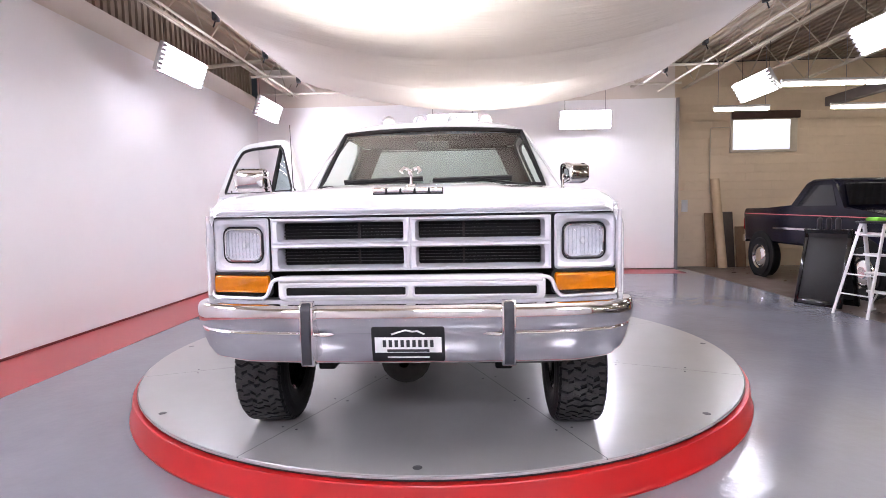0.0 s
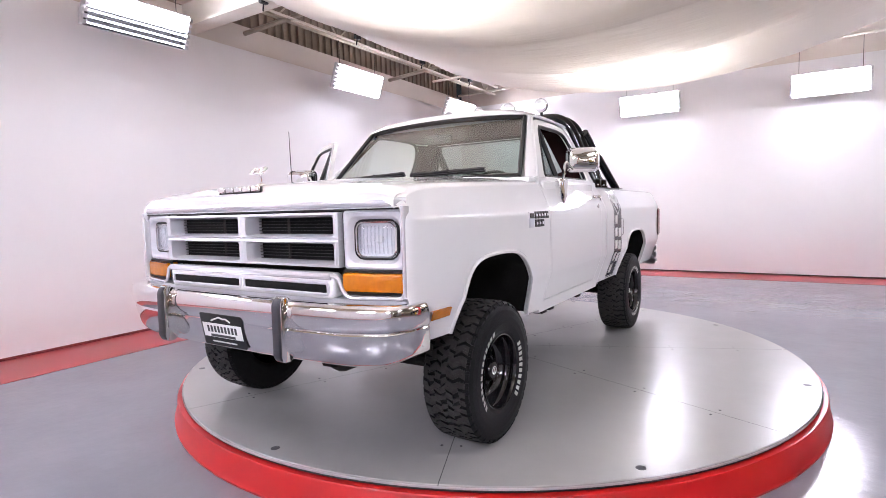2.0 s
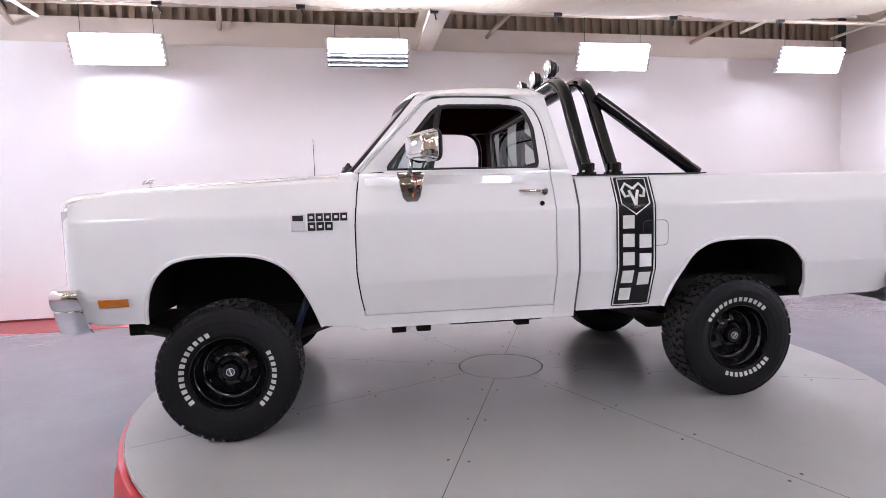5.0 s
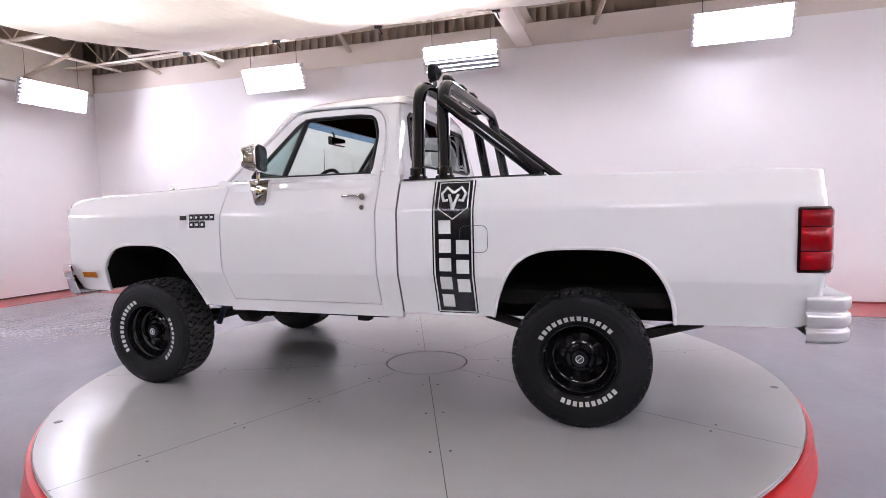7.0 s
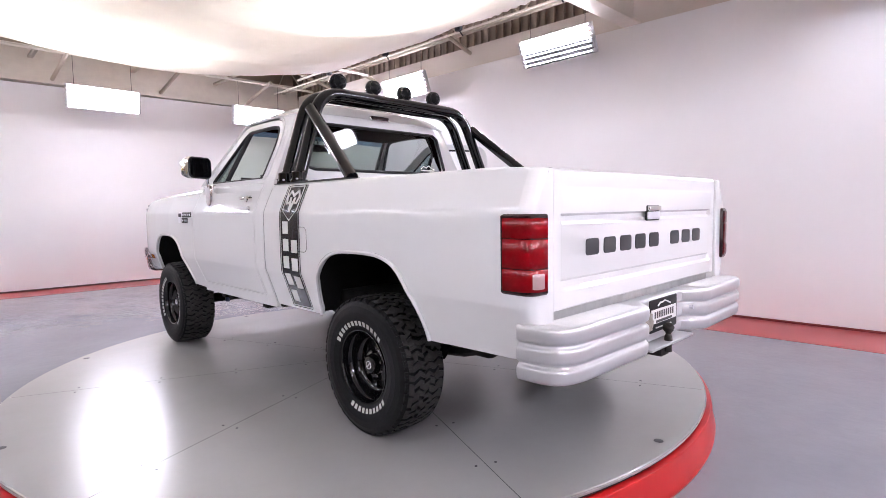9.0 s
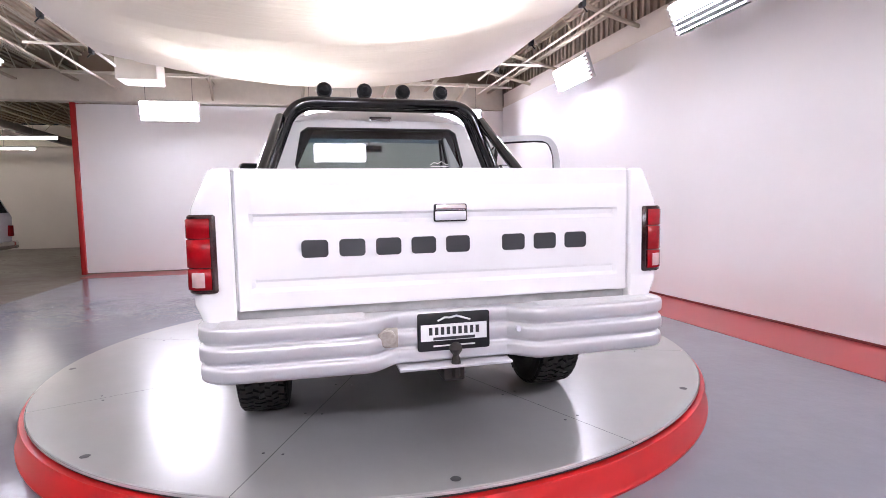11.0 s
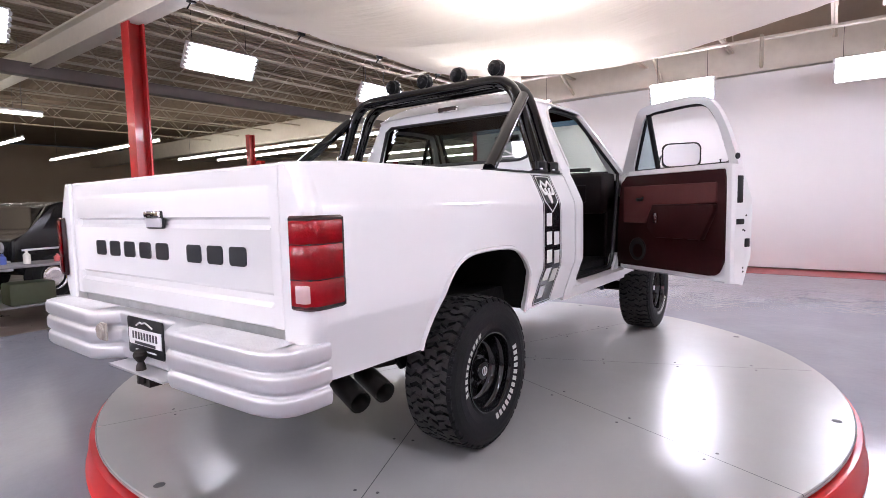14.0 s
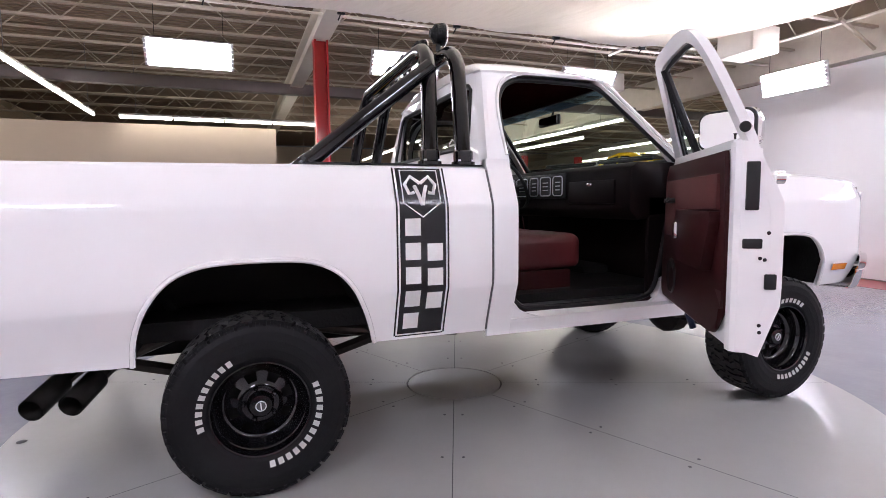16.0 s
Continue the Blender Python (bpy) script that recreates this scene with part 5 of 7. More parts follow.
for sx in (-1, 1):
    for k, cz in enumerate((1.3422, 1.2242)):
        part("grille_frame", frame_ring(sx * 0.312, cz, 0.6235, 0.1175, 0.556, 0.076, -2.262, -2.196, 0.003, 0.008, 0.016), SATIN, gr, "satin silver grille frame", angle=25)
        bm = bmesh.new()
        for j in range(6):
            z = cz - 0.039 + j * 0.0145
            add_box(bm, sx * 0.312 - 0.285, sx * 0.312 + 0.285, -2.186, -2.180, z, z + 0.0032)
        part("grille_slat", bm, BLACK_PLASTIC, gr, "thin black radiator slats")
        part("grille_stay", box(sx * 0.24 - 0.005, sx * 0.24 + 0.005, -2.1865, -2.1775, cz - 0.042, cz + 0.042), RUSTY, gr)
for sx in (-1, 1):
    hl = part("headlight", frame_ring(sx * 0.779, 1.283, 0.276, 0.245, 0.196, 0.152, -2.245, -2.212, 0.016, 0.035), SATIN, truck, "rectangular headlight in a satin silver bezel", angle=25)
    bm = bmesh.new()
    o = rrect(0.186, 0.152, 0.035)
    add_grid(bm, [[(sx * 0.779 + a * k, -2.222 - d, 1.283 + b * k) for a, b in o] for k, d in ((1.0, -0.01), (0.97, 0.004), (0.8, 0.012), (0.5, 0.016), (0.2, 0.018), (0.0, 0.018))], close_v=True)
    bmesh.ops.remove_doubles(bm, verts=bm.verts[:], dist=1e-5)
    part("lens", bm, LENS_GLASS, hl, "ribbed clear glass lens", angle=60)
    bm = bmesh.new()
    add_grid(bm, [[(sx * 0.779 + a * k, -2.214 + d, 1.283 + b * k) for a, b in o] for k, d in ((1.0, 0.0), (0.92, 0.004), (0.75, 0.010), (0.5, 0.016), (0.25, 0.019), (0.0, 0.020))], close_v=True)
    bmesh.ops.remove_doubles(bm, verts=bm.verts[:], dist=1e-5)
    part("reflector", bm, REFLECTOR, hl, "bright mirrored lamp bowl", angle=60)
    bm = bmesh.new()
    for k in range(9):
        xr = sx * 0.779 - 0.072 + k * 0.018
        add_tube(bm, [(xr, -2.233 + 0.9 * (k - 4) ** 2 * 0.0004, 1.283 - 0.058), (xr, -2.2365 + 0.9 * (k - 4) ** 2 * 0.0004, 1.283), (xr, -2.233 + 0.9 * (k - 4) ** 2 * 0.0004, 1.283 + 0.058)], 0.0028, 6)
    part("lens_rib", bm, LENS_GLASS, hl, "vertical glass flutes")
    part("bulb", lathe([(-2.195, 0.016), (-2.205, 0.018), (-2.214, 0.012), (-2.216, 0.0)], 14, "y", (sx * 0.779, 0, 1.283)), PLATE_WHITE, hl, "frosted bulb")
    part("lens_ring", tube([(sx * 0.779 + a, -2.227, 1.283 + b) for a, b in rrect(0.180, 0.146, 0.034)], 0.005, 6, closed=True), CHROME, hl, "chrome ring")
    part("lens_gasket", tube([(sx * 0.779 + a, -2.226, 1.283 + b) for a, b in rrect(0.196, 0.162, 0.037)], 0.004, 6, closed=True), BLACK_PLASTIC, hl, "black ring round the lens")
    part("gasket", tube([(sx * 0.779 + a, -2.238, 1.283 + b) for a, b in rrect(0.284, 0.254, 0.018)], 0.005, 6, closed=True), BLACK_PLASTIC, hl)
    swept(hl)
    sg = part("turn_signal", prism([(sx * 0.779 + u, w + 1.105) for u, w in rrect(0.276, 0.078, 0.012)], "y", -2.268, -2.20, bev=0.01), AMBER, truck, "amber turn signal lens")
    part("bezel", tube([(sx * 0.779 + u, -2.245, w + 1.105) for u, w in rrect(0.292, 0.096, 0.018)], 0.0075, 6, closed=True), BLACK_PLASTIC, sg, "black gasket")
    swept(sg)
    bm = bmesh.new()
    add_grid(bm, [[(sx * (0.924 + dx), -2.214 + dy, z) for dx, dy in ((-0.004, 0.03), (-0.002, -0.006), (0.004, -0.012), (0.012, -0.012), (0.018, -0.006), (0.020, 0.02))] for z in (1.05, 1.056, 1.405, 1.418)])
    part("fender_lip", bm, NOSE_TRIM, truck, "polished upright trim at the front edge of the fender", angle=50)
    et = part("edge_trim", tube(rounded([(sx * 0.932, -2.262, 1.09), (sx * 0.918, -2.266, 1.045), (sx * 0.655, -2.266, 1.040), (sx * 0.622, -2.268, 1.128), (sx * 0.57, -2.276, 1.134)], 0.04), 0.009, 8), NOSE_TRIM, truck, "polished edge trim round the turn signal")
    swept(et)
    smk = bmesh.new()
    add_grid(smk, [[(sx * (prof(z) * wf(y) + o), y, z) for z, o in ((0.930, 0.0), (0.932, 0.012), (0.971, 0.012), (0.973, 0.0))] for y in (-2.078, -2.075, -2.0, -1.938, -1.935)])
    part("side_marker", smk, AMBER, truck, "amber side marker lamp")
part("lamp_shelf", prism([(-0.925, -2.205), (-0.64, -2.262), (0.64, -2.262), (0.925, -2.205), (0.925, -2.13), (-0.925, -2.13)], "z", 1.012, 1.034), SATIN, truck, "satin silver shelf below the lamps")
# lower valance
va = part("valance", prism([(u, w + 1.085) for u, w in rrect(1.20, 0.115, 0.03)], "y", -2.272, -2.21, bev=0.014, seg=3), WHITE_PAINT, truck, "white lower valance with two slots", angle=40)
part("valance_trim", tube([(x, -2.272, 1.129) for x in steps(-0.585, 0.585, 8)], 0.0165, 10), NOSE_TRIM, va, "chrome strip")
for sx in (-1, 1):
    part("slot", box(sx * 0.02 if sx > 0 else -0.56, 0.56 if sx > 0 else -0.02, -2.276, -2.262, 1.054, 1.094, bev=0.006), DARK, va, "dark air slot")
    part("slot_rim", tube([(sx * 0.29 + u, -2.274, 1.074 + w) for u, w in rrect(0.552, 0.048, 0.012)], 0.007, 6, closed=True), SATIN, va)


def letter_bars(n_list, x0, x1, z0, z1, gap=0.3):
    """Plain bars, one for each letter, given word lengths."""
    total = sum(n_list) + gap * (sum(n_list) - len(n_list)) + 1.2 * (len(n_list) - 1)
    w = (x1 - x0) / total
    out, x = [], x0
    for wi, n in enumerate(n_list):
        for k in range(n):
            out.append((x, x + w, z0, z1))
            x += w * (1 + (gap if k < n - 1 else 0))
        x += w * 1.2
    return out


# badge bars on the hood
for a, b, c, d in letter_bars([5], -0.155, 0.150, 1.506, 1.531, 0.12):
    o = part("hood_badge_bar", prism([(a, c), (b, c), (b, d), (a, d)], "y", -2.262, -2.245, bev=0.005), CHROME, truck, "plain chrome badge bar")
    o.data.transform(Matrix.Translation((0, -0.013, 0.0)) @ Matrix.Rotation(0, 4, "X"))
    part("shadow_edge", box(a - 0.003, b + 0.003, -2.262, -2.252, c - 0.006, d - 0.002), BLACK_PLASTIC, o)
# hood ornament, plain shape
bm = bmesh.new()
add_lathe(bm, [(1.530, 0.024), (1.548, 0.022), (1.554, 0.018), (1.558, 0.007), (1.590, 0.005), (1.605, 0.008)], 14, "z", (0, -2.165, 0))
add_box(bm, -0.010, 0.010, -2.215, -2.150, 1.605, 1.632, bev=0.006)
for sx in (-1, 1):
    add_tube(bm, [(sx * 0.012, -2.165, 1.636), (sx * 0.034, -2.160, 1.643), (sx * 0.044, -2.180, 1.624), (sx * 0.034, -2.200, 1.611)], [0.009, 0.011, 0.010, 0.004], 8)
bmesh.ops.transform(bm, matrix=Matrix.Translation((0, 0.03, 1.53)) @ Matrix.Diagonal((1.0, 1.0, 0.85, 1.0)) @ Matrix.Translation((0, 0, -1.53)), verts=bm.verts[:])
part("hood_ornament", bm, CHROME, truck, "small chrome hood ornament", angle=50)
part("antenna", tube([(-0.872, -1.13, 1.535), (-0.872, -1.13, 1.575), (-0.885, -1.132, 1.60), (-0.893, -1.134, 2.0)], [0.012, 0.006, 0.0035, 0.002], 6), BLACK_PLASTIC, truck, "thin whip antenna")

# front bumper: swept section
def spline2(pts, n=4):
    """Points of a smooth curve through pts, n to each stretch."""
    out = []
    for i in range(len(pts) - 1):
        p0, p1, p2, p3 = (Vector(pts[max(i - 1, 0)]), Vector(pts[i]), Vector(pts[i + 1]), Vector(pts[min(i + 2, len(pts) - 1)]))
        for k in range(1, n + 1):
            t = k / n
            q = 0.5 * (2 * p1 + (p2 - p0) * t + (2 * p0 - 5 * p1 + 4 * p2 - p3) * t * t + (3 * p1 - p0 - 3 * p2 + p3) * t ** 3)
            out.append((q.x, q.y))
    return out


bm = bmesh.new()
section = [(0.085, 1.028), (0.025, 1.032), (0.006, 1.024), (-0.003, 1.004), (-0.004, 0.975), (0.001, 0.950), (0.005, 0.940), (0.007, 0.934), (0.0085, 0.929), (0.009, 0.922), (0.016, 0.885), (0.029, 0.840), (0.042, 0.814), (0.060, 0.803)]
section = [section[0]] + spline2(section, 2)
rows = []
half = [(0.0, -2.41), (0.25, -2.408), (0.50, -2.40), (0.72, -2.378), (0.85, -2.348), (0.915, -2.322), (0.955, -2.290), (0.980, -2.25), (0.990, -2.215), (0.995, -2.185), (0.997, -2.16)]
half = [half[0]] + spline2(half)
path = [(-x, y) for x, y in half[::-1]] + half[1:]
for i, (x, y) in enumerate(path):
    a = path[max(i - 1, 0)]
    b = path[min(i + 1, len(path) - 1)]
    t = Vector((b[0] - a[0], b[1] - a[1])).normalized()
    nrm = Vector((-t.y, t.x))
    k = interp(abs(x), [(0.0, 1.0), (0.73, 1.0), (0.90, 0.95), (0.96, 0.90), (0.997, 0.84)])
    groove = interp(abs(x), [(0.30, 0.0), (0.36, 1.0), (0.99, 1.0)])
    back = interp(abs(x), [(0.90, 0.0), (0.98, 0.10), (0.997, 0.20)])
    kd = interp(abs(x), [(0.0, 1.0), (0.93, 1.0), (0.975, 0.8), (0.997, 0.6)])
    rows.append([(x + nrm.x * q * kd, y + nrm.y * q * kd + back * (1.032 - z), 1.032 - (1.032 - z) * k * 1.15) for q, z in ((d + groove * 0.006 * math.exp(-((z - 0.929) / 0.004) ** 2) + groove * 0.003 * (z < 0.929), z) for d, z in section)])
add_grid(bm, rows)
fb = part("front_bumper", thick(bm, 0.006), CHROME, truck, "bright chrome front bumper", angle=32)
for sx in (-1, 1):
    gd = part("bumper_guard", prism([(-2.425, 0.775), (-2.39, 0.775), (-2.37, 0.80), (-2.37, 1.03), (-2.40, 1.055), (-2.42, 1.052), (-2.436, 1.03), (-2.438, 0.80)], "x", sx * 0.425 - 0.029, sx * 0.425 + 0.029, bev=0.005), CHROME, fb, "chrome bumper guard with a black rubber face")
    part("rubber_face", prism([(-2.438, 0.785), (-2.42, 0.78), (-2.42, 1.05), (-2.434, 1.045), (-2.447, 1.02), (-2.449, 0.81)], "x", sx * 0.425 - 0.021, sx * 0.425 + 0.021, bev=0.006), mat("grey_rubber", (0.03, 0.03, 0.037), rough=0.5), gd)


def plate(y, z, s, parent):
    """Dealer plate: black frame, white field, plain bars. s: +1 faces +y."""
    pl = part("plate", prism([(u, w + z) for u, w in rrect(0.312, 0.160, 0.012)], "y", *sorted((y, y - s * 0.006)), bev=0.002), BLACK_PLASTIC, parent, "black and white dealer plate with plain bars")
    f = y + s * 0.0005
    part("field", box(-0.142, 0.142, *sorted((y, y + s * 0.002)), z - 0.037, z + 0.032), PLATE_WHITE, pl, "white plate field")
    for a, b, c, d in letter_bars([9], -0.110, 0.110, z - 0.012, z + 0.020, 0.35):
        part("plate_bar", box(a + 0.002, b - 0.002, *sorted((y + s * 0.002, y + s * 0.003)), c, d), LETTER_DARK, pl)
    part("plate_bar", box(-0.09, 0.09, *sorted((y + s * 0.002, y + s * 0.003)), z - 0.034, z - 0.022), LETTER_DARK, pl)
    part("plate_bar", box(-0.09, 0.09, *sorted((y, y + s * 0.002)), z - 0.062, z - 0.056), WHITE_LETTER, pl)
    pts = [(-0.07, 0.045), (-0.04, 0.055), (-0.01, 0.064), (0.02, 0.058), (0.04, 0.06), (0.07, 0.046)]
    part("plate_swoosh", tube([(u, y + s * 0.001, z + w) for u, w in pts], 0.004, 6), WHITE_LETTER, pl, "white curved line mark")
    return pl


fp = plate(-2.411, 0.862, -1, truck)
lean = Matrix.Translation((0, -2.411, 0.942)) @ Matrix.Rotation(radians(10), 4, "X") @ Matrix.Translation((0, 2.411, -0.942))
for o in [fp] + list(fp.children):
    o.data.transform(lean)

# ---- tail ----
tg = bmesh.new()
rows = []
for z in (0.965, 0.972, 1.01, 1.035, 1.05, 1.075, 1.085, 1.30, 1.315, 1.335, 1.345, 1.435, 1.445, 1.455, 1.512, 1.522):
    d = interp(z, [(0.965, 0.0), (0.972, 0.006), (1.01, 0.006), (1.035, 0.004), (1.05, -0.012), (1.075, -0.012), (1.085, -0.004), (1.30, -0.004), (1.315, -0.016), (1.335, -0.016), (1.345, 0.004), (1.435, 0.006), (1.445, 0.0), (1.455, 0.0), (1.512, -0.006), (1.522, -0.014)])
    row = []
    for x, k in ((-0.852, 0.0), (-0.846, 0.3), (-0.80, 0.3), (-0.785, 1), (0.785, 1), (0.80, 0.3), (0.846, 0.3), (0.852, 0.0)):
        dd = d * k if k > 0.5 else (0.0015 if k else -0.006) - (0.010 if z > 1.515 else 0.0)
        row.append((x, 2.535 + dd + 0.0, z))
    rows.append(row)
add_grid(tg, rows)
tailgate = part("tailgate", thick(tg, 0.03), WHITE_PAINT, truck, "glossy white stamped tailgate", angle=25)
hb = part("tailgate_handle", prism([(u - 0.01, w + 1.335) for u, w in rrect(0.145, 0.075, 0.008)], "y", 2.532, 2.542, bev=0.003), BLACK_PLASTIC, tailgate, "recessed chrome tailgate handle")
part("lever", box(-0.075, 0.055, 2.540, 2.556, 1.345, 1.37, bev=0.006), CHROME, hb)
part("lever", box(-0.077, 0.057, 2.540, 2.548, 1.303, 1.341, bev=0.004), SATIN, hb)
for a, b, c, d in letter_bars([3, 5], -0.65, 0.61, 1.163, 1.240, 0.30):
    part("tailgate_bar", prism([((a + b) / 2 + u, (c + d) / 2 + w) for u, w in rrect((b - a) * 0.92, (d - c) * 0.92, 0.016)], "y", 2.531, 2.5345), LETTER_DARK, tailgate, "plain dark block")
for sx in (-1, 1):
    # tail lamp wrapped round the corner
    tlp = bmesh.new()
    rows = []
    for z in (1.045, 1.052, 1.34, 1.347):
        g = 0.008 if z in (1.052, 1.34) else 0.001
        e = 0.008 if z in (1.052, 1.34) else 0.016
        rows.append([(sx * (1.016 + g), 2.410 + e, z), (sx * (1.019 + g), 2.50, z), (sx * (1.016 + g), 2.530, z), (sx * (1.004 + g), 2.548 + g * 0.5, z), (sx * 0.985, 2.557 + g, z), (sx * 0.93, 2.559 + g, z), (sx * (0.910 + e), 2.553, z)])
    add_grid(tlp, rows)
    tl_ = part("tail_light", tlp, TAIL_FRAME, truck, "tall red wraparound tail light in a dark frame", angle=40)
    for z0, z1, m_, nm in ((1.2575, 1.332, RED_LENS, "red_lens"), (1.1455, 1.2545, RED_LENS, "red_lens"), (1.060, 1.1425, RED_LENS, "red_lens"), (1.070, 1.128, CLEAR_LENS, "reverse_lens")):
        lens = bmesh.new()
        rows = []
        for z in (z0, z0 + 0.003, z1 - 0.003, z1):
            g = 0.0125 if z in (z0 + 0.003, z1 - 0.003) else 0.009
            if nm == "reverse_lens":
                pts = [(1.003, 2.5495), (0.994, 2.556), (0.985, 2.560), (0.962, 2.562)]
            else:
                pts = [(1.017, 2.430), (1.019, 2.50), (1.016, 2.530), (1.005, 2.547), (0.985, 2.557), (0.95, 2.5595), (0.938, 2.5595)]
            rows.append([(sx * (px + g * (1 if py < 2.54 else (0.6 if py < 2.55 else 0.0))), py + g * (0 if py < 2.52 else (0.5 if py < 2.55 else 1)), z) for px, py in pts])
        add_grid(lens, rows)
        part(nm, lens, m_, tl_, "red lens" if nm == "red_lens" else "pale reverse lens", angle=50)
# rear bumper
bm = bmesh.new()
section = [(-0.03, 0.932), (-0.008, 0.930), (0.0, 0.918), (0.0, 0.886), (-0.004, 0.874), (-0.015, 0.866), (-0.015, 0.857), (-0.004, 0.849), (0.0, 0.838), (0.0, 0.808), (-0.004, 0.797), (-0.015, 0.789), (-0.015, 0.780), (-0.005, 0.772), (-0.002, 0.760), (-0.003, 0.735), (-0.010, 0.720), (-0.03, 0.712)]
section = [(-0.17, 0.925)] + [section[0]] + spline2(section, 2) + [(-0.17, 0.715)]


def rb_y(x):
    u = abs(x)
    return interp(u, [(0.0, 2.600), (0.235, 2.600), (0.32, 2.68), (0.36, 2.695), (0.85, 2.685), (0.95, 2.655), (0.99, 2.60), (1.0, 2.55)])


path = [(-1.0, 2.47), (-1.0, 2.53), (-0.997, 2.57), (-0.988, 2.605), (-0.970, 2.635), (-0.942, 2.659), (-0.90, 2.676), (-0.84, 2.685)] + [(x, rb_y(x)) for x in (-0.70, -0.55, -0.42, -0.38, -0.36, -0.345, -0.33, -0.31, -0.28, -0.25, -0.235, -0.22)]
path = path + [(-x, y) for x, y in path[::-1]]
rows = []
for i, (x, y) in enumerate(path):
    a, b = path[max(i - 1, 0)], path[min(i + 1, len(path) - 1)]
    t = Vector((b[0] - a[0], b[1] - a[1])).normalized()
    nrm = Vector((-t.y, t.x))
    mid = abs(x) < 0.30
    rows.append([(x + nrm.x * d * (0.0 if d < -0.1 else 1.0) , max(2.46, y + nrm.y * d) if d > -0.1 else (2.52 if abs(x) < 0.94 else y - 0.02), z) if not (d < -0.1 and abs(x) > 0.94) else (0.90 if x > 0 else -0.90, 2.50, z) for d, z in section])
add_grid(bm, rows)
rb = part("rear_bumper", bm, SILVER, truck, "silver painted step bumper", angle=40)
for sx in (-1, 1):
    rows = []
    for k in range(73):
        y, z = 2.540 + k * 0.00175, 0.9322 + (0.0012 if k % 4 in (1, 2) else 0.0)
        rows.append([(sx * 0.37, y, z), (sx * 0.92, y, z)])
    tread = bmesh.new()
    add_grid(tread, rows)
    part("step_tread", tread, TREAD_PLATE, rb, "ribbed step surface", angle=20)
part("hitch_plate", box(-0.24, 0.24, 2.50, 2.66, 0.700, 0.711, bev=0.003), SILVER, rb)
part("hitch_ball", lathe([(0.711, 0.02), (0.73, 0.018), (0.745, 0.012), (0.752, 0.016), (0.762, 0.024), (0.775, 0.028), (0.788, 0.024), (0.798, 0.012), (0.80, 0.0)], 16, "z", (0.0, 2.63, 0)), RUSTY, rb, "worn tow ball")
part("hitch_nut", lathe([(0.655, 0.018), (0.70, 0.018)], 6, "z", (0.0, 2.63, 0)), RUSTY, rb)
part("receiver", box(-0.04, 0.05, 2.42, 2.62, 0.635, 0.690, bev=0.006), RUSTY, rb, "hitch receiver tube")
part("socket", lathe([(2.655, 0.038), (2.668, 0.036), (2.672, 0.03), (2.672, 0.0)], 10, "y", (0.29, 0, 0.845)), mat("worn_zinc", (0.42, 0.38, 0.33), rough=0.5, metal=0.4, noise_amt=0.35, noise_scale=60), rb, "round grey trailer socket")
part("socket_flange", box(0.245, 0.335, 2.650, 2.662, 0.805, 0.885, bev=0.004), MATS["worn_zinc"], rb)
for x in (-0.80, 0.80):
    part("bolt", lathe([(2.66, 0.012), (2.675, 0.012), (2.675, 0)], 8, "y", (x, 0, 0.83)), SATIN, rb)
part("bolt", lathe([(2.625, 0.013), (2.645, 0.013), (2.645, 0)], 8, "y", (-0.275, 0, 0.84)), SATIN, rb)
plate(2.606, 0.842, 1, truck)
part("sill_panel", box(-0.86, 0.86, 2.46, 2.50, 0.90, 0.963), mat("mottled_grey_white", (0.45, 0.45, 0.44), rough=0.5, noise_amt=0.3, noise_scale=14), truck, "mottled grey white sill below the tailgate")
# bed inside
part("bed_floor", box(-0.44, 0.44, 0.46, 2.50, 0.98, 1.0), WHITE_PAINT, truck, "white bed floor")
part("bed_front", box(-0.86, 0.86, 0.460, 0.478, 0.80, 1.515), WHITE_PAINT, truck)
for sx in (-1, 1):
    # dark strip whose colour stands for the shade between cab and bed
    part("gap_seal", side_skin(sx, [0.4315, 0.4435], lambda y: 0.77, lambda y: 1.525, 0.01, -0.004), mat("seam_shade_grey", (0.09, 0.09, 0.095), rough=0.7, noise_amt=0.2, noise_scale=20), truck, "dark grey strip painted as shade in the gap between cab and bed")
    part("tailgate_jamb", box(*sorted((sx * 0.8525, sx * 0.8575)), 2.49, 2.524, 0.965, 1.51), WHITE_PAINT, truck)
part("door_jamb", side_skin(1, [0.3012, 0.3062], lambda y: 0.83, lambda y: 1.575, 0.01, -0.014), WHITE_PAINT, truck, "recessed white seam behind the door")
for sx in (-1, 1):
    x = prof(1.53) * 0.985 - 0.045
    part("bed_rail_cap", box(sx * x - 0.045, sx * x + 0.045, 0.455, 1.27, 1.543, 1.549), BLACK_PLASTIC, truck, "black rail cap under the roll bar")

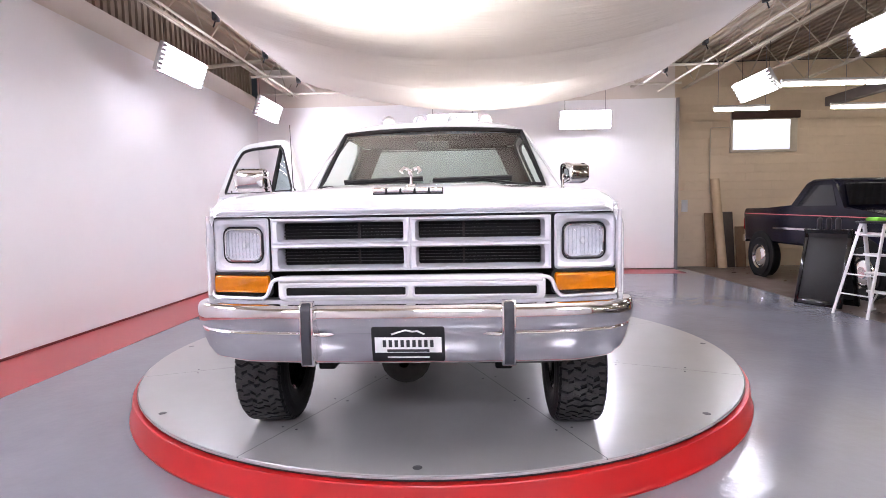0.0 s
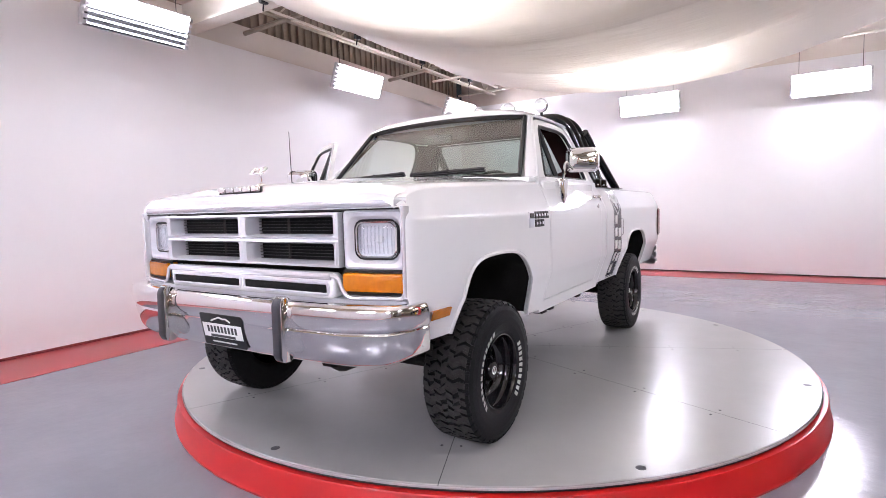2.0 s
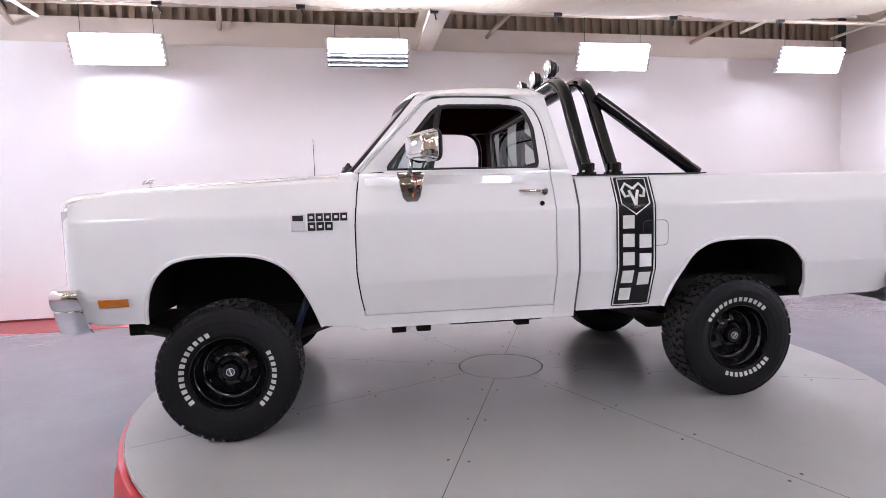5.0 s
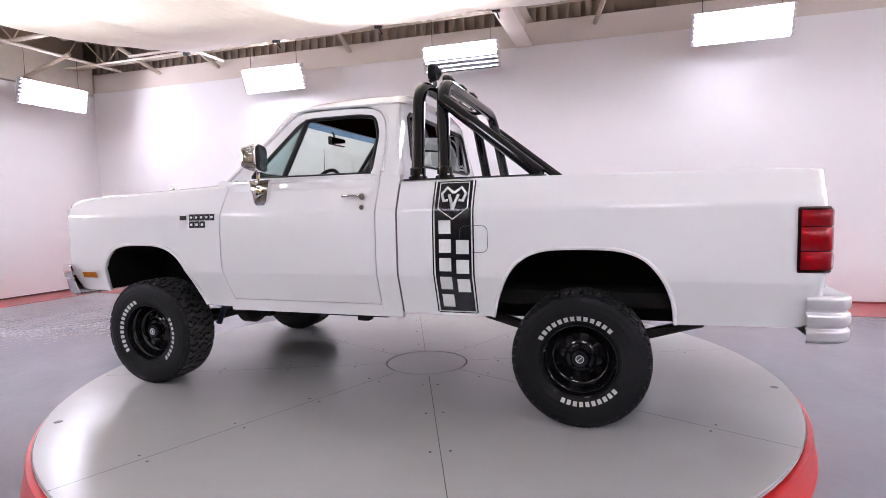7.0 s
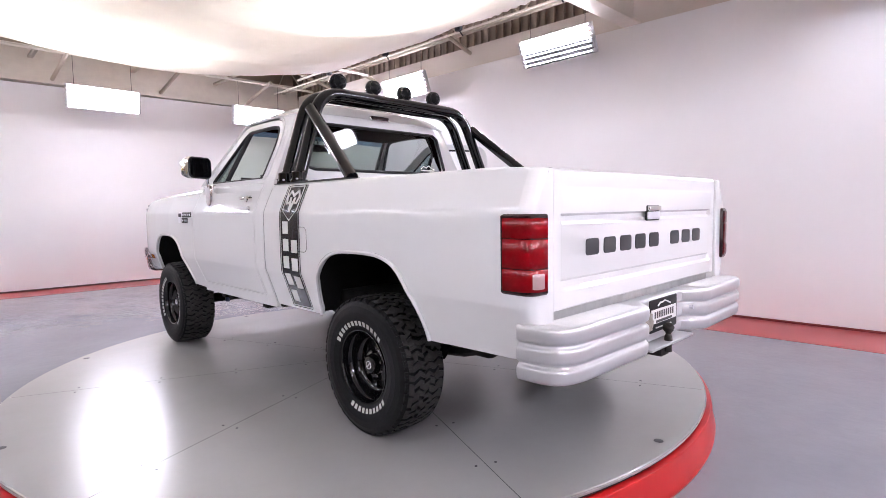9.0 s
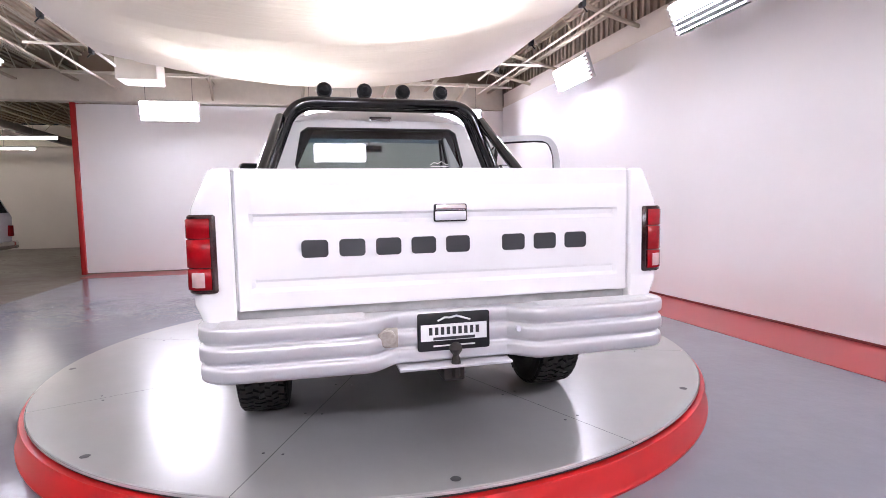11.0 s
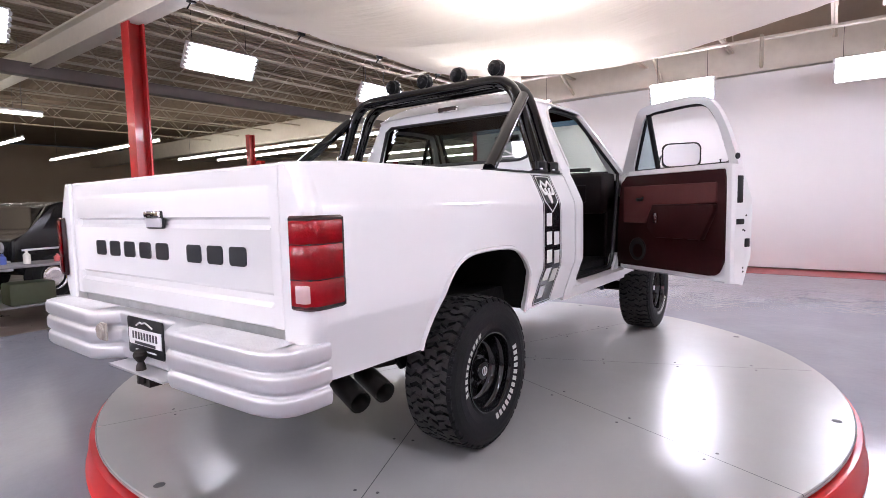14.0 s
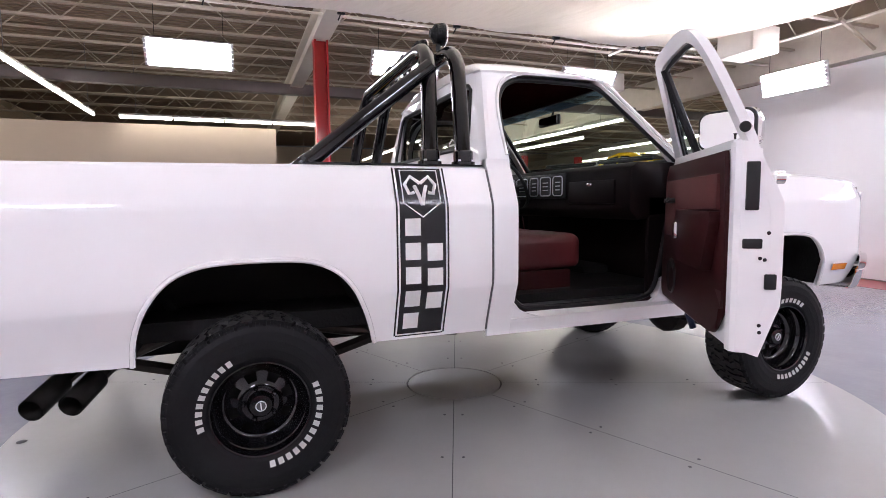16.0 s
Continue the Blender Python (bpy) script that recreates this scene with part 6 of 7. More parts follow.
# side stripes with plain blocks
for s in (1, -1):
    def strip_mesh(y0, y1, z0, z1, off):
        bm = bmesh.new()
        zs = sorted({z0, z1} | {z for z in LEVELS if z0 < z < z1})
        add_grid(bm, [[(s * (prof(z) * wf(y) + off), y, z) for z in zs] for y in steps(y0, y1, 2)])
        return bm

    st = part("side_stripe", strip_mesh(0.672, 0.882, 0.79, 1.528, 0.0018), DECAL_BLACK, truck, "black vertical side stripe decal with pale blocks")
    for a, b in ((0.656, 0.664), (0.890, 0.898)):
        part("stripe_border", strip_mesh(a, b, 0.782, 1.53, 0.0018), DECAL_BLACK, st)
    part("stripe_border", strip_mesh(0.664, 0.890, 0.778, 0.784, 0.0018), DECAL_BLACK, st)
    for count, z0, z1, near, far in ((5, 0.815, 1.309, (0.695, 0.765), (0.789, 0.859)), (3, 0.905, 1.199, (0.795, 0.868), (0.686, 0.759))):
        q = near if s > 0 else far
        for a, b, *_ in letter_bars([count], z0, z1, 0, 1, 0.42):
            part("stripe_block", strip_mesh(q[0], q[1], a, b, 0.003), WHITE_LETTER, st, "pale plain block")
    # plain shield
    sh = [(0.692, 1.518), (0.862, 1.518), (0.862, 1.375), (0.777, 1.315), (0.692, 1.375)]
    part("shield_outline", tube([(s * (prof(z) * wf(y) + 0.002), y, z) for y, z in sh], 0.004, 5, closed=True), WHITE_LETTER, st, "pale shield outline")
    for pts in ([(0.777, 1.46), (0.735, 1.49), (0.707, 1.455), (0.722, 1.415), (0.745, 1.42)], [(0.777, 1.46), (0.819, 1.49), (0.847, 1.455), (0.832, 1.415), (0.809, 1.42)], [(0.75, 1.45), (0.765, 1.41), (0.777, 1.365)], [(0.804, 1.45), (0.789, 1.41), (0.777, 1.365)]):
        part("shield_mark", tube([(s * (prof(z) * wf(y) + 0.001), y, z) for y, z in pts], 0.009, 6), WHITE_LETTER, st, "pale curved mark")
    # fender badge, plain
    def skin_block(y0, y1, z0, z1, h):
        bm = bmesh.new()
        zs = [z0, z0 + 0.002, z1 - 0.002, z1]
        add_grid(bm, [[(s * (prof(z) * wf(y) + (0.0 if q in (0, 3) or e else h)), y, z) for q, z in enumerate(zs)] for y, e in ((y0, 1), (y0 + 0.002, 0), (y1 - 0.002, 0), (y1, 1))])
        return bm

    fb_ = part("fender_badge", skin_block(-1.125, -1.055, 1.284, 1.374, 0.006), SATIN, truck, "silver and black fender badge of plain bars")
    for z0, z1, nn, yy in ((1.332, 1.374, 5, -0.838), (1.284, 1.328, 3, -0.915)):
        for a, b, *_ in letter_bars([nn], -1.042, yy, 0, 1, 0.12):
            part("badge_bar", skin_block(a, b, z0, z1, 0.006), BLACK_PLASTIC, fb_)
            part("badge_bar", skin_block(a + 0.010, b - 0.008, z0 + 0.013, z1 - 0.013, 0.008), SATIN, fb_)
    part("badge_bar", skin_block(-1.118, -1.062, 1.335, 1.366, 0.008), BLACK_PLASTIC, fb_)
    if s > 0:
        # fuel door outline
        part("fuel_door", tube([(s * (prof(1.205 + w) * wf(0.9 + u) + 0.0005), 0.895 + u, 1.205 + w) for u, w in rrect(0.155, 0.145, 0.03)], 0.0018, 5, closed=True), JOINT, truck, "thin rounded fuel door gap")

# roll bar
for j, (yb, yt) in enumerate(((0.535, 0.475), (0.70, 0.625))):
    pts = rounded([(0.885, yb, 1.555), (0.665, yt, 2.145), (-0.665, yt, 2.145), (-0.885, yb, 1.555)], 0.16, 7)
    rbar = part("roll_bar_hoop", tube(pts, 0.039, 14), BLACK_GLOSS, truck, "glossy black roll bar hoop", angle=60)
    for sx in (-1, 1):
        part("foot", lathe([(1.549, 0.055), (1.562, 0.055), (1.566, 0.046), (1.61, 0.046), (1.616, 0.04)], 16, "z", (sx * 0.885, yb, 0)), BLACK_GLOSS, rbar, "black flanged foot")
        for a in (45, 135, 225, 315):
            part("bolt", lathe([(1.562, 0.009), (1.572, 0.009), (1.572, 0)], 6, "z", (sx * 0.885 + 0.042 * math.cos(radians(a)), yb + 0.042 * math.sin(radians(a)), 0)), SATIN, rbar)
for sx in (-1, 1):
    part("roll_bar_brace", tube([(sx * 0.755, 0.65, 2.02), (sx * 0.87, 1.245, 1.548)], 0.036, 14), BLACK_GLOSS, truck, "glossy black diagonal brace")
    part("roll_bar_tie", tube([(sx * 0.48, 0.485, 2.143), (sx * 0.48, 0.62, 2.143)], 0.014, 10), BLACK_GLOSS, truck)
for x in (-0.475, -0.17, 0.13, 0.435):
    lamp = part("roof_lamp", lathe([(0.468, 0.054), (0.472, 0.058), (0.488, 0.058), (0.494, 0.054), (0.512, 0.048), (0.518, 0.050), (0.530, 0.034), (0.538, 0.022), (0.545, 0.020), (0.548, 0.0)], 20, "y", (x, 0, 2.262)), LAMP_SHELL, truck, "round off-road lamp with a black shell", angle=50)
    part("lens", lathe([(0.469, 0.055), (0.463, 0.047), (0.460, 0.03), (0.459, 0.0)], 20, "y", (x, 0, 2.262)), LAMP_GLASS, lamp, "clear lamp glass", angle=60)
    part("chrome_rim", tube([(x + 0.057 * math.cos(2 * math.pi * k / 20), 0.468, 2.262 + 0.057 * math.sin(2 * math.pi * k / 20)) for k in range(20)], 0.006, 6, closed=True), CHROME, lamp)
    part("stem", tube([(x, 0.50, 2.205), (x, 0.50, 2.175)], 0.014, 8), BLACK_PLASTIC, lamp)

# ---- wheels ----


def tyre_mesh():
    """Carcass with interlocking tread blocks; slot 0 wall rubber, slot 1 worn block tops."""
    bm = bmesh.new()
    seg = 160
    wall = [(-0.125, 0.198), (-0.140, 0.225), (-0.149, 0.262), (-0.151, 0.300), (-0.146, 0.336), (-0.137, 0.358), (-0.124, 0.369)]
    tread = [(-0.090, 0.3725), (-0.053, 0.374), (-0.017, 0.375), (0.017, 0.375), (0.053, 0.374), (0.090, 0.3725)]
    full = wall + tread + [(-a, r) for a, r in wall[::-1]]
    rnd = random.Random(5)
    zig = [0.0, 0.6, -0.5, 0.45, -0.55, 0.5, -0.6, 0.0]
    rows = []
    for i, (a, r) in enumerate(full):
        inner = 7 <= i <= 12
        tw = zig[i - 6] if 6 <= i <= 13 else 0.0
        row = []
        for k in range(seg):
            w = 2 * math.pi * (k + tw + (rnd.uniform(-0.42, 0.42) if inner else 0.0)) / seg
            row.append((a + (rnd.uniform(-0.007, 0.007) if inner else 0.0), r * math.cos(w), r * math.sin(w)))
        rows.append(row)
    cuts = []
    for ti in range(7):
        k, cut = rnd.randrange(3), set()
        while k < seg:
            cut.add(k)
            k += rnd.choice((3, 3, 4, 4, 5))
        cuts.append(cut)
    add_grid(bm, rows, close_v=True)
    bm.faces.ensure_lookup_table()
    blocks, fid = [], 0
    for i in range(len(full) - 1):
        for k in range(seg):
            f = bm.faces[fid]
            fid += 1
            ti = i - 6
            if 0 <= ti <= 6:
                if k not in cuts[ti]:
                    blocks.append(f)
            elif i in (5, 13) and k % 4 in (0, 1, 2):
                blocks.append(f)
    faces = blocks
    bmesh.ops.inset_individual(bm, faces=faces, thickness=0.0026)
    for f in faces:
        c = f.calc_center_median()
        d = Vector((0, c.y, c.z)).normalized()
        for v in f.verts:
            v.co += d * (0.0125 if abs(c.x) < 0.126 else 0.011) + Vector((rnd.uniform(-0.0012, 0.0012), 0, 0))
        f.material_index = 1 if abs(c.x) < 0.126 else 0
    for f in bm.faces:
        f.smooth = False
    return bm


def rim_mesh():
    bm = bmesh.new()
    seg = 48
    profs = [(0.130, 0.200), (0.139, 0.206), (0.137, 0.199), (0.118, 0.192), (0.098, 0.190), (0.085, 0.178), (0.072, 0.176), (0.040, 0.166), (0.030, 0.158), (0.026, 0.150)]
    add_lathe(bm, [(-0.12, 0.20)] + [(-0.1, 0.17)] + [(0.03, 0.168)], seg)
    add_lathe(bm, profs, seg)
    # pierced disc face
    face = [(0.026, 0.150), (0.034, 0.138), (0.040, 0.098), (0.046, 0.085)]
    rows = []
    for a, r in face:
        rows.append([(a, r * math.cos(2 * math.pi * k / seg), r * math.sin(2 * math.pi * k / seg)) for k in range(seg)])
    vs = [[bm.verts.new(p) for p in row] for row in rows]
    for i in range(3):
        for k in range(seg):
            if i == 1 and k % 6 in (0, 1, 2):
                continue
            bm.faces.new((vs[i][k], vs[i + 1][k], vs[i + 1][(k + 1) % seg], vs[i][(k + 1) % seg]))
    add_lathe(bm, [(0.046, 0.085), (0.052, 0.078), (0.050, 0.060), (0.052, 0.056)], seg)
    bmesh.ops.remove_doubles(bm, verts=bm.verts[:], dist=1e-5)
    return bm


def arc_bars(n, r0, r1, a0, a1, x, lean=0.0, gap=0.35):
    """Plain curved bars on the tyre wall."""
    bm = bmesh.new()
    step = (a1 - a0) / n
    for k in range(n):
        b0, b1 = a0 + step * k, a0 + step * (k + 1 - gap)
        rows = []
        for q in range(3):
            a = radians(b0 + (b1 - b0) * q / 2)
            rows.append([(x - 0.004, r0 * math.sin(a), r0 * math.cos(a)), (x + 0.0015, r0 * math.sin(a), r0 * math.cos(a)), (x + lean + 0.0015, r1 * math.sin(a), r1 * math.cos(a)), (x + lean - 0.004, r1 * math.sin(a), r1 * math.cos(a))])
        add_grid(bm, rows)
    return bm


bmw = rim_mesh()
wheel = part("wheel", bmw, BLACK_RIM, truck, "black steel wheel with pierced disc and white lettered tyre", angle=35)
ty = part("tyre", tyre_mesh(), RUBBER, wheel, "knobby black all-terrain tyre", clean=False)
ty.data.materials.append(TREAD)
for n, a0, a1 in ((13, -62, 48), (10, 127, 207)):
    for k in range(n):
        st_ = (a1 - a0) / n
        part("tyre_bar", arc_bars(1, 0.229, 0.255, a0 + st_ * k, a0 + st_ * (k + 1), 0.141, 0.0065, 0.36), TYRE_LETTER, wheel, "raised white plain bar")
part("hub_cap", lathe([(0.046, 0.058), (0.075, 0.054), (0.088, 0.046), (0.092, 0.0)], 24, "x"), BLACK_RIM, wheel, "black centre cap", angle=30)
part("cap_mark", lathe([(0.092, 0.020), (0.0935, 0.019), (0.0935, 0.0)], 16, "x"), mat("dull_emblem", (0.10, 0.10, 0.105), rough=0.3, metal=0.6), wheel, "small dull emblem disc")
part("cap_ring", tube([(0.0935, 0.021 * math.cos(2 * math.pi * k / 20), 0.021 * math.sin(2 * math.pi * k / 20)) for k in range(20)], 0.0022, 6, closed=True), SATIN, wheel, "small silver ring with a slash")
part("cap_slash", tube([(0.0945, -0.012, -0.012), (0.0945, 0.012, 0.012)], 0.003, 6), SATIN, wheel)
part("brake_drum", lathe([(-0.06, 0.145), (0.0, 0.145), (0.006, 0.12), (0.006, 0.0)], 28, "x"), DARK, wheel, "brown brake drum")
for k in range(5):
    a = 2 * math.pi * k / 5 + 0.3
    part("lug_nut", lathe([(0.046, 0.011), (0.066, 0.010), (0.070, 0.005), (0.070, 0.0)], 6, "x", (0, 0.071 * math.cos(a), 0.071 * math.sin(a))), BLACK_RIM, wheel)
HUBZ = DISC_Z + 0.3665
for o in [wheel] + list(wheel.children):
    o.data.transform(Matrix.Diagonal((0.92, 0.947, 0.947, 1.0)))
for x, y, yaw, spin in ((0.858, -1.477, 0, 66), (-0.895, -1.47, 180, 10), (0.858, 1.452, 0, 0), (-0.876, 1.468, 180, -129)):
    m = Matrix.Translation((x, y, HUBZ)) @ Matrix.Rotation(radians(yaw), 4, "Z") @ Matrix.Rotation(radians(spin), 4, "X")
    if (x, y) == (0.858, -1.477):
        wheel.matrix_basis = m
    else:
        copy_thing(wheel, m)

# ---- chassis ----
for sx in (-1, 1):
    part("frame_rail", box(sx * 0.42 - 0.04, sx * 0.42 + 0.04, -2.15, 2.45, 0.68, 0.82, bev=0.01), DARK, truck, "black frame rail")
    part("leaf_spring", tube([(sx * 0.52, 0.85, 0.70), (sx * 0.52, 1.2, 0.60), (sx * 0.52, 1.46, 0.57), (sx * 0.52, 1.75, 0.60), (sx * 0.52, 2.1, 0.70)], 0.03, 6), RUSTY, truck)
    part("leaf_spring", tube([(sx * 0.46, -2.05, 0.72), (sx * 0.46, -1.7, 0.62), (sx * 0.46, -1.46, 0.60), (sx * 0.46, -1.2, 0.62), (sx * 0.46, -0.9, 0.72)], 0.03, 6), RUSTY, truck)
    part("shock_absorber", tube([(sx * 0.58, -1.22, 0.55), (sx * 0.53, -1.06, 0.98)], 0.022, 8), mat("blue_shock", (0.012, 0.022, 0.06), rough=0.5), truck, "blue shock absorber")
    part("shock_absorber", tube([(sx * 0.55, 1.60, 0.55), (sx * 0.50, 1.85, 0.95)], 0.025, 8), DARK, truck)
for y, dx in ((-1.46, 0.12), (1.46, 0.0)):
    part("axle", tube([(-0.78, y, HUBZ), (0.78, y, HUBZ)], 0.045, 10), DARK, truck)
    part("differential", lathe([(-0.15, 0.03), (-0.12, 0.10), (-0.05, 0.15), (0.05, 0.15), (0.12, 0.10), (0.15, 0.03)], 18, "y", (-dx, y, HUBZ)), RUSTY, truck, "axle differential housing")
part("driveshaft", tube([(0, -0.2, 0.66), (0, 1.35, 0.60)], 0.035, 10), DARK, truck)
part("transfer_case", box(-0.22, 0.22, -0.5, 0.15, 0.62, 0.82, bev=0.04), DARK, truck)
part("skid_crossmember", box(-0.45, 0.45, -0.15, 0.0, 0.645, 0.70, bev=0.01), RUSTY, truck)
part("engine_pan", box(-0.25, 0.25, -1.9, -0.6, 0.72, 0.95, bev=0.04), DARK, truck)
part("underbody", box(-0.80, 0.80, -0.95, 2.42, 0.82, 0.90), DARK, truck, "black underbody panel")
part("fuel_tank", box(0.48, 0.82, -0.3, 0.3, 0.70, 0.82, bev=0.03), DARK, truck)
for k, (x, y1, z1) in enumerate(((-0.905, 2.255, 0.636), (-0.915, 2.13, 0.640))):
    e = Vector((x, y1, z1))
    d = Vector((-0.93, 0.27, -0.23)).normalized()
    pts = rounded([(-0.40 - 0.05 * k, 0.4, 0.66), (-0.44 - 0.05 * k, 1.0, 0.72), (-0.46 - 0.06 * k, 1.55, 0.86), (-0.50 - 0.06 * k, 1.85 - 0.10 * k, 0.82), e - d * 0.34, e - d * 0.10], 0.15)
    ex = part("exhaust_pipe", tube(pts, 0.030, 10), EXHAUST, truck, "steel side exhaust pipe")
    tip = bmesh.new()
    add_tube(tip, [e - d * 0.19, e - d * 0.18, e], [0.032, 0.044, 0.044], 16, cap=False)
    add_tube(tip, [e, e - d * 0.15], 0.038, 16, cap=False)
    part("exhaust_tip", tip, EXHAUST_IN, ex, "plain black round tip")
for y in (-0.62, -0.48, 0.1):
    part("bracket", box(0.80, 0.87, y, y + 0.08, 0.69, 0.735, bev=0.006), DARK, truck)

# ---- the garage beyond ----
RED_PIN = mat("red_pinstripe", (0.6, 0.12, 0.12), rough=0.4)
CAR_GLASS = mat("dark_car_glass", (0.010, 0.011, 0.013), rough=0.05, spec=0.4)


def vehicle(name, label, category, M, color_mat, prof2, hw, belt, roof_k, glass, wheels, r, lower=None, roofrack=None, bumper_mat=CHROME, stripe=None, rim_mat=CHROME, pin=None, lower_mat=BLACK_PLASTIC):
    """A parked vehicle: side outline run across its width and drawn in above the belt line. Local x is forward."""
    v = thing(name, M.translation, label, category)
    top = max(p[1] for p in prof2)

    def shape(bm, lim=0.0):
        for q in bm.verts:
            z = q.co.z
            if z > belt:
                q.co.y *= 1 - (1 - roof_k) * (z - belt) / (top - belt)
            else:
                q.co.y *= 1 - 0.06 * ((belt - z) / belt) ** 2
        return bm

    def put(nm, bm, m, parent, lb="", angle=35):
        bmesh.ops.transform(bm, matrix=M, verts=bm.verts[:])
        return part(nm, bm, m, parent, lb, angle=angle)

    put("body", shape(prism(prof2, "y", -hw, hw, bev=0.045, seg=3)), color_mat, v)
    if lower:
        put("lower_panel", shape(prism(lower, "y", -hw - 0.004, hw + 0.004, bev=0.01)), lower_mat, v, "lower body panel")
    if stripe:
        for s in (-1, 1):
            put("side_trim", shape(prism(stripe, "y", *sorted((s * hw, s * (hw + 0.008))))), bumper_mat, v, "bright side trim")
    if pin:
        for s in (-1, 1):
            put("pinstripe", shape(prism(pin, "y", *sorted((s * hw, s * (hw + 0.004))))), RED_PIN, v, "thin red pinstripe")
    for poly in glass["side"]:
        for s in (-1, 1):
            put("side_window", shape(prism(poly, "y", *sorted((s * (hw - 0.02), s * (hw + 0.006))))), CAR_GLASS, v, "dark side window")
    for (xa, za), (xb, zb) in glass["ends"]:
        bm = bmesh.new()
        d = Vector((zb - za, 0, -(xb - xa))).normalized() * 0.012
        if (xa + xb) < 0 and d.x > 0 or (xa + xb) > 0 and d.x < 0:
            d = -d
        rows = []
        for x, z in ((xa, za), (xb, zb)):
            k = hw * (1 - (1 - roof_k) * max(0, z - belt) / (top - belt)) - 0.10
            rows.append([(x + d.x, -k, z + d.z), (x + d.x, k, z + d.z)])
        add_grid(bm, rows)
        put("end_window", bm, CAR_GLASS, v, "dark windscreen or rear window")
    xs = [p[0] for p in prof2]
    for x, z in ((max(xs), 0.0), (min(xs), 0.0)):
        zc = 0.55 * belt
        put("bumper", box(*sorted((x - 0.05 * (1 if x > 0 else -1), x + 0.10 * (1 if x > 0 else -1))), -hw + 0.03, hw - 0.03, zc - 0.09, zc + 0.07, bev=0.03), bumper_mat, v, "bumper")
    for s in (-1, 1):
        put("headlight", lathe([(0, 0.09), (0.03, 0.08), (0.05, 0.0)], 16, "x", (max(xs) - 0.01, s * hw * 0.72, belt * 0.80)), LAMP_GLASS, v, "round clear headlight")
        put("tail_lamp", box(min(xs) - 0.015, min(xs) + 0.05, *sorted((s * hw * 0.80, s * (hw - 0.02))), belt * 0.68, belt * 0.86, bev=0.01), RED_LENS, v, "red tail lamp")
    for x in wheels:
        for s in (-1, 1):
            put("wheel_arch", lathe([(0, r * 1.22), (0.012, r * 1.2), (0.012, 0.0)] if s > 0 else [(-0.012, 0.0), (-0.012, r * 1.2), (0, r * 1.22)], 28, "y", (x, s * hw * 0.985, r * 1.08)), DARK, v, "dark wheel arch")
            w = put("wheel", lathe([(0.0, 0.0), (0.02, r * 0.2), (0.01, r * 0.4), (-0.03, r * 0.52), (0.02, r * 0.6), (0.0, r * 0.62)] if s > 0 else [(0.0, 0.0), (-0.02, r * 0.2), (-0.01, r * 0.4), (0.03, r * 0.52), (-0.02, r * 0.6), (0.0, r * 0.62)], 24, "y", (x, s * (hw + 0.01), r)), rim_mat, v, "bright wheel rim")
            put("tyre", lathe([(-0.20 * s, r * 0.6), (-0.21 * s, r * 0.92), (-0.17 * s, r), (-0.03 * s, r), (0.02 * s, r * 0.92), (0.015 * s, r * 0.6)], 32, "y", (x, s * hw, r)), RUBBER, w, "black tyre")
    return v


def placed(x, y, z, yaw):
    return Matrix.Translation((x, y, z)) @ Matrix.Rotation(radians(yaw), 4, "Z")


CAR_WHITE = mat("grey_white_car_paint", (0.62, 0.61, 0.63), rough=0.25, coat=0.8, noise_amt=0.03)
CAR_BLUE = mat("dark_blue_car_paint", (0.005, 0.005, 0.014), rough=0.18, coat=0.0, spec=0.18, noise_amt=0.1)
CAR_BLACK = mat("black_car_paint", (0.005, 0.005, 0.006), rough=0.22, coat=0.0, spec=0.35, noise_amt=0.1)
CAR_GREEN = mat("green_car_paint", (0.010, 0.085, 0.045), rough=0.35, coat=0.6, noise_amt=0.2)
CAR_YELLOW = mat("yellow_car_paint", (0.75, 0.48, 0.02), rough=0.25, coat=0.8, noise_amt=0.05)
CAR_TEAL = mat("teal_car_paint", (0.10, 0.36, 0.38), rough=0.25, coat=0.8)

vehicle("suburban_wagon", "white lifted long wagon with black lower body parked in the garage", "car", placed(10.05, -7.85, 0, 0), CAR_WHITE,
        [(-3.10, 0.62), (2.6, 0.62), (2.68, 0.75), (2.66, 1.15), (2.55, 1.24), (1.35, 1.30), (0.75, 1.84), (0.55, 1.90), (-2.70, 1.92), (-2.92, 1.87), (-3.14, 1.30)], 0.98, 1.30, 0.86,
        {"side": [[(1.12, 1.36), (0.72, 1.76), (0.06, 1.78), (0.06, 1.36)], [(-0.10, 1.36), (-0.10, 1.78), (-1.06, 1.78), (-1.06, 1.36)], [(-1.30, 1.36), (-1.30, 1.78), (-2.62, 1.78), (-2.78, 1.36)]], "ends": [((1.27, 1.34), (0.80, 1.80)), ((-3.10, 1.38), (-2.94, 1.80))]},
        (-1.70, 1.72), 0.42, lower=[(-3.08, 0.60), (2.58, 0.60), (2.62, 0.86), (-3.10, 0.86)])
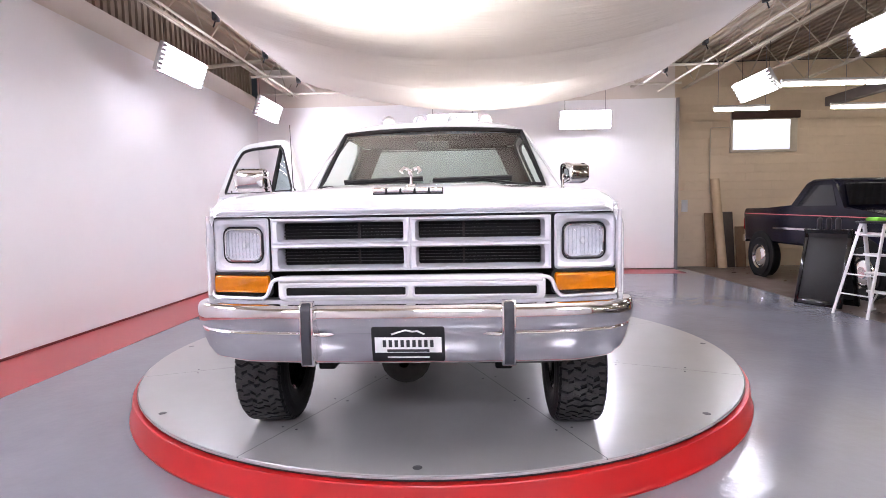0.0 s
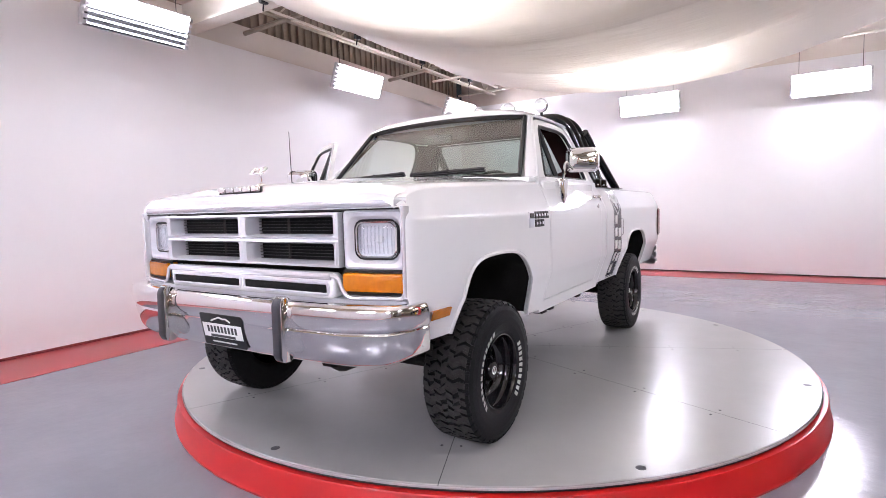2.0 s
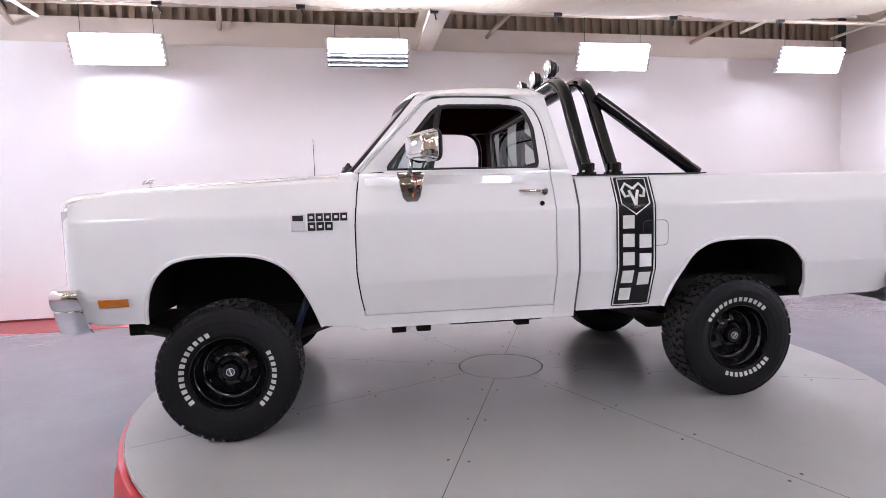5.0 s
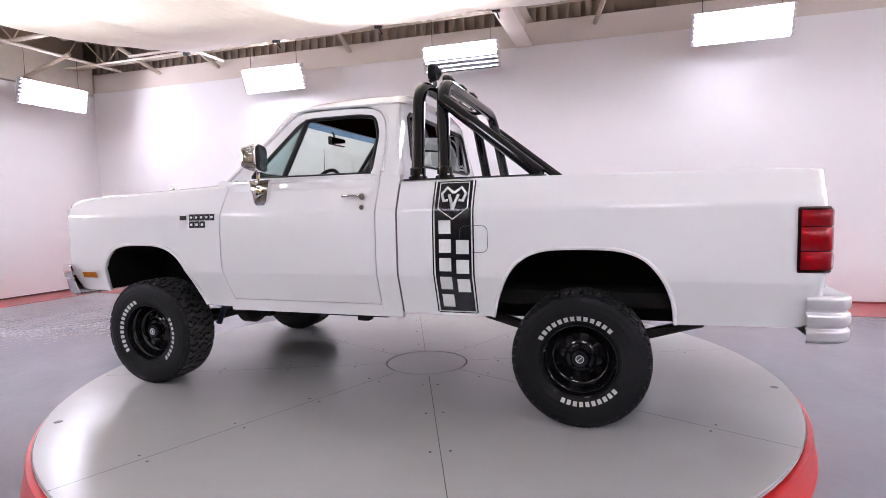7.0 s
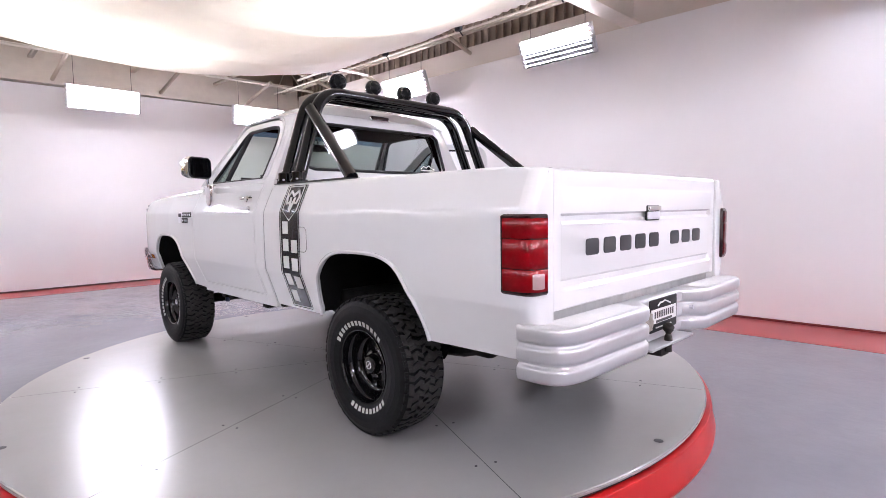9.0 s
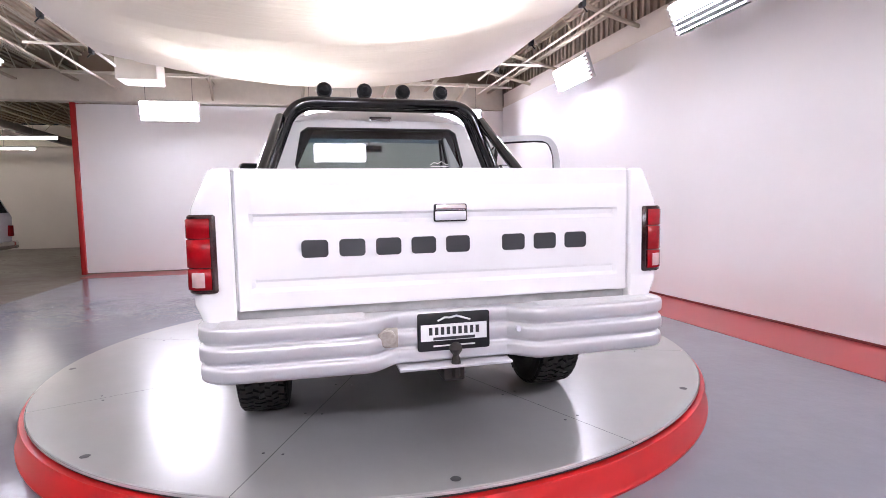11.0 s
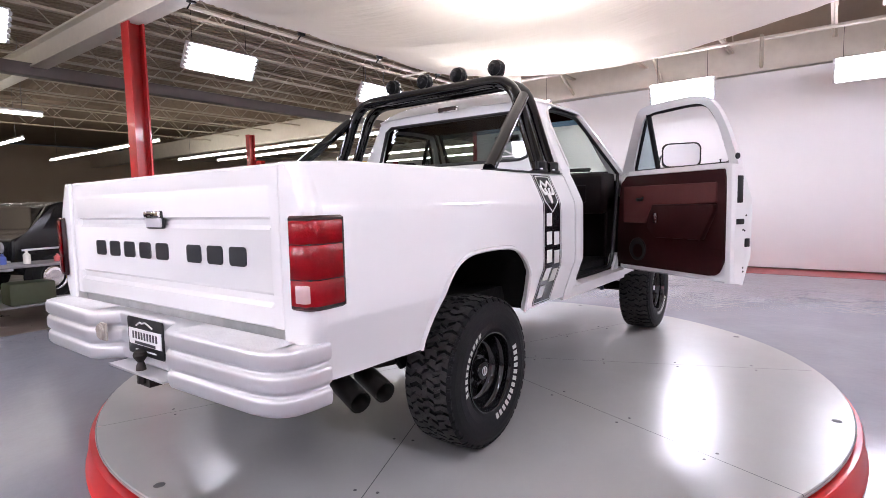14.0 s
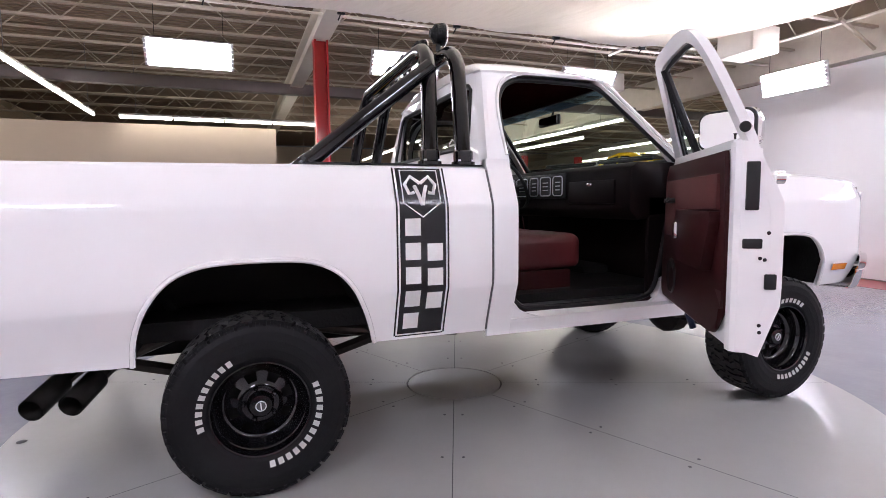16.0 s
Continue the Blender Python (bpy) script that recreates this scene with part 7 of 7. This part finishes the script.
vehicle("raised_black_wagon", "black boxy wagon raised high on a garage lift", "car", placed(16.7, -11.1, 1.12, 180), CAR_BLACK,
        [(-2.3, 0.35), (2.4, 0.35), (2.5, 0.5), (2.48, 0.95), (2.36, 1.04), (1.95, 1.10), (1.5, 1.56), (1.3, 1.60), (-2.2, 1.60), (-2.34, 1.50), (-2.42, 0.95)], 0.90, 0.98, 0.90,
        {"side": [[(1.72, 1.04), (1.40, 1.48), (0.62, 1.50), (0.62, 1.04)], [(0.50, 1.04), (0.50, 1.50), (-0.62, 1.50), (-0.62, 1.04)], [(-0.74, 1.04), (-0.74, 1.50), (-2.15, 1.50), (-2.28, 1.04)]], "ends": [((1.90, 1.12), (1.54, 1.52)), ((-2.41, 1.04), (-2.34, 1.46))]},
        (-1.45, 1.5), 0.34, bumper_mat=BLACK_PLASTIC)
lift2 = thing("car_lift", (16.7, -11.1, 0), "red two-post car lift holding a black wagon", "car lift")
for y in (-9.75, -12.45):
    part("post", box(16.55, 16.85, y - 0.12, y + 0.12, -0.006, 3.3, bev=0.02), RED_STEEL, lift2, "red steel lift post")
    for dx in (-1.0, 1.0):
        part("arm", tube([(16.7, y, 1.36), (16.7 + dx, y + (0.75 if y < -11 else -0.75), 1.40)], 0.06, 6), GREY_STEEL, lift2, "grey lift arm")
vehicle("small_round_car", "yellow rounded vintage car raised on a lift", "car", placed(12.3, -11.5, 1.72, 8), CAR_YELLOW,
        [(-1.75, 0.30), (1.75, 0.28), (1.85, 0.40), (1.75, 0.62), (1.45, 0.80), (0.85, 0.88), (0.45, 1.22), (0.0, 1.34), (-0.5, 1.32), (-1.1, 1.08), (-1.6, 0.75), (-1.85, 0.45)], 0.72, 0.85, 0.74,
        {"side": [[(0.62, 0.90), (0.36, 1.16), (-0.05, 1.22), (-0.05, 0.90)], [(-0.15, 0.90), (-0.15, 1.22), (-0.5, 1.2), (-0.8, 0.95)]], "ends": [((0.82, 0.93), (0.50, 1.20)), ((-1.25, 1.02), (-0.75, 1.24))]},
        (-1.15, 1.2), 0.31)
lift = thing("car_lift", (12.3, -11.5, 0), "grey scissor car lift with a raised platform", "car lift")
for y in (-11.2, -11.8):
    part("scissor_leg", tube([(11.2, y, 0.0), (13.6, y, 1.6)], 0.05, 6), GREY_STEEL, lift)
    part("scissor_leg", tube([(13.6, y, 0.0), (11.2, y, 1.6)], 0.05, 6), GREY_STEEL, lift)
part("platform", box(10.4, 14.2, -12.4, -10.6, 1.60, 1.72, bev=0.01), GREY_STEEL, lift, "grey steel platform")
vehicle("vintage_sedan", "white and teal fifties sedan parked far in the garage", "car", placed(17.3, -9.9, 0, 232), CAR_TEAL,
        [(-2.6, 0.35), (2.5, 0.35), (2.6, 0.5), (2.55, 0.85), (2.3, 0.95), (1.0, 1.0), (0.55, 1.42), (0.2, 1.50), (-0.9, 1.50), (-1.3, 1.38), (-1.7, 1.02), (-2.5, 0.95), (-2.65, 0.7)], 0.92, 1.0, 0.80,
        {"side": [[(0.78, 1.04), (0.45, 1.38), (-0.2, 1.42), (-0.2, 1.04)], [(-0.3, 1.04), (-0.3, 1.42), (-0.95, 1.40), (-1.4, 1.08)]], "ends": [((0.95, 1.06), (0.60, 1.38)), ((-1.62, 1.10), (-1.30, 1.38))]},
        (-1.5, 1.5), 0.34, stripe=[(-2.5, 0.55), (1.2, 0.55), (1.2, 0.80), (-2.5, 0.80)], bumper_mat=CAR_WHITE)
vehicle("blue_pickup", "dark blue pickup truck with red pinstripe and chrome wheels", "pickup truck", placed(7.08, 4.97, 0, -91), CAR_BLUE,
        [(-2.10, 0.70), (2.15, 0.68), (2.24, 0.8), (2.22, 1.16), (2.10, 1.26), (0.95, 1.34), (0.60, 1.78), (0.45, 1.85), (-0.10, 1.86), (-0.26, 1.80), (-0.42, 1.37), (-2.10, 1.37), (-2.16, 1.28)], 0.96, 1.36, 0.82,
        {"side": [[(0.80, 1.40), (0.50, 1.74), (-0.06, 1.76), (-0.26, 1.40)]], "ends": [((0.92, 1.40), (0.64, 1.74)), ((-0.40, 1.42), (-0.28, 1.76))]},
        (-1.45, 1.45), 0.40, stripe=[(-1.0, 0.97), (2.15, 0.97), (2.15, 1.005), (-1.0, 1.005)], pin=[(-2.08, 1.255), (2.1, 1.20), (2.1, 1.215), (-2.08, 1.27)])
vehicle("black_van", "short black boxy van parked beside the red column", "van", placed(9.0, -0.25, 0, 106), CAR_BLACK,
        [(-1.35, 0.45), (1.45, 0.42), (1.6, 0.55), (1.58, 0.98), (1.30, 1.08), (0.95, 1.50), (0.75, 1.56), (-1.25, 1.57), (-1.36, 1.48)], 0.92, 1.08, 0.90,
        {"side": [[(1.10, 1.13), (0.85, 1.46), (0.35, 1.48), (0.35, 1.13)], [(0.25, 1.13), (0.25, 1.48), (-1.15, 1.48), (-1.18, 1.13)]], "ends": [((1.25, 1.13), (0.98, 1.46))]},
        (-0.85, 1.0), 0.36, stripe=[(-1.3, 0.80), (1.45, 0.80), (1.45, 0.83), (-1.3, 0.83)], bumper_mat=SATIN)
gj = vehicle("green_jeep", "green off-road truck with a black top, its nose open for repair", "car", placed(9.3, 2.55, 0, 184), CAR_BLACK,
             [(-1.6, 0.60), (1.1, 0.60), (1.2, 0.7), (1.15, 1.12), (0.55, 1.20), (0.25, 1.70), (0.1, 1.76), (-1.5, 1.78), (-1.6, 1.68)], 0.88, 1.20, 0.90,
             {"side": [[(0.36, 1.24), (0.12, 1.64), (-0.6, 1.66), (-0.6, 1.24)], [(-0.75, 1.24), (-0.75, 1.66), (-1.4, 1.66), (-1.45, 1.24)]], "ends": [((0.50, 1.26), (0.27, 1.66))]},
             (-1.0, 0.85), 0.40, bumper_mat=BLACK_PLASTIC, lower=[(-1.59, 0.62), (1.08, 0.62), (1.19, 0.72), (1.16, 1.08), (0.60, 1.14), (-1.59, 1.14)], lower_mat=CAR_GREEN)
for k, (dx, dz, sx, sz, mt) in enumerate(((1.35, 0.85, 0.18, 0.25, DARK), (1.45, 0.6, 0.22, 0.06, RUSTY), (1.3, 1.08, 0.10, 0.05, SATIN))):
    bm = box(dx - sx / 2, dx + sx / 2, -0.55, 0.55, dz - sz / 2, dz + sz / 2, bev=0.01)
    bmesh.ops.transform(bm, matrix=placed(9.3, 2.55, 0, 184), verts=bm.verts[:])
    part("exposed_part", bm, mt, gj, "bare mechanical part")
bm = tube(rounded([(1.5, -0.5, 0.75), (1.55, 0.0, 0.68), (1.5, 0.3, 0.72), (1.45, 0.6, 0.7)], 0.1), 0.015, 6)
bmesh.ops.transform(bm, matrix=placed(9.3, 2.55, 0, 184), verts=bm.verts[:])
part("loose_cable", bm, mat("tan_cable", (0.45, 0.33, 0.15), rough=0.6), gj, "loose tan cable")

# step ladder
LAD = mat("aluminium_ladder", (0.72, 0.72, 0.73), rough=0.35, metal=0.4, noise_amt=0.06)
ld = thing("step_ladder", (5.42, 2.4, 0), "white aluminium folding step ladder standing open", "ladder")


def ladder(cx, cy, yaw):
    M = placed(cx, cy, 0, yaw)

    def put(nm, bm, m, lb="", par=ld):
        bmesh.ops.transform(bm, matrix=M, verts=bm.verts[:])
        return part(nm, bm, m, par, lb)

    H = 1.17
    for s in (-1, 1):
        put("rail", tube([(s * 0.25, -0.30, 0), (s * 0.15, 0.0, H)], 0.024, 6), LAD)
        put("back_rail", tube([(s * 0.23, 0.36, 0), (s * 0.15, 0.05, H)], 0.018, 6), LAD)
        put("foot", box(s * 0.25 - 0.03, s * 0.25 + 0.03, -0.335, -0.265, 0, 0.03, bev=0.006), LAD)
        put("brace", tube([(s * 0.245, -0.28, 0.07), (s * 0.12, -0.235, 0.265)], 0.012, 5), LAD)
    for k in range(4):
        z = 0.27 + k * 0.25
        t = z / H
        w = 0.25 - 0.10 * t
        y = -0.30 + 0.30 * t
        put("step", box(-w, w, y - 0.02, y + 0.07, z - 0.02, z + 0.01, bev=0.006), LAD)
        put("back_bar", tube([(-w, 0.36 - 0.31 * t, z), (w, 0.36 - 0.31 * t, z)], 0.01, 5), LAD)
    put("top_cap", box(-0.18, 0.18, -0.06, 0.12, H, H + 0.03, bev=0.01), BLACK_PLASTIC, "dark top cap")


ladder(5.42, 2.40, 105)
cloth = box(5.36, 5.50, 2.29, 2.51, 1.20, 1.245, bev=0.02)
solo("cleaning_cloth", cloth, mat("lime_cloth", (0.22, 0.62, 0.05), rough=0.9), "lime green cleaning cloth lying on the ladder", "cloth")

# folding sign
sg_ = thing("a_frame_sign", (5.34, 3.16, 0), "black folding pavement sign board", "sign board")
for s in (-1, 1):
    bm = bmesh.new()
    M = placed(5.34, 3.16, 0, -62) @ Matrix.Translation((0, s * 0.22, 0)) @ Matrix.Rotation(radians(s * 13), 4, "X")
    add_box(bm, -0.31, 0.31, -0.014, 0.014, 0.0, 1.10, bev=0.006)
    bmesh.ops.transform(bm, matrix=M, verts=bm.verts[:])
    brd = part("board", bm, BLACK_PLASTIC, sg_)
    bm = bmesh.new()
    for (a, b, c, d) in ((-0.31, -0.26, 0, 1.1), (0.26, 0.31, 0, 1.1), (-0.26, 0.26, 1.04, 1.1), (-0.26, 0.26, 0.0, 0.08)):
        add_box(bm, a, b, -0.024, 0.024, c, d, bev=0.005)
    bmesh.ops.transform(bm, matrix=M, verts=bm.verts[:])
    part("frame", bm, BLACK_GLOSS, brd)
for k in range(3):
    x, y = 5.34 + 0.12 * (k - 1) * 0.47, 3.16 - 0.12 * (k - 1) * 0.88
    solo("spray_can", lathe([(1.02, 0.0), (1.02, 0.035), (1.17, 0.035), (1.19, 0.02), (1.21, 0.0)], 14, "z", (x, y, 0.04)), BLACK_PLASTIC, "dark can standing on the sign board", "can")

# boards and roll leaning at the beige wall
for k, (x, w, h, m_) in enumerate(((5.92, 0.20, 1.28, "brown_board"), (6.35, 0.24, 1.30, "dark_board"), (6.62, 0.22, 0.95, "brown_board"))):
    bm = box(x - w / 2, x + w / 2, -0.03, 0.0, 0, h, bev=0.004)
    bmesh.ops.transform(bm, matrix=Matrix.Translation((0, 8.12, -0.006)) @ Matrix.Rotation(radians(-8), 4, "X"), verts=bm.verts[:])
    solo("leaning_board", bm, mat(m_, (0.17, 0.10, 0.055) if m_ == "brown_board" else (0.05, 0.035, 0.028), rough=0.7, noise_amt=0.3, noise_scale=12), "brown wooden board leaning on the beige wall", "board", group="leaning boards")
solo("paper_roll", tube([(6.12, 7.95, -0.006), (6.02, 8.22, 2.05)], 0.10, 16), mat("kraft_paper", (0.50, 0.37, 0.24), rough=0.75, noise_amt=0.12, noise_scale=9), "tall kraft paper roll leaning on the wall", "paper roll")
solo("paper_notice", box(5.32, 5.46, 8.335, 8.348, 1.30, 1.58), mat("notice_paper", (0.6, 0.6, 0.62), rough=0.8), "small paper notice on the beige wall", "notice")
solo("electrical_box", box(5.02, 5.12, 8.27, 8.349, 1.25, 1.60, bev=0.01), GREY_STEEL, "grey electrical box on the wall", "electrical box")
solo("wall_conduit", tube(rounded([(5.95, 8.32, 1.7), (5.95, 8.32, 3.25), (6.6, 8.32, 3.25)], 0.06), 0.012, 6), TAN_STEEL, "thin tan conduit on the beige wall", "conduit")

# table with tins, mop and bucket by the column
tb = thing("work_table", (6.3, 1.2, 0), "grey folding work table with dark tool case and bottles", "table")
part("tabletop", box(5.80, 6.50, 0.55, 1.75, 0.70, 0.73, bev=0.008), GREY_STEEL, tb)
for x in (5.84, 6.46):
    for y in (0.6, 1.7):
        part("leg", tube([(x, y, -0.006), (x, y, 0.70)], 0.018, 8), SATIN, tb, "metal leg")
part("shelf", box(5.84, 6.46, 0.6, 1.7, 0.20, 0.22), GREY_STEEL, tb)
solo("tool_case", box(5.90, 6.25, 1.05, 1.55, 0.22, 0.50, bev=0.03), mat("olive_case", (0.05, 0.06, 0.03), rough=0.6, noise_amt=0.2), "olive green tool case on the table shelf", "tool case")
for k, (x, y, c, h) in enumerate(((5.95, 0.75, (0.6, 0.6, 0.62), 0.16), (6.1, 0.95, (0.5, 0.1, 0.1), 0.10), (6.05, 1.3, (0.75, 0.72, 0.65), 0.18), (6.25, 1.5, (0.1, 0.15, 0.45), 0.14))):
    solo("bottle", lathe([(0.73, 0.0), (0.73, 0.04), (0.73 + h * 0.65, 0.04), (0.73 + h * 0.8, 0.015), (0.73 + h, 0.015), (0.73 + h, 0.0)], 14, "z", (x, y, 0)), mat("bottle_%d" % k, c, rough=0.35), "plastic cleaner bottle standing on the work table", "bottle", group="bottles on the table")
bk = thing("mop_bucket", (5.75, 0.05, 0), "yellow plastic mop bucket with wringer", "bucket")
YEL = mat("yellow_plastic", (0.78, 0.56, 0.01), rough=0.4, noise_amt=0.08)
part("tub", prism([(u + 5.75, w + 0.05) for u, w in rrect(0.44, 0.34, 0.06)], "z", 0.07, 0.36, bev=0.015), YEL, bk)
part("wringer", prism([(5.62, 0.36), (5.90, 0.36), (5.88, 0.64), (5.66, 0.64)], "y", -0.12, 0.12, bev=0.015), YEL, bk)
part("lever", tube([(5.86, 0.05, 0.5), (5.92, 0.05, 0.85)], 0.014, 6), YEL, bk)
for sx in (-0.16, 0.16):
    for sy in (-0.11, 0.11):
        part("castor", lathe([(-0.012, 0.0), (-0.012, 0.038), (0.012, 0.038), (0.012, 0.0)], 12, "x", (5.75 + sx, 0.05 + sy, 0.032)), BLACK_PLASTIC, bk)
mp = thing("floor_mop", (5.45, 0.55, 0), "floor squeegee mop with white handle leaning on the column", "mop")
part("handle", tube([(5.45, 0.62, 0.03), (5.06, 0.38, 1.42)], 0.013, 8), WHITE_LETTER, mp)
part("collar", tube([(5.45, 0.62, 0.03), (5.42, 0.60, 0.14)], 0.018, 8), mat("green_plastic", (0.03, 0.35, 0.12), rough=0.5), mp, "green collar")
part("head", box(5.40, 5.50, 0.40, 0.86, -0.004, 0.03, bev=0.006), WHITE_LETTER, mp)

# brown door in the tan partition
d1 = thing("door_1", (10.98, 1.75, 0), "plain tan door in the partition", "door", kind="structure")
part("leaf", box(10.955, 10.999, 1.38, 2.22, -0.006, 2.02, bev=0.006), mat("tan_door", (0.42, 0.28, 0.14), rough=0.5, noise_amt=0.08, noise_scale=5), d1)
part("door_frame", prism([(1.30, -0.006), (1.38, -0.006), (1.38, 2.03), (2.22, 2.03), (2.22, -0.006), (2.30, -0.006), (2.30, 2.11), (1.30, 2.11)], "x", 10.96, 10.998), TAN_STEEL, d1)
part("knob", lathe([(10.90, 0.0), (10.90, 0.025), (10.93, 0.03), (10.955, 0.012)], 14, "x", (0, 1.46, 1.0)), SATIN, d1)

# unit heaters and ducts under the roof
for k, (x, y, z) in enumerate(((3.6, -6.6, 4.0), (6.9, -6.2, 4.0))):
    hu = thing("unit_heater", (x, y, z), "cream box heater hung under the roof", "heater", group="unit heaters")
    part("case", box(x - 0.35, x + 0.35, y - 0.3, y + 0.3, z - 0.22, z + 0.2, bev=0.02), WHITE_STEEL, hu)
    part("front_panel", box(x - 0.31, x + 0.31, y + 0.3, y + 0.308, z - 0.18, z + 0.16, bev=0.003), WHITE_STEEL, hu)
    for sx in (-0.3, 0.3):
        part("rod", tube([(x + sx, y, z + 0.2), (x + sx, y, DECK_Z + 0.02)], 0.01, 5), GREY_STEEL, hu)
for k, y in enumerate((-6.5, -5.2, -2.6, 1.3, 4.8)):
    pts = [(wall_x(y) + 0.01, y, 4.0), (wall_x(y) + 1.1, y + 0.25, 4.16)]
    setting("wall_bracket", tube(pts, 0.035, 6), TAN_STEEL, "tan bracket arm from the wall to the joists", "bracket")
for k, x in enumerate((-2.9, -1.1, 0.7, 2.6)):
    setting("wall_bracket", tube([(x, -8.2, 3.80), (x - 0.1, -7.2, 4.12)], 0.035, 6), TAN_STEEL, "tan bracket arm from the end wall to the joists", "bracket")
setting("ceiling_conduit", tube([(-3.45, -7.9, 4.05), (-3.55, 7.6, 4.05)], 0.018, 6), WHITE_STEEL, "thin white conduit along the roof edge", "conduit")
setting("ceiling_conduit", tube([(4.5, -8.3, 3.98), (4.5, 7.6, 3.98)], 0.022, 6), WHITE_STEEL, "white conduit under the joists", "conduit")
solo("drive_ramp", prism([(5.27, -0.004), (6.65, -0.004), (5.27, 0.125)], "y", -4.55, -3.82, bev=0.004), mat("worn_ramp_steel", (0.10, 0.085, 0.08), rough=0.5, metal=0.4, noise_amt=0.35, noise_scale=9), "low dark steel drive-on ramp lying on the garage floor", "ramp")
